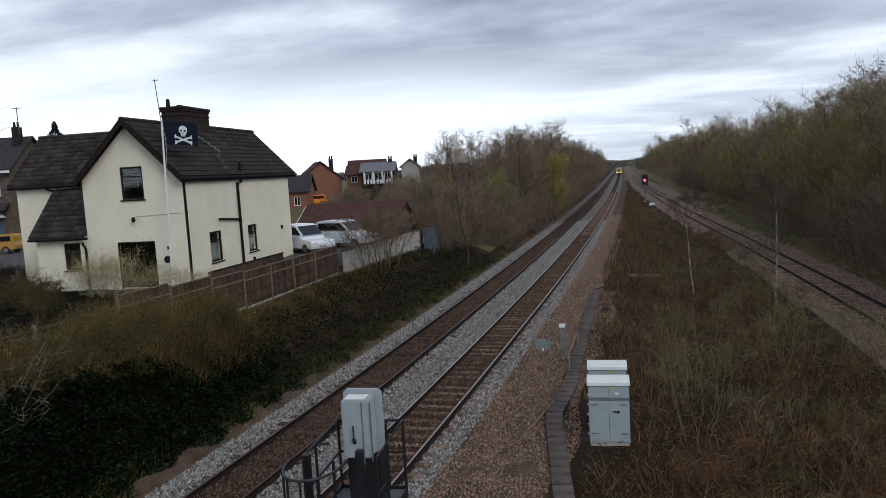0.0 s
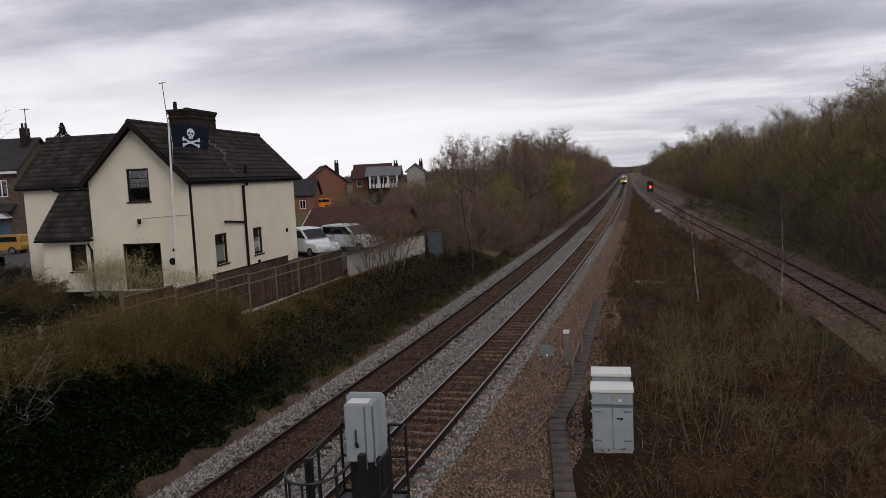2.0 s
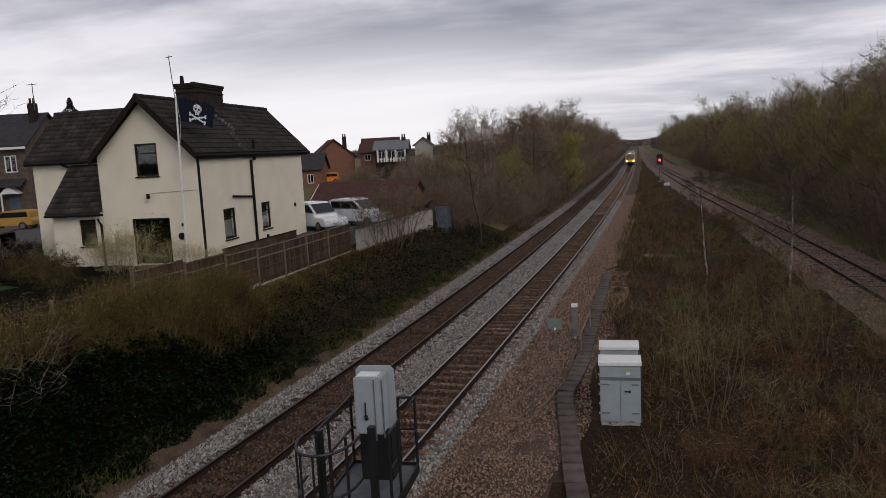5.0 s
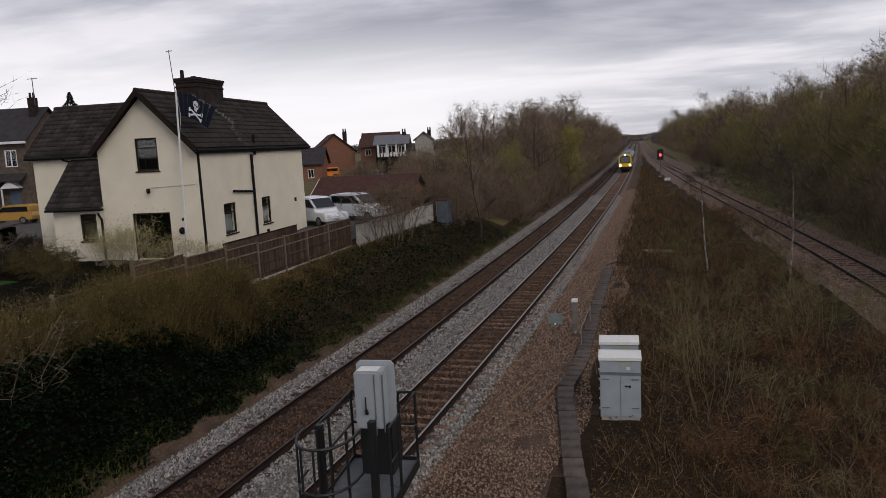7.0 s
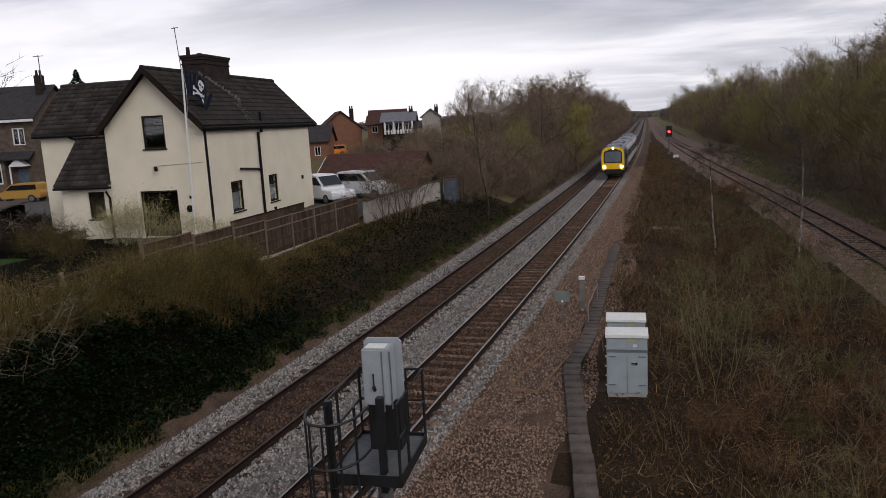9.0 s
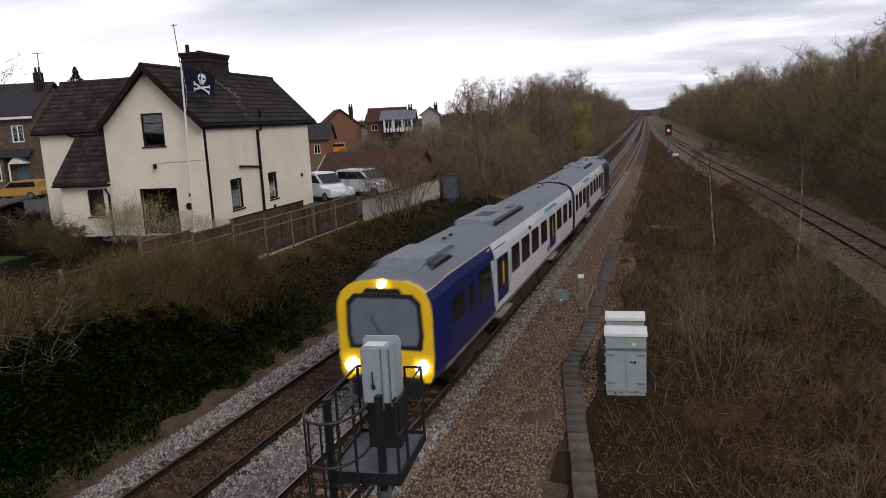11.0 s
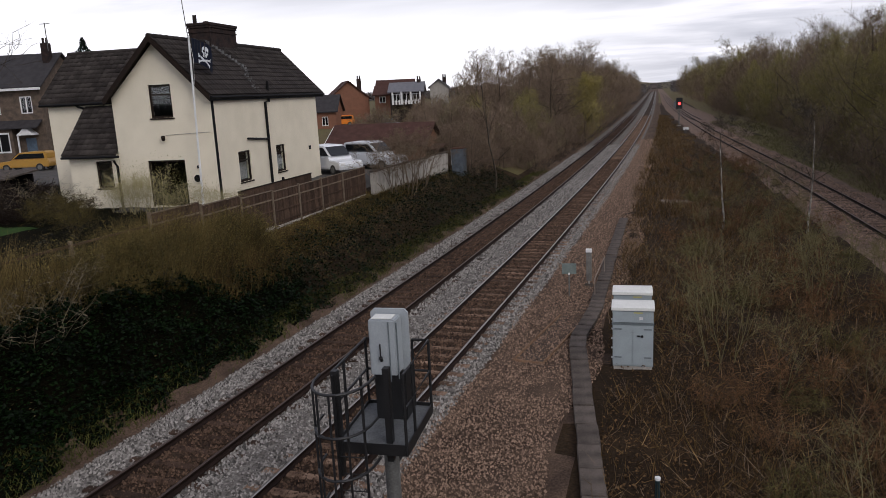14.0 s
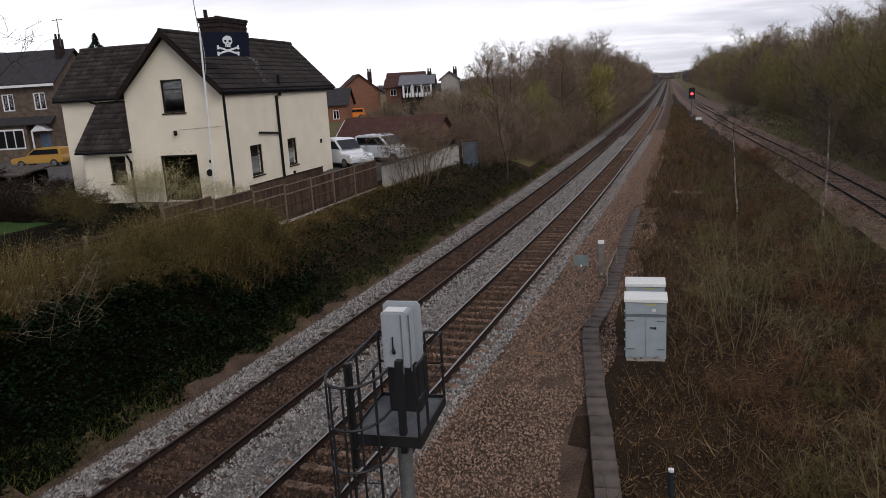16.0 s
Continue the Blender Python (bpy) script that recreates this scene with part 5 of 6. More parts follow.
def haze(rng, n, height, radius, base, length, width, wide_at=0.42):
    """The fine twigs that fill a crown from near the ground up: thin blades, thickest in a lumpy dome."""
    h = base + (1 - base) * rng.random(n) ** 0.85
    a = rng.random(n) * 6.283
    p1, p2 = rng.random(2) * 6.283
    dome = np.sqrt(np.clip(1 - ((h - wide_at) / np.where(h > wide_at, 1.02 - wide_at, wide_at + 0.25)) ** 2, 0.02, 1))
    lump = 1 + 0.26 * np.sin(3 * a + 7 * h + p1) + 0.18 * np.sin(5 * a - 13 * h + p2)
    r = radius * dome * lump * rng.random(n) ** 0.4
    c = np.stack([r * np.cos(a), r * np.sin(a), h * height * (1 + 0.10 * np.sin(2 * a + p2))], -1)
    d = rng.normal(size=(n, 3)) * 0.36 + np.stack([0.42 * np.cos(a), 0.42 * np.sin(a), 0.85 + 0 * a], -1)
    d /= np.linalg.norm(d, axis=1, keepdims=True)
    return spikes(n, c - d * length * 0.4, d, length * (0.5 + rng.random(n)), width * (0.5 + rng.random(n)), rng), c, r / radius


def tree_thing(seed, height, label, name="tree", bark=BARK, twig=TWIG, bud=None, buds=3, sprigs=7, bud_size=0.07, sprig_len=0.85, sprig_w=0.010, category="tree", group="", split=0.12, fill=0, fill_r=2.4, fill_base=0.04, fill_len=0.8, fill_w=0.014, fill_mat=None, fill_at=0.42, fill_buds=0.0, **kw):
    segs, tips = grow(seed, height, **kw)
    rng = np.random.default_rng(seed)
    t = thing(name, pose(0, 0, 0), label, category, group)
    top_r = max(s[2] for s in segs)
    thick = [s for s in segs if s[2] > top_r * split]
    thin = [s for s in segs if s[2] <= top_r * split]
    sides = 5 if top_r > 0.045 else 3
    v, f = tubes(thick, sides)
    # each length of wood grows out of the ring that ends the one below it
    ends = {tuple(round(k, 5) for k in s[1]): i for i, s in enumerate(thick)}
    remap = np.arange(len(v))
    for j, s in enumerate(thick):
        i = ends.get(tuple(round(k, 5) for k in s[0]))
        if i is not None and i != j:
            remap[2 * sides * j:2 * sides * j + sides] = 2 * sides * i + sides + np.arange(sides)
    used, f = np.unique(remap[f], return_inverse=True)
    v, f = v[used], f.reshape(-1, 4)
    raw("trunk", v, f, bark, t, smooth=True)
    c, d = np.array([x[0] for x in tips]), np.array([x[1] for x in tips])
    n = len(c)
    cc = np.repeat(c, sprigs, 0) - np.repeat(d, sprigs, 0) * rng.random((n * sprigs, 1)) * 0.5
    dd = np.repeat(d, sprigs, 0) + rng.normal(size=(n * sprigs, 3)) * 0.55
    dd /= np.linalg.norm(dd, axis=1, keepdims=True)
    sv = spikes(len(cc), cc, dd, sprig_len * (0.4 + rng.random(len(cc))), sprig_w * (0.6 + 0.8 * rng.random(len(cc))), rng)
    if thin:
        p, q = np.array([s[0] for s in thin]), np.array([s[1] for s in thin])
        w = np.maximum(np.array([s[2] for s in thin]), 0.006)
        tv = np.concatenate([spikes(len(p), p, q - p, 1.15 + 0 * w, w * 1.2, rng), spikes(len(p), q, p - q, 1.0 + 0 * w, w, rng)])
        sv = np.concatenate([sv, tv])
        sf = tri_faces(sv)
    else:
        sf = tri_faces(sv)
    crown = raw("crown", sv, sf, twig, t)
    if bud is not None:
        bc = np.repeat(c, buds, 0) + rng.normal(size=(n * buds, 3)) * 0.32
        bv = leaves(bc, bud_size * 1.35 * (0.5 + rng.random(len(bc))), rng).reshape(-1, 6, 3)[:, :3].reshape(-1, 3)
        if fill_buds:
            n2 = int(fill * fill_buds)
            _, c2, _ = haze(rng, n2, height * 0.92, fill_r * 1.04, fill_base + 0.1, fill_len, fill_w, fill_at)
            b2 = leaves(c2, bud_size * 1.35 * (0.5 + rng.random(n2)), rng).reshape(-1, 6, 3)[:, :3].reshape(-1, 3)
            bv = np.concatenate([bv, b2])
        raw("foliage", bv, tri_faces(bv), bud, t)
    if fill:
        hv, _, _ = haze(rng, fill, height * 0.9, fill_r, fill_base, fill_len, fill_w, fill_at)
        raw("brush", hv, tri_faces(hv), fill_mat or twig, t)
    return t


def scatter(template, spots):
    """Plants the template at the first spot and copies of it at the rest: x, y, turn, scale."""
    for i, (x, y, a, s) in enumerate(spots):
        m = pose(x, y, gz(x, y) - 0.05, 0, 0, a)
        ob = template if i == 0 else copy_thing(template, m)
        ob.matrix_basis = m @ Matrix.Diagonal((s, s, s * (0.92 + 0.16 * ((i * 37) % 10) / 10), 1))


def build_woods():
    rng = random.Random(21)
    kw = dict(group="lineside woodland")
    thick = dict(fill=6000, fill_r=2.7, fill_w=0.0095, sprig_w=0.006)
    right = [tree_thing(31, 11.5, "bare grey-brown woodland tree with fine twigs", kids=(3, 2, 1), bud=BUD, twig=TWIG, buds=2, bud_size=0.034, sprigs=4, fill_mat=HAZE_BROWN, **thick, **kw),
             tree_thing(32, 10.5, "woodland tree in olive green bud", kids=(3, 2, 1), bud=BUD, twig=TWIG_GREY, buds=4, bud_size=0.040, sprigs=4, spread=0.55, fill_mat=HAZE_OLIVE, fill_buds=0.45, **thick, **kw),
             tree_thing(33, 11.0, "bare brown woodland tree", kids=(3, 2, 1), bud=BUD, twig=TWIG, buds=1, bud_size=0.034, sprigs=4, spread=0.45, fill_mat=HAZE_BROWN, **thick, **kw),
             tree_thing(34, 9.5, "many-stemmed willow hazed with green buds", bud=BUD, twig=TWIG_GREY, buds=4, bud_size=0.040, sprigs=4, stems=2, kids=(2, 2, 1), trunk_r=0.1, fill_mat=HAZE_OLIVE, fill_buds=0.5, **thick, **kw)]
    low = dict(fill=3600, fill_r=2.1, fill_base=0.0, fill_len=0.55, fill_w=0.0085, fill_at=0.34)
    shrub = [tree_thing(41, 3.8, "dense brown leafless thicket shrub", name="shrub", twig=TWIG, stems=4, kids=(1, 1, 1), trunk_r=0.035, low=0.1, sprigs=2, sprig_len=0.7, sprig_w=0.011, category="shrub", fill_mat=HAZE_BROWN, **low, **kw),
             tree_thing(42, 4.4, "tangled grey-brown thicket shrub", name="shrub", twig=TWIG_GREY, bud=BUD, buds=2, bud_size=0.03, stems=4, kids=(1, 1, 1), trunk_r=0.04, low=0.1, sprigs=2, sprig_len=0.7, sprig_w=0.011, category="shrub", fill_mat=HAZE_BROWN, **low, **kw)]
    far = [tree_thing(35, 11.0, "distant bare woodland tree", bud=BUD, twig=TWIG, buds=2, bud_size=0.06, sprigs=3, sprig_w=0.018, kids=(2, 2, 1), fill=2200, fill_r=3.0, fill_w=0.021, fill_len=1.0, fill_mat=HAZE_BROWN, **kw),
           tree_thing(36, 10.5, "distant woodland tree in olive bud", bud=BUD, twig=TWIG_GREY, buds=4, bud_size=0.065, sprigs=3, sprig_w=0.018, kids=(2, 2, 1), spread=0.55, fill=2200, fill_r=3.0, fill_w=0.021, fill_len=1.0, fill_mat=HAZE_OLIVE, **kw)]
    willow = tree_thing(43, 7.0, "rounded willow bush hazed with olive buds", name="shrub", twig=TWIG_GREY, bud=BUD, buds=3, bud_size=0.03, stems=4, kids=(1, 1, 1), trunk_r=0.06, low=0.1, sprigs=2, sprig_len=0.7, sprig_w=0.008, category="shrub", fill=7000, fill_r=3.1, fill_base=0.0, fill_len=0.6, fill_w=0.0085, fill_mat=HAZE_OLIVE, fill_at=0.45, fill_buds=0.5, **kw)
    scatter(willow, [(19.0 + rng.uniform(-0.8, 1.6), 62 + 9.5 * k + rng.uniform(-2, 2), rng.uniform(0, 360), rng.uniform(0.85, 1.3)) for k in range(13)])
    spots = {id(t): [] for t in right + shrub + far}
    def pick(y, row):
        if y > 165 or row == 2:
            return far[0] if rng.random() < 0.75 else far[1]
        return rng.choice(right[1::2] if rng.random() < 0.74 else right[::2])
    def edge(y):
        return float(np.interp(y, (20, 40, 60, 80, 129, 195, 300, 500, 800), (16.5, 16.0, 16.2, 17.5, 19.0, 16.5, 15.0, 13.0, 12.0)))
    y = 26.0
    while y < 520:
        for row in range(3):
            t = pick(y, row)
            spots[id(t)].append((edge(y) + 1.5 + row * 4.2 + rng.uniform(-1.2, 1.6), y + rng.uniform(-2, 2), rng.uniform(0, 360), rng.uniform(0.85, 1.18) * (0.95 if row == 0 else 1.12) * (1.0 + 0.12 * float(smooth(55, 90, y)))))
        if y < 230:
            for k in range(3):
                t = rng.choice(shrub)
                spots[id(t)].append((edge(y) + rng.uniform(-0.8, 2.8), y + rng.uniform(-3, 3), rng.uniform(0, 360), rng.uniform(0.7, 1.5)))
        y += 5.0 + y * 0.035
    def ledge(y):
        return float(RAILS[0] + bend(y) - 3.4)
    # the other side: thicket by the boundary wall, then tall trees along the line
    y = 58.0
    while y < 520:
        for row in range(3):
            tall = float(np.interp(y, (55, 75, 92, 110, 160, 300, 520), (0.32, 0.56, 0.92, 1.15, 1.22, 1.1, 1.0)))
            t = rng.choice(far[:1] if y > 130 or row == 2 else right[::2] + right[::2] + right[1:2])
            spots[id(t)].append((ledge(y) - 2.6 - row * 4.5 + rng.uniform(-1.2, 1.2), y + rng.uniform(-2, 2), rng.uniform(0, 360), tall * rng.uniform(0.8, 1.08)))
        if y < 240:
            for k in range(3):
                t = rng.choice(shrub)
                spots[id(t)].append((ledge(y) - rng.uniform(-0.4, 4.5), y + rng.uniform(-2.5, 2.5), rng.uniform(0, 360), rng.uniform(0.7, 1.15)))
        y += 5.0 + y * 0.035
    for k in range(30):
        t = rng.choice(shrub)
        spots[id(t)].append((rng.uniform(-27, -14), rng.uniform(64, 92), rng.uniform(0, 360), rng.uniform(0.8, 1.35)))
    for k in range(9):
        t = right[k % 3]
        spots[id(t)].append((21.0 + rng.uniform(-2, 4), 40 + 4.2 * k, rng.uniform(0, 360), rng.uniform(1.02, 1.2)))
    for k, (x, y, top) in enumerate(((-27.5, 88, 5.9), (-26.6, 89, 8.0), (-26.4, 93, 8.8), (-24.6, 92, 9.1), (-21.8, 88, 9.3), (-21.1, 93, 10.1), (-25.9, 93, 8.1), (-23.3, 90, 8.3))):
        t = right[(k % 2) * 2]
        spots[id(t)].append((x, y, rng.uniform(0, 360), (top - gz(x, y)) / 15.0))
    spots[id(shrub[0])] += [(-15.6, 66.5, 20, 1.30), (-13.4, 71.0, 140, 1.15), (-17.2, 70.5, 260, 1.35)]
    for t in right + shrub + far:
        scatter(t, spots[id(t)])
    # singled-out trees
    w = tree_thing(51, 11.5, "tall willow with yellow-green catkins beside the line", twig=TWIG_GREY, bud=BUD_YELLOW, buds=9, bud_size=0.07, sprigs=4, spread=0.5, fill=3000, fill_r=2.3, fill_mat=HAZE_OLIVE, fill_buds=1.3)
    scatter(w, [(-9.9, 110.0, 40, 0.95)])
    e = tree_thing(52, 9.3, "slender leafless tree by the boundary wall", twig=TWIG, kids=(2, 2, 1), trunk_r=0.08, spread=0.25, sprigs=5, low=0.3)
    scatter(e, [(-11.9, 55.5, 0, 1.0)])
    c = tree_thing(53, 4.0, "many-stemmed leafless shrub beside the fence", name="shrub", bark=FENCE_POST, twig=mat("warm_brown_twigs", (0.175, 0.130, 0.088), 0.95, 0.3, 2, 0, per_island=0.4), stems=12, kids=(1, 1, 1), trunk_r=0.03, low=0.35, sprigs=4, sprig_len=0.5, sprig_w=0.006, lean=0.12, category="shrub")
    scatter(c, [(-15.3, 41.8, 0, 0.95), (-15.0, 44.2, 140, 1.0), (-15.0, 46.6, 250, 0.9)])
    b = tree_thing(54, 6.3, "young white-barked birch standing in the scrub", name="birch", bark=BIRCH, twig=BARK, kids=(2, 2, 1), trunk_r=0.060, spread=0.3, sprigs=7, sprig_len=0.55, sprig_w=0.007, low=0.2, lean=0.02, wander=0.5, split=0.45, category="birch", group="young birches")
    scatter(b, [(3.50, 41.3, 0, 1.0), (7.30, 39.6, 120, 1.0)])
    # a fir beyond the roof
    f = thing("fir_tree", pose(-65.0, 75.0, 4.0), "dark green fir rising behind the roofs", "tree")
    part("trunk", rod(bmesh.new(), (0, 0, 0), (0, 0, 11.5), 0.25, 0.03, n=8), BARK, f)
    r2 = np.random.default_rng(6)
    n = 3500
    h = r2.random(n) ** 0.7
    a = r2.random(n) * 6.283
    rad = (1 - h) * 5.4 * (0.3 + 0.7 * r2.random(n)) * (0.75 + 0.25 * np.sin(h * 60))
    pts = np.stack([rad * np.cos(a), rad * np.sin(a), 1.0 + h * 11], -1)
    dr = np.stack([np.cos(a), np.sin(a), -0.25 + 0 * a], -1) + r2.normal(size=(n, 3)) * 0.3
    v = spikes(n, pts, dr / np.linalg.norm(dr, axis=1, keepdims=True), 0.2 + 0.8 * (1 - h), 0.05 + 0.09 * (1 - h), r2)
    raw("crown", v, tri_faces(v), mat("dark_fir_needles", (0.012, 0.025, 0.014), 0.9, 0.3, 2, 0, per_island=0.3), f)


build_woods()


def stuff(name, verts, material, label, category="undergrowth"):
    return tagged(raw(name, verts, tri_faces(verts), material), label, category, kind="stuff")


def build_undergrowth():
    rng = np.random.default_rng(77)
    # dead stems and bramble over the scrub between the lines
    def field(count, x0, x1, y0, y1, power=1.5):
        y = y0 + (y1 - y0) * rng.random(count) ** power
        return x0(y) + (x1(y) - x0(y)) * rng.random(count), y
    def clump(x, y):
        return 0.5 + 0.5 * np.sin(x * 0.9 + 1.3 * np.sin(y * 0.31)) * np.sin(y * 0.55 + np.sin(x * 0.7))
    lo, hi = lambda y: np.where(y < 30, -1.0 - 0.035 * (y - 12), np.maximum(-1.5 + 0 * y, RAILS[3] + bend(y) + 2.4)), lambda y: siding(y) - 3.4 + 0.5 * np.sin(y * 0.35)
    for k, (n, hmin, hmax, w, m, lab, up) in enumerate((
            (80000, 0.12, 0.5, 0.0068, DEAD, "matted dead grass and bramble", 0.5),
            (26000, 0.3, 1.1, 0.0072, mat("tan_dry_stems", (0.125, 0.080, 0.032), 0.95, 0.35, 0.6, 0.0, per_island=0.6), "thin upright dry stems", 1.6),
            (20000, 0.3, 1.0, 0.006, TWIG, "dark tangled bramble stems", 0.7))):
        x, y = field(n, lo, hi, 6.0, 190.0, 1.75)
        keep = rng.random(n) < 0.35 + 0.75 * clump(x, y) * (1 if k else 0.8)
        keep &= ~((np.abs(x + 0.55) < 0.75) & (y > 18.4) & (y < 22.6))
        x, y = x[keep], y[keep]
        b = np.stack([x, y, ground_z(x, y) - 0.02], -1)
        d = rng.normal(size=b.shape); d[:, 2] = np.abs(d[:, 2]) * 0.6 + up
        d /= np.linalg.norm(d, axis=1, keepdims=True)
        L = (hmin + (hmax - hmin) * rng.random(len(b)) ** 1.6) * (0.6 + 0.8 * clump(x, y)) * np.clip((siding(y) - 3.2 - x) / 3.5, 0.2, 1)
        stuff("dry_grass", spikes(len(b), b, d, L, w * (0.6 + rng.random(len(b))) * (1 + y / 60), rng), m, lab)
    n = 10000
    x, y = field(n, lo, hi, 7.0, 120.0, 1.7)
    keep = (rng.random(n) < 0.25 + 0.8 * clump(x * 1.4 + 2, y * 1.1)) & ~((np.abs(x + 0.55) < 0.75) & (y > 18.4) & (y < 22.6))
    x, y = x[keep], y[keep]
    b = np.stack([x, y, ground_z(x, y)], -1)
    d = rng.normal(size=b.shape); d[:, 2] = np.abs(d[:, 2]) * 0.6 + 0.45
    d /= np.linalg.norm(d, axis=1, keepdims=True)
    stuff("dry_grass", spikes(len(b), b, d, 0.15 + 0.45 * rng.random(len(b)) ** 1.5, 0.0060 * (0.6 + rng.random(len(b))) * (1 + y / 60), rng), mat("bleached_stems", (0.25, 0.165, 0.080), 0.95, 0.3, 1, 0, per_island=0.5), "bleached dead stems leaning in the scrub")
    n = 36000
    x, y = field(n, lo, hi, 6.0, 90.0, 1.6)
    c = np.stack([x, y, ground_z(x, y) + 0.02 + 0.25 * clump(x, y) * rng.random(n)], -1)
    stuff("leaf_litter", leaves(c, 0.032 * (0.6 + rng.random(n)), rng), mat("brown_leaf_litter", (0.115, 0.068, 0.032), 0.9, 0.3, 1, 0, per_island=0.5), "brown leaf litter in the scrub")
    # ivy in mounds on the bank, giving way to olive and brown stems towards the fence
    def stem_line(y):
        return np.interp(y, (12, 16, 19.5, 22, 26, 31, 43, 60), (-19.5, -18.4, -16.9, -15.1, -15.0, -15.3, -15.9, -16.2))
    def mound(x, y):
        return 0.5 + 0.28 * np.sin(x * 1.7 + 1.9 * np.sin(y * 0.8)) * np.sin(y * 1.35 + x * 0.6) + 0.22 * np.sin(x * 3.9 + y * 2.3) * np.sin(y * 3.1 - x * 1.4)
    n = 150000
    y = 3 + 60 * rng.random(n) ** 1.45
    foot = RAILS[0] + bend(y) - 2.12 - 0.25 * np.sin(y * 0.9) * np.sin(y * 2.3)
    x = foot + (-19.0 - foot) * rng.random(n)
    keep = (x > -16.9) | (y < 20)
    x, y, foot = x[keep], y[keep], foot[keep]
    n = len(x)
    low_edge = np.clip((foot - x) / 1.4, 0.08, 1)
    z = ground_z(x, y) + low_edge * (0.95 * mound(x, y) * np.where(y < 24, 1.0, 0.65) + 0.10 * rng.normal(size=n)) * np.where((y > 24) & (x < -15), np.where(x < -15.7, 0.15, 0.5), 1)
    side = (x - stem_line(y)) / 1.5 + 0.62 + 0.7 * (clump(x * 1.6, y * 1.4) - 0.5)
    green = rng.random(n) < np.clip(side, 0.10, np.where(y > 27, 0.62, 0.97))
    c = np.stack([x, y, z], -1)
    stuff("ivy", leaves(c[green], 0.052 * (0.5 + rng.random(green.sum())), rng), IVY, "glossy dark ivy over the bank")
    o = ~green
    o &= rng.random(n) < np.where(y > 27, 0.8, 0.45)
    stuff("bramble", leaves(c[o], 0.034 * (0.6 + rng.random(o.sum())), rng), mat("dull_bramble_leaf", (0.085, 0.064, 0.026), 0.8, 0.3, 1, 0, per_island=0.6), "olive and brown bramble leaves")
    n = 105000
    y = 12 + 51 * rng.random(n) ** 1.6
    foot = RAILS[0] + bend(y) - 2.0
    x = stem_line(y) + np.where(y < 21, 0.3, 1.1) - (1.4 + 2.2 * (y < 27) + 0.6) * rng.random(n) ** 0.8
    keep = (x < foot) & ((y > 17.5) | (rng.random(n) < 0.12)) & (x > -16.65 - 0.05 * np.clip(26 - y, 0, 14)) & (rng.random(n) < 0.35 + 0.9 * clump(x * 1.2, y * 0.9))
    x, y = x[keep], y[keep]
    n = len(x)
    b = np.stack([x, y, ground_z(x, y)], -1)
    d = rng.normal(size=b.shape) * 0.75; d[:, 2] = np.abs(d[:, 2]) + 1.0
    d /= np.linalg.norm(d, axis=1, keepdims=True)
    hgt = (0.30 + 0.95 * rng.random(n) ** 1.4) * np.interp(y, (12, 16, 20, 25.0, 27.5, 32), (1.0, 1.5, 1.75, 1.75, 0.8, 0.5)) * np.where((y > 27) & (x < -15.6), 0.5, 1) * np.interp(x, (-16.6, -14.2, -13.4), (1.15, 0.85, 0.5))
    half = rng.random(n) < 0.45
    stuff("bramble", spikes(half.sum(), b[half], d[half], hgt[half], 0.0085 + 0 * hgt[half], rng), DEAD, "arching dead bramble stems")
    stuff("bramble", spikes((~half).sum(), b[~half], d[~half], hgt[~half], 0.0085 + 0 * hgt[~half], rng), DEAD_OLIVE, "olive dry stems on the bank")
    m = 15000
    y2 = 12.0 + 15.2 * rng.random(m) ** 0.75
    x2 = np.interp(y2, (9, 14, 18, 21.5, 24.3, 27.5), (-17.6, -17.3, -17.1, -16.9, -16.75, -16.65)) + 0.12 + np.interp(y2, (12, 18, 22), (0.7, 1.0, 1.9)) * rng.random(m) ** 1.5
    b2 = np.stack([x2, y2, ground_z(x2, y2)], -1)
    d2 = rng.normal(size=b2.shape) * 0.55; d2[:, 2] = np.abs(d2[:, 2]) + 1.1
    d2 /= np.linalg.norm(d2, axis=1, keepdims=True)
    h2 = (0.8 + 1.35 * rng.random(m)) * np.interp(y2, (9, 17, 25, 27.2), (1.2, 1.35, 1.15, 0.6)) * np.interp(x2, (-16.5, -15.4, -14.8), (1.0, 0.9, 0.55)) * (0.7 + 0.5 * clump(x2 * 2, y2 * 1.7))
    stuff("bramble", spikes(m, b2, d2, h2, 0.009 + 0 * h2, rng), mat("olive_whips", (0.170, 0.124, 0.048), 0.95, 0.35, 0.6, 0.0, per_island=0.6), "tall olive whips before the fence")
    b, d, hgt = np.concatenate([b, np.repeat(b2, 4, 0)]), np.concatenate([d, np.repeat(d2, 4, 0)]), np.concatenate([hgt, np.repeat(h2, 4)])
    n = len(b)
    tips = rng.random(n) < 0.42
    c = b[tips] + d[tips] * (hgt[tips] * rng.random(tips.sum()))[:, None] + rng.normal(size=(tips.sum(), 3)) * 0.06
    stuff("bramble", leaves(c, 0.022 * (0.6 + rng.random(len(c))), rng), mat("yellow_green_leaf_buds", (0.215, 0.172, 0.054), 0.85, 0.3, 1, 0, per_island=0.5), "yellow-green opening buds on the stems")
    n = 9000
    y = 25 + 30 * rng.random(n)
    x = -16.3 + 2.6 * rng.random(n) ** 1.4
    b = np.stack([x, y, ground_z(x, y)], -1)
    d = rng.normal(size=b.shape) * 0.7; d[:, 2] = 1
    d /= np.linalg.norm(d, axis=1, keepdims=True)
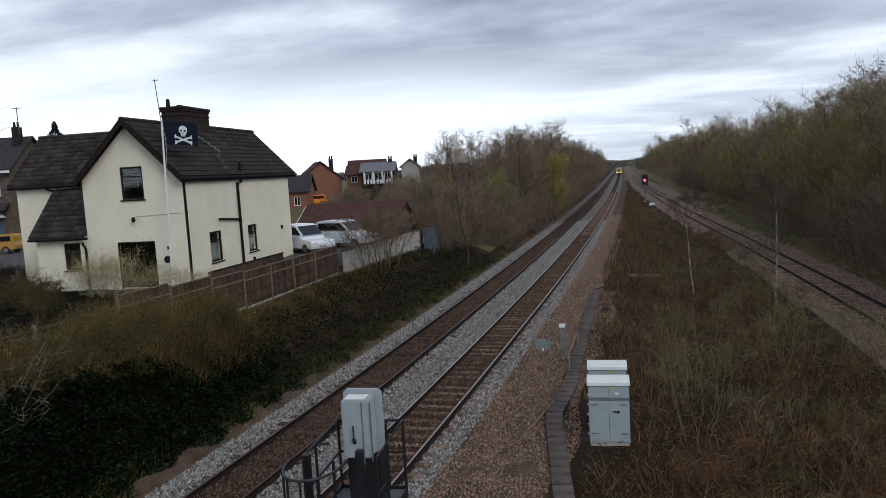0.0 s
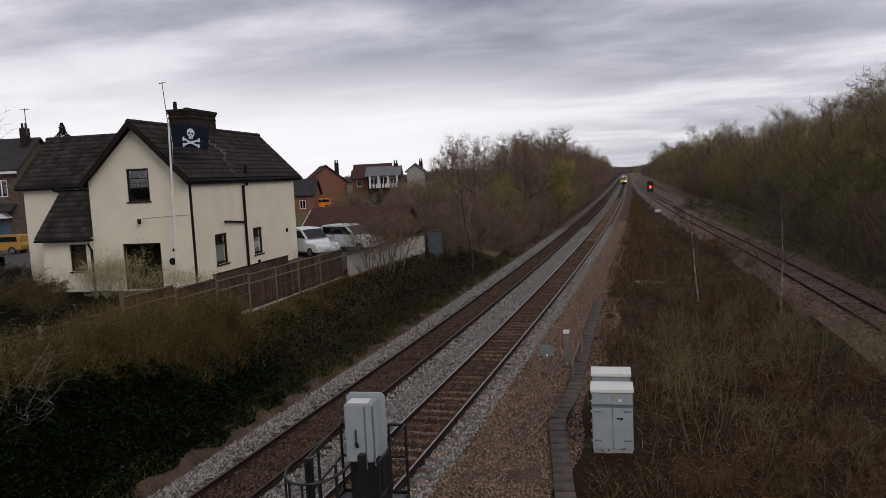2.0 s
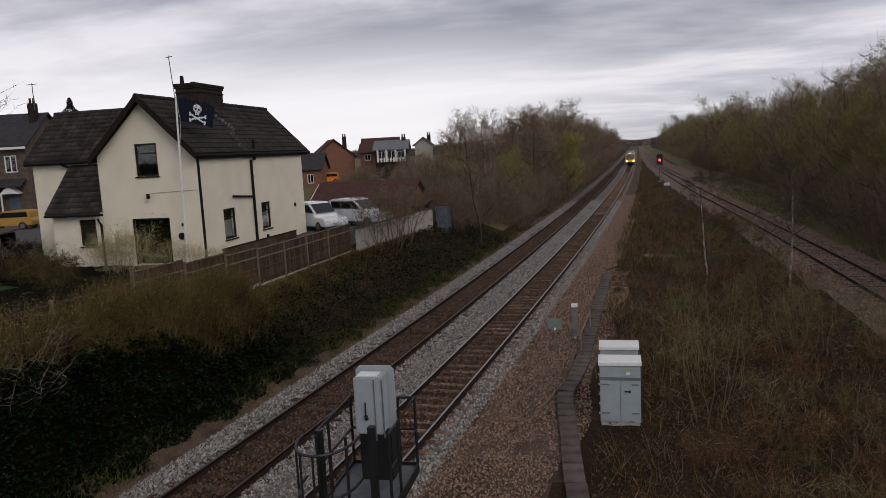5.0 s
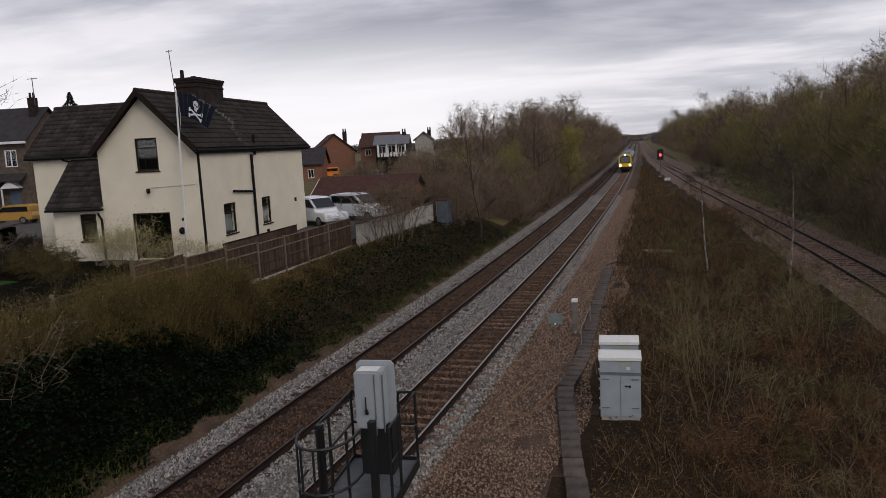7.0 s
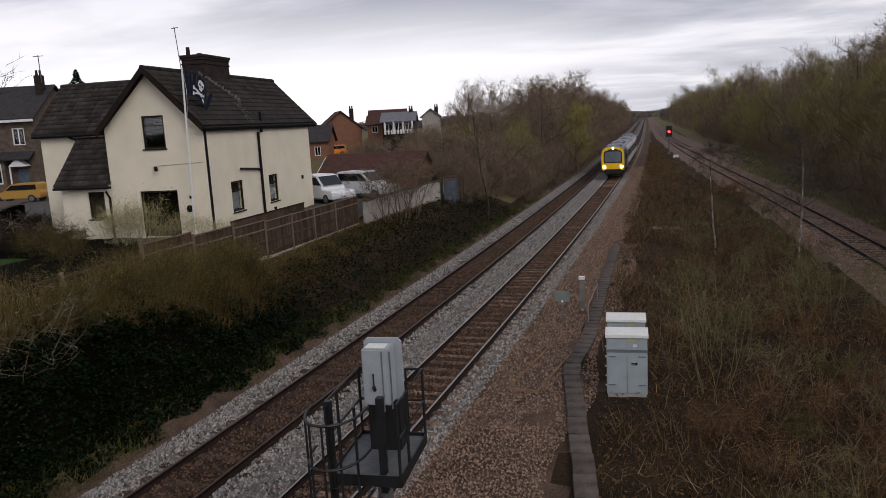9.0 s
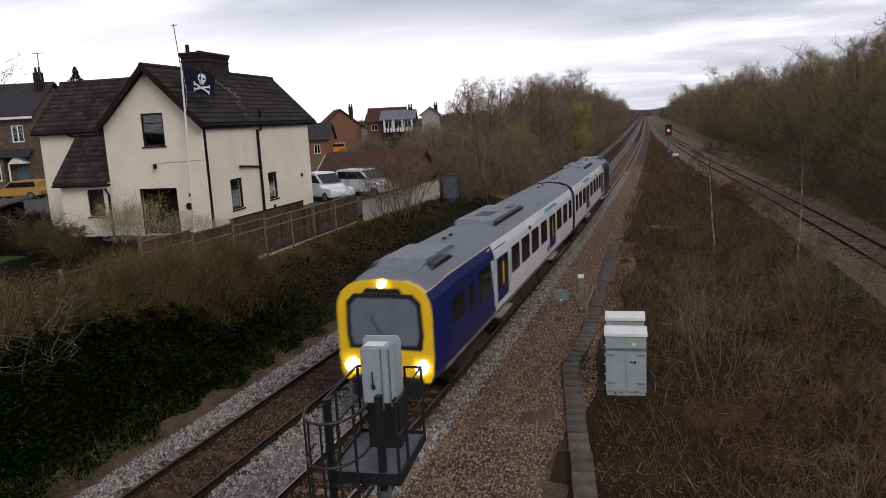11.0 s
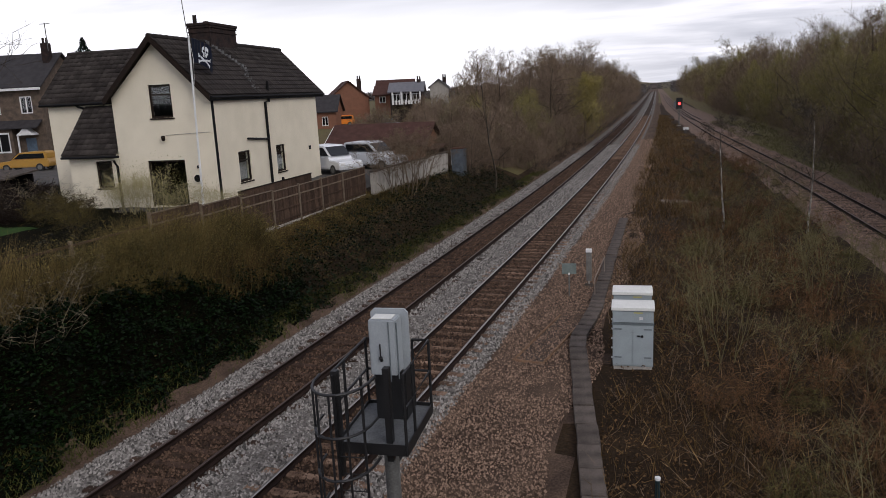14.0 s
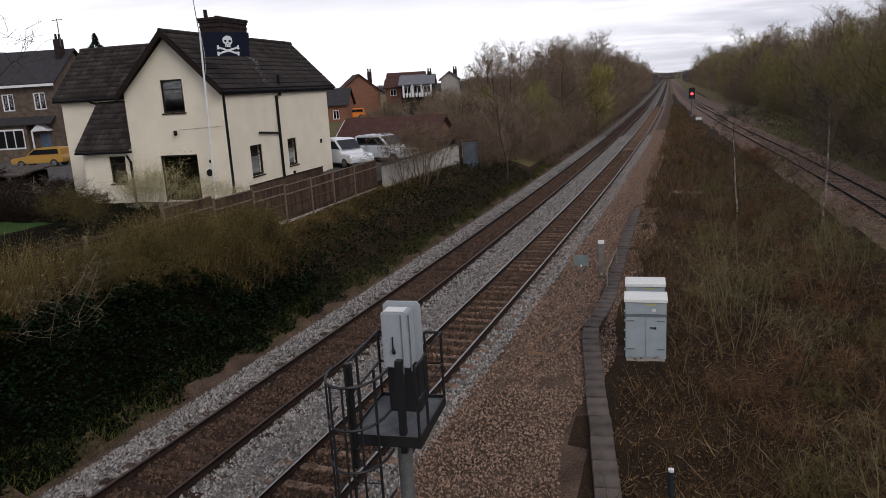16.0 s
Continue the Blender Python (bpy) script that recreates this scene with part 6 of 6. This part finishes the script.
    stuff("dry_grass", spikes(n, b, d, 0.08 + 0.22 * rng.random(n), 0.010 + 0 * x, rng), mat("pale_dry_grass", (0.20, 0.145, 0.085), 0.95, 0.3, 1, 0, per_island=0.4), "pale dry grass below the fence", "grass")
    # grass verge between ballast and ivy, and beyond the single line
    n = 24000
    y = 4 + 70 * rng.random(n) ** 1.4
    x = RAILS[0] + bend(y) - 1.8 - 1.1 * rng.random(n) ** 0.7
    b = np.stack([x, y, ground_z(x, y) - 0.01], -1)
    d = rng.normal(size=b.shape) * 0.6; d[:, 2] = 1
    d /= np.linalg.norm(d, axis=1, keepdims=True)
    keep = rng.random(n) < clump(x * 2, y) ** 0.8
    stuff("grass", spikes(keep.sum(), b[keep], d[keep], 0.10 + 0.2 * rng.random(keep.sum()), 0.013 + 0 * x[keep], rng), mat("verge_grass", (0.075, 0.078, 0.022), 0.9, 0.3, 1, 0, per_island=0.4), "thin verge grass", "grass")

    n = 16000
    y = 22 + 130 * rng.random(n) ** 1.3
    x = siding(y) + 2.6 + (17.0 - siding(y) - 2.6) * rng.random(n)
    b = np.stack([x, y, ground_z(x, y) - 0.01], -1)
    d = rng.normal(size=b.shape) * 0.6; d[:, 2] = 1
    d /= np.linalg.norm(d, axis=1, keepdims=True)
    keep = rng.random(n) < 0.25 + clump(x * 0.8, y * 0.4)
    stuff("grass", spikes(keep.sum(), b[keep], d[keep], 0.12 + 0.3 * rng.random(keep.sum()), 0.010 * (1 + y[keep] / 60), rng), mat("rank_grass", (0.13, 0.125, 0.05), 0.9, 0.3, 1, 0, per_island=0.5), "rank grass between the single line and the wood", "grass")


build_undergrowth()


def build_saplings():
    rng = random.Random(71)
    t = tree_thing(72, 2.6, "thin green-stemmed sapling standing in the scrub", name="sapling", bark=mat("green_stem_bark", (0.165, 0.142, 0.070), 0.9, 0.3, 5, 0.2), twig=MATS["green_stem_bark"], stems=3, kids=(1, 1, 0), trunk_r=0.020, low=0.2, sprigs=4, sprig_len=0.4, sprig_w=0.006, lean=0.08, spread=0.3, category="sapling", group="scrub saplings")
    scatter(t, [(rng.uniform(1.5, 9.0), rng.uniform(12, 58), rng.uniform(0, 360), rng.uniform(0.6, 1.15)) for k in range(34)] + [(rng.uniform(6.0, 9.5), rng.uniform(14, 30), rng.uniform(0, 360), rng.uniform(0.8, 1.2)) for k in range(14)])
    b = tree_thing(73, 1.25, "low russet bramble bush in the scrub", name="bramble_bush", bark=DEAD, twig=mat("russet_stems", (0.165, 0.090, 0.045), 0.95, 0.3, 1, 0, per_island=0.5), stems=5, kids=(1, 1, 0), trunk_r=0.010, low=0.1, sprigs=4, sprig_len=0.4, sprig_w=0.005, lean=0.5, spread=0.7, category="bramble", group="scrub brambles")
    scatter(b, [(rng.uniform(0.8, 8.6), rng.uniform(11, 80), rng.uniform(0, 360), rng.uniform(0.6, 1.2)) for k in range(85)])
    c = tree_thing(74, 1.0, "low olive bramble bush in the scrub", name="bramble_bush", bark=DEAD_OLIVE, twig=mat("olive_stems", (0.12, 0.105, 0.04), 0.95, 0.3, 1, 0, per_island=0.5), stems=5, kids=(1, 1, 0), trunk_r=0.010, low=0.1, sprigs=4, sprig_len=0.4, sprig_w=0.005, lean=0.5, spread=0.7, category="bramble", group="scrub brambles")
    scatter(c, [(rng.uniform(0.8, 8.6), rng.uniform(11, 80), rng.uniform(0, 360), rng.uniform(0.6, 1.2)) for k in range(40)])


build_saplings()


def build_hedge():
    """Budding garden shrubs along the fence, and bare branches that hang in from the side."""
    t = tree_thing(61, 2.3, "garden shrub in pale green bud along the fence", name="hedge_shrub", bark=BARK, twig=DEAD_OLIVE, bud=mat("pale_green_buds", (0.13, 0.115, 0.038), 0.9, 0.3, 1, 0, per_island=0.4), buds=5, bud_size=0.018, stems=9, kids=(1, 1, 1), trunk_r=0.012, low=0.2, sprigs=3, sprig_len=0.35, sprig_w=0.006, lean=0.15, category="shrub", group="hedge shrubs")
    rng = random.Random(9)
    spots = []
    for k in range(14):
        y = 17.0 + 9.6 * k / 14 + rng.uniform(-0.3, 0.3)
        spots.append((-16.0 - rng.uniform(-0.9, 1.6), y, rng.uniform(0, 360), rng.uniform(0.7, 0.9) if y < 25.2 else rng.uniform(0.45, 0.6)))
    for k in range(3):
        spots.append((rng.uniform(-26, -18.4), rng.uniform(22, 28.3), rng.uniform(0, 360), rng.uniform(0.55, 0.85)))
    scatter(t, spots)
    g = tree_thing(64, 2.2, "sparse pale shrub in bud before the house", name="garden_shrub", bark=mat("pale_whip_bark", (0.40, 0.35, 0.20), 0.9, 0.3, 4, 0.2), twig=MATS["pale_whip_bark"], bud=mat("pale_yellow_buds", (0.36, 0.32, 0.13), 0.9, 0.3, 1, 0, per_island=0.4), buds=5, bud_size=0.028, stems=10, kids=(1, 1, 0), trunk_r=0.015, low=0.35, sprigs=3, sprig_len=0.25, sprig_w=0.006, lean=0.12, category="shrub", group="garden shrubs")
    scatter(g, [(-24.6 + k * 0.62 + rng.uniform(-0.2, 0.2), 28.8 + rng.uniform(-0.5, 0.5), rng.uniform(0, 360), rng.uniform(0.7, 1.0) * (1.0 if k < 5 else 0.7)) for k in range(11)])
    b = tree_thing(62, 2.6, "bare grey arching branches over the ivy", name="bare_shrub", bark=TWIG_GREY, twig=mat("pale_bare_twigs", (0.19, 0.16, 0.115), 0.9, 0.3, 1, 0, per_island=0.3), stems=5, kids=(1, 1, 0), trunk_r=0.018, low=0.2, sprigs=2, sprig_len=0.5, sprig_w=0.006, lean=0.75, spread=0.8, category="shrub", group="bare shrubs")
    scatter(b, [(-16.4, 15.4, 0, 1.0), (-15.4, 14.6, 100, 0.9), (-30.5, 28.5, 40, 0.9), (-28.3, 27.5, 80, 0.8), (-32.5, 29.0, 160, 1.0), (-26.6, 28.2, 300, 0.7)])
    d = tree_thing(65, 1.9, "dark heap of brushwood in the garden", name="brush_heap", bark=BROWN_FRAME, twig=BROWN_FRAME, stems=9, kids=(1, 1, 1), trunk_r=0.03, low=0.1, sprigs=4, sprig_len=0.5, sprig_w=0.012, lean=0.7, spread=0.8, category="brushwood", group="brush heaps")
    scatter(d, [(-33.6, 28.5, 0, 1.0), (-31.6, 27.6, 90, 0.9), (-29.6, 27.2, 200, 0.85), (-27.6, 27.0, 300, 0.7), (-35.5, 27.5, 150, 1.1), (-26.0, 27.8, 45, 0.6), (-30.6, 29.6, 20, 1.0), (-28.6, 25.8, 110, 0.7), (-34.6, 30.0, 250, 1.15), (-32.2, 26.0, 75, 0.75)])
    h = tree_thing(63, 8.5, "bare tree whose thin branches reach into view", bark=BARK, twig=BARK, kids=(3, 2, 2), trunk_r=0.10, sprigs=3, sprig_len=0.4, sprig_w=0.006, low=0.35)
    scatter(h, [(-21.3, 17.3, 30, 1.05)])


build_hedge()


def build_far_wood():
    """The wooded skyline where the line runs out."""
    rng = np.random.default_rng(14)
    n = 70000
    x = -260 + 520 * rng.random(n)
    y = 600 + 90 * rng.random(n)
    x = np.where(np.abs(x - 1) < 10, x + 22 * np.sign(x - 1), x)
    end = rng.random(n) < 0.03
    x, y = np.where(end, -34 + 70 * rng.random(n), x), np.where(end, 905 + 20 * rng.random(n), y)
    top = 6 + 2.2 * np.sin(x * 0.051) * np.sin(x * 0.0177 + 1) + 2 * rng.random(n)
    c = np.stack([x, y, ground_z(x, y) + top * rng.random(n) ** 0.8], -1)
    v = leaves(c, 0.35 + 0.5 * rng.random(n), rng, 1.0)
    # the haze of distance is put into this greyed base colour
    stuff("far_wood", v, mat("distant_wood", (0.135, 0.122, 0.118), 0.95, 0.15, 0.02, 0, per_island=0.08), "hazy brown distant woodland", "wood")


build_far_wood()


# ---- the train ----
TRAIN_WHITE = mat("white_train_paint", (0.62, 0.62, 0.66), 0.32, 0.08, 1.2, 0.02, second=(0.55, 0.54, 0.56))
TRAIN_ROOF = mat("grey_train_roof", (0.118, 0.13, 0.145), 0.5, 0.15, 1.5, 0.05)
TRAIN_NAVY = mat("navy_blue_train_paint", (0.004, 0.009, 0.085), 0.28, 0.12, 1.5, 0.02)
TRAIN_YELLOW = mat("yellow_front_paint", (0.95, 0.58, 0.02), 0.35, 0.08, 2, 0.02)
TRAIN_ORANGE = mat("orange_cantrail_line", (0.72, 0.42, 0.28), 0.45, 0.1, 2, 0)
TRAIN_TEAL = mat("teal_door_header", (0.03, 0.27, 0.27), 0.4, 0.1, 2, 0)
TRAIN_GLASS = mat("black_train_glass", (0.006, 0.007, 0.009), 0.12, 0.1, 2, 0)
TRAIN_UNDER = mat("grimy_underframe", (0.045, 0.036, 0.030), 0.85, 0.4, 3, 0.3)
TRAIN_SKIRT = mat("dirty_pale_skirt", (0.30, 0.27, 0.24), 0.7, 0.35, 2, 0.1)
HEADLIGHT = mat("headlight_glow", (1.0, 0.97, 0.9), 0.3, 0, bump=0, emit=14.0)
BODY = ((1.24, 1.02), (1.34, 1.25), (1.37, 1.7), (1.37, 2.9), (1.33, 3.2), (1.215, 3.465), (1.204, 3.481), (0.98, 3.66), (0.62, 3.79), (0.0, 3.85))
HALF = 12.1


def section(y):
    """The body's outline at y along the car, narrowed and lowered towards the cab's nose."""
    k = smooth(HALF - 1.3, HALF, y) if y > 0 else 0.0
    j = smooth(HALF - 1.8, HALF, y) if y > 0 else 0.0
    return [(x * (1 - 0.05 * k), z - (0.14 * j * max(0, (z - 1.9) / 1.95))) for x, z in BODY]


def skin(ys, i0, i1, side, push=0.0):
    """A strip of the car's skin between two outline points, along the stations ys; push lays it proud."""
    bm = bmesh.new()
    rows = []
    for y in ys:
        s = section(float(y))
        row = []
        for i in range(i0, i1 + 1):
            x, z = s[i]
            row.append(bm.verts.new((side * (x + push), float(y), z + push * 0.5 * (i > 4))))
        rows.append(row)
    for a, b in zip(rows, rows[1:]):
        for i in range(len(a) - 1):
            bm.faces.new((a[i], a[i + 1], b[i + 1], b[i]))
    bmesh.ops.recalc_face_normals(bm, faces=bm.faces)
    return bm


def plate(y0, y1, z0, z1, side, proud=0.012, steps=3):
    """A panel laid on the car's side, following its curve."""
    bm = bmesh.new()
    rows = []
    for k in range(steps + 1):
        y = y0 + (y1 - y0) * k / steps
        s = section(y)
        xs, zs = [p[0] for p in s[:7]], [p[1] for p in s[:7]]
        rows.append([bm.verts.new((side * (float(np.interp(z, zs, xs)) + d), y, z)) for z in np.linspace(z0, z1, 6) for d in (proud,)])
    for a, b in zip(rows, rows[1:]):
        for i in range(5):
            bm.faces.new((a[i], a[i + 1], b[i + 1], b[i]))
    bmesh.ops.solidify(bm, geom=list(bm.faces), thickness=0.01)
    bmesh.ops.recalc_face_normals(bm, faces=bm.faces)
    return bm


def build_car_body(label):
    """A railcar, its cab at +y; the other end joins its neighbour."""
    c = thing("railcar", pose(0, 0, 0), label, "train", "two-car train")
    body = np.concatenate([np.linspace(-HALF + 0.3, 5.9, 14)])
    nose = np.concatenate([np.linspace(5.9, HALF - 2.8, 5), np.linspace(HALF - 2.5, HALF, 9)])
    full = np.concatenate([body, nose[1:]])
    for s in (-1, 1):
        part("body_side", skin(body, 0, 5, s), TRAIN_WHITE, c, "white side panels")
        part("cab_side", skin(nose, 0, 5, s), TRAIN_NAVY, c, "navy blue cab side")
        part("cantrail_line", skin(full, 5, 6, s), TRAIN_ORANGE, c, "thin orange line under the roof")
        part("roof", skin(full, 6, 9, s), TRAIN_ROOF, c, "grey roof")
        for y0, y1 in ((2.15, 3.5), (0.25, 1.75), (-1.7, -0.2), (-3.7, -2.25), (-7.85, -6.45), (-9.75, -8.4), (-11.35, -10.35)):
            part("window", plate(y0, y1, 2.03, 2.98, s), TRAIN_GLASS, c, "black tinted window")
        for yc in (4.85, -5.2):
            d = part("door", plate(yc - 0.82, yc + 0.82, 1.12, 3.30, s, 0.010), TRAIN_NAVY, c, "navy sliding doors")
            for k in (-0.40, 0.40):
                part("door_window", plate(yc + k - 0.24, yc + k + 0.24, 1.95, 2.95, s, 0.020), TRAIN_GLASS, d)
            part("door_edge", plate(yc - 0.075, yc + 0.075, 1.95, 2.75, s, 0.024), TRAIN_YELLOW, d, "yellow door notice")
            part("step", boxed(*sorted((s * 1.20, s * 1.46)), yc - 0.85, yc + 0.85, 0.98, 1.06), TRAIN_SKIRT, d, "pale door step")
        part("door_header", plate(-6.8, -3.7, 3.25, 3.38, s, 0.016), TRAIN_TEAL, c, "teal strip over the doors")
        part("door_mark", plate(3.66, 3.80, 1.75, 2.55, s, 0.014), mat("pale_yellow_mark", (0.62, 0.60, 0.20), 0.5), c)
        bm = plate(5.9, 6.25, 1.2, 3.4, s, 0.008)
        for v in bm.verts:
            v.co.y += 0.22 * (v.co.z - 2.3)
        part("white_flash", bm, TRAIN_WHITE, c, "white slanting flash")
        part("cab_window", plate(6.5, 7.9, 2.05, 2.98, s, 0.012), TRAIN_GLASS, c)
        part("cab_window", plate(9.5, 10.6, 2.15, 2.85, s, 0.012), TRAIN_GLASS, c)
        part("cab_door_glass", plate(8.5, 8.95, 2.05, 2.85, s, 0.012), TRAIN_GLASS, c)
        part("logo_disc", rod(bmesh.new(), (s * 1.36, -3.98, 1.62), (s * 1.39, -3.98, 1.62), 0.2, n=18), mat("lilac_grey_disc", (0.20, 0.18, 0.28), 0.5), c)
        part("side_lamp", boxed(*sorted((s * 1.30, s * 1.40)), -0.1, 0.12, 3.08, 3.22), BLACK_STEEL, c)
        part("yellow_corner", skin(np.linspace(HALF - 0.10, HALF, 3), 6, 8, s, 0.006), TRAIN_YELLOW, c, "yellow corner of the end")
        part("skirt", skin(full[:-3], 0, 0 + 1, s, 0.004), TRAIN_SKIRT, c, "dirty lower edge")
    # underframe, tanks, bogies
    part("underframe", boxed(-1.15, 1.15, -HALF + 0.2, HALF - 1.2, 0.90, 1.08), TRAIN_UNDER, c)
    for y0, y1 in ((-5.0, -2.2), (-1.8, 1.2), (1.6, 4.6)):
        part("equipment_raft", boxed(-1.22, 1.22, y0, y1, 0.42, 0.93, bevel=0.05), TRAIN_UNDER, c)
    for yc in (-8.0, 8.0):
        b = part("bogie", boxed(-1.18, 1.18, yc - 1.6, yc + 1.6, 0.48, 0.72, bevel=0.05), TRAIN_UNDER, c)
        for dy in (-1.3, 1.3):
            for s in (-1, 1):
                part("wheel", rod(bmesh.new(), (s * 0.70, yc + dy, 0.43), (s * 0.83, yc + dy, 0.43), 0.42, n=24), RAIL_STEEL, b)
            part("axle", rod(bmesh.new(), (-0.7, yc + dy, 0.43), (0.7, yc + dy, 0.43), 0.09, n=10), RAIL_STEEL, b)
    # roof gear
    p = part("roof_pod", prism([(-1.6, 3.70), (-1.25, 3.94), (3.2, 3.94), (3.5, 3.74)], -0.72, 0.72, "x"), mat("pale_roof_pod", (0.175, 0.185, 0.205), 0.5), c, "raised air-conditioning pod")
    for k in range(3):
        part("grille", boxed(-0.30, 0.30, 0.9 + k * 0.42, 1.28 + k * 0.42, 3.941, 3.955), BLACK_STEEL, p)
    for s in (-1, 1):
        part("pod_rail", boxed(*sorted((s * 0.725, s * 0.80)), -1.45, 3.4, 3.66, 3.86), BLACK_STEEL, p)
    part("hatch", boxed(-0.6, -0.35, -1.0, 0.0, 3.941, 3.97), BLACK_STEEL, p)
    for y in (6.2, 6.9, -9.2, -10.4):
        part("roof_aerial", boxed(-0.06, 0.06, y - 0.08, y + 0.08, 3.84, 3.91, bevel=0.015), BLACK_STEEL, c)
    part("cab_pod", prism([(7.6, 3.72), (8.3, 3.93), (10.4, 3.91), (11.75, 3.56)], -0.66, 0.66, "x"), mat("pale_roof_pod", (0.3, 0.31, 0.32)), c, "raised fairing over the cab")
    for s in (-1, 1):
        part("cab_fairing_side", prism([(8.6, 3.52), (9.3, 3.82), (10.5, 3.79), (11.4, 3.42)], *sorted((s * 0.665, s * 0.93)), "x"), BLACK_STEEL, c)
    # front
    fs = section(HALF)
    outline = [(-x, z) for x, z in fs] + [(x, z) for x, z in reversed(fs[:-1])]
    def front(scale_x, z0, z1, y, dy=0.03):
        pts = [(x * scale_x, max(z0, min(z1, z))) for x, z in outline]
        return prism(pts, y, y + dy, "y")
    part("front", front(1.0, 1.02, 3.85, HALF - 0.02), TRAIN_YELLOW, c, "yellow end with a black windscreen")
    # the blue-grey base paints in reflected sky, on top of the real gloss
    part("windscreen", prism([(-0.86, 1.98), (0.86, 1.98), (0.93, 2.25), (0.90, 3.02), (0.70, 3.20), (-0.70, 3.20), (-0.90, 3.02), (-0.93, 2.25)], HALF + 0.021, HALF + 0.04, "y"), mat("sky_lit_windscreen", (0.16, 0.19, 0.22), 0.12, 0.15, 2, 0, spec=1.0), c, "wide grey windscreen reflecting the sky")
    part("windscreen_surround", prism([(-1.0, 1.86), (1.0, 1.86), (1.06, 2.25), (1.02, 3.10), (0.80, 3.32), (-0.80, 3.32), (-1.02, 3.10), (-1.06, 2.25)], HALF + 0.011, HALF + 0.020, "y"), BLACK_STEEL, c, "black windscreen surround")
    part("wiper", rods([(-0.1, HALF + 0.05, 2.0), (0.35, HALF + 0.05, 2.7)], 0.015), BLACK_STEEL, c)
    part("brow", prism([(-0.55, 3.33), (0.55, 3.33), (0.45, 3.46), (-0.45, 3.46)], HALF + 0.012, HALF + 0.03, "y"), BLACK_STEEL, c)
    part("valance", boxed(-1.0, 1.0, HALF - 0.3, HALF + 0.08, 0.55, 1.15, bevel=0.06), BLACK_STEEL, c)
    part("coupler", rod(bmesh.new(), (0, HALF - 0.1, 0.85), (0, HALF + 0.5, 0.85), 0.14, n=12), TRAIN_UNDER, c)
    part("gangway", prism([(-1.26, 1.05), (1.26, 1.05), (1.28, 3.2), (0.95, 3.62), (-0.95, 3.62), (-1.28, 3.2)], -HALF - 0.12, -HALF + 0.29, "y"), BLACK_STEEL, c, "black bellows between the cars")
    part("end_wall", prism(outline_at(-HALF), -HALF + 0.3, -HALF + 0.315, "y"), BLACK_STEEL, c)
    return c


def outline_at(y):
    fs = section(y)
    return [(-x, z) for x, z in fs] + [(x, z) for x, z in reversed(fs[:-1])]


REAR_CAR = build_car_body("white railcar with navy cab, grey roof and black windows")
LEAD_CAR = copy_thing(REAR_CAR, pose(0, 0, 0))
LEAD_CAR["label"] = "white railcar with yellow front and lit headlights"
for _s in (-1, 1):
    part("headlight", rod(bmesh.new(), (_s * 0.97, HALF + 0.01, 1.42), (_s * 0.97, HALF + 0.07, 1.42), 0.17, 0.15, n=16), HEADLIGHT, LEAD_CAR, "lit white headlight")
part("marker_light", rod(bmesh.new(), (0, HALF + 0.01, 3.57), (0, HALF + 0.07, 3.57), 0.09, n=12), HEADLIGHT, LEAD_CAR, "lit marker lamp")
SPEED, NOSE_AT, NOSE_T = 35.6, 81.9, 9.2
MIDDLE = (RAILS[2] + RAILS[3]) / 2


def car_rows(offset, turned):
    """Poses of a car whose middle runs that far behind the nose, along the bend."""
    rows = []
    t = 0.0
    while t <= 16.001:
        y = NOSE_AT - SPEED * (t - NOSE_T) + offset
        a, b = y - 8, y + 8
        xa, xb = MIDDLE + float(bend(a)), MIDDLE + float(bend(b))
        yaw = -math.degrees(math.atan2(xb - xa, 16))
        rows.append((t, pose((xa + xb) / 2, y, 0, 0, 0, yaw + (180 if turned else 0))))
        t += 0.25
    return rows


def motions():
    walk(LEAD_CAR, car_rows(11.35, True))
    walk(REAR_CAR, car_rows(35.8, False))
    for i, strip in enumerate(FLAG_STRIPS):
        walk(strip, flag_rows(i))


motions()
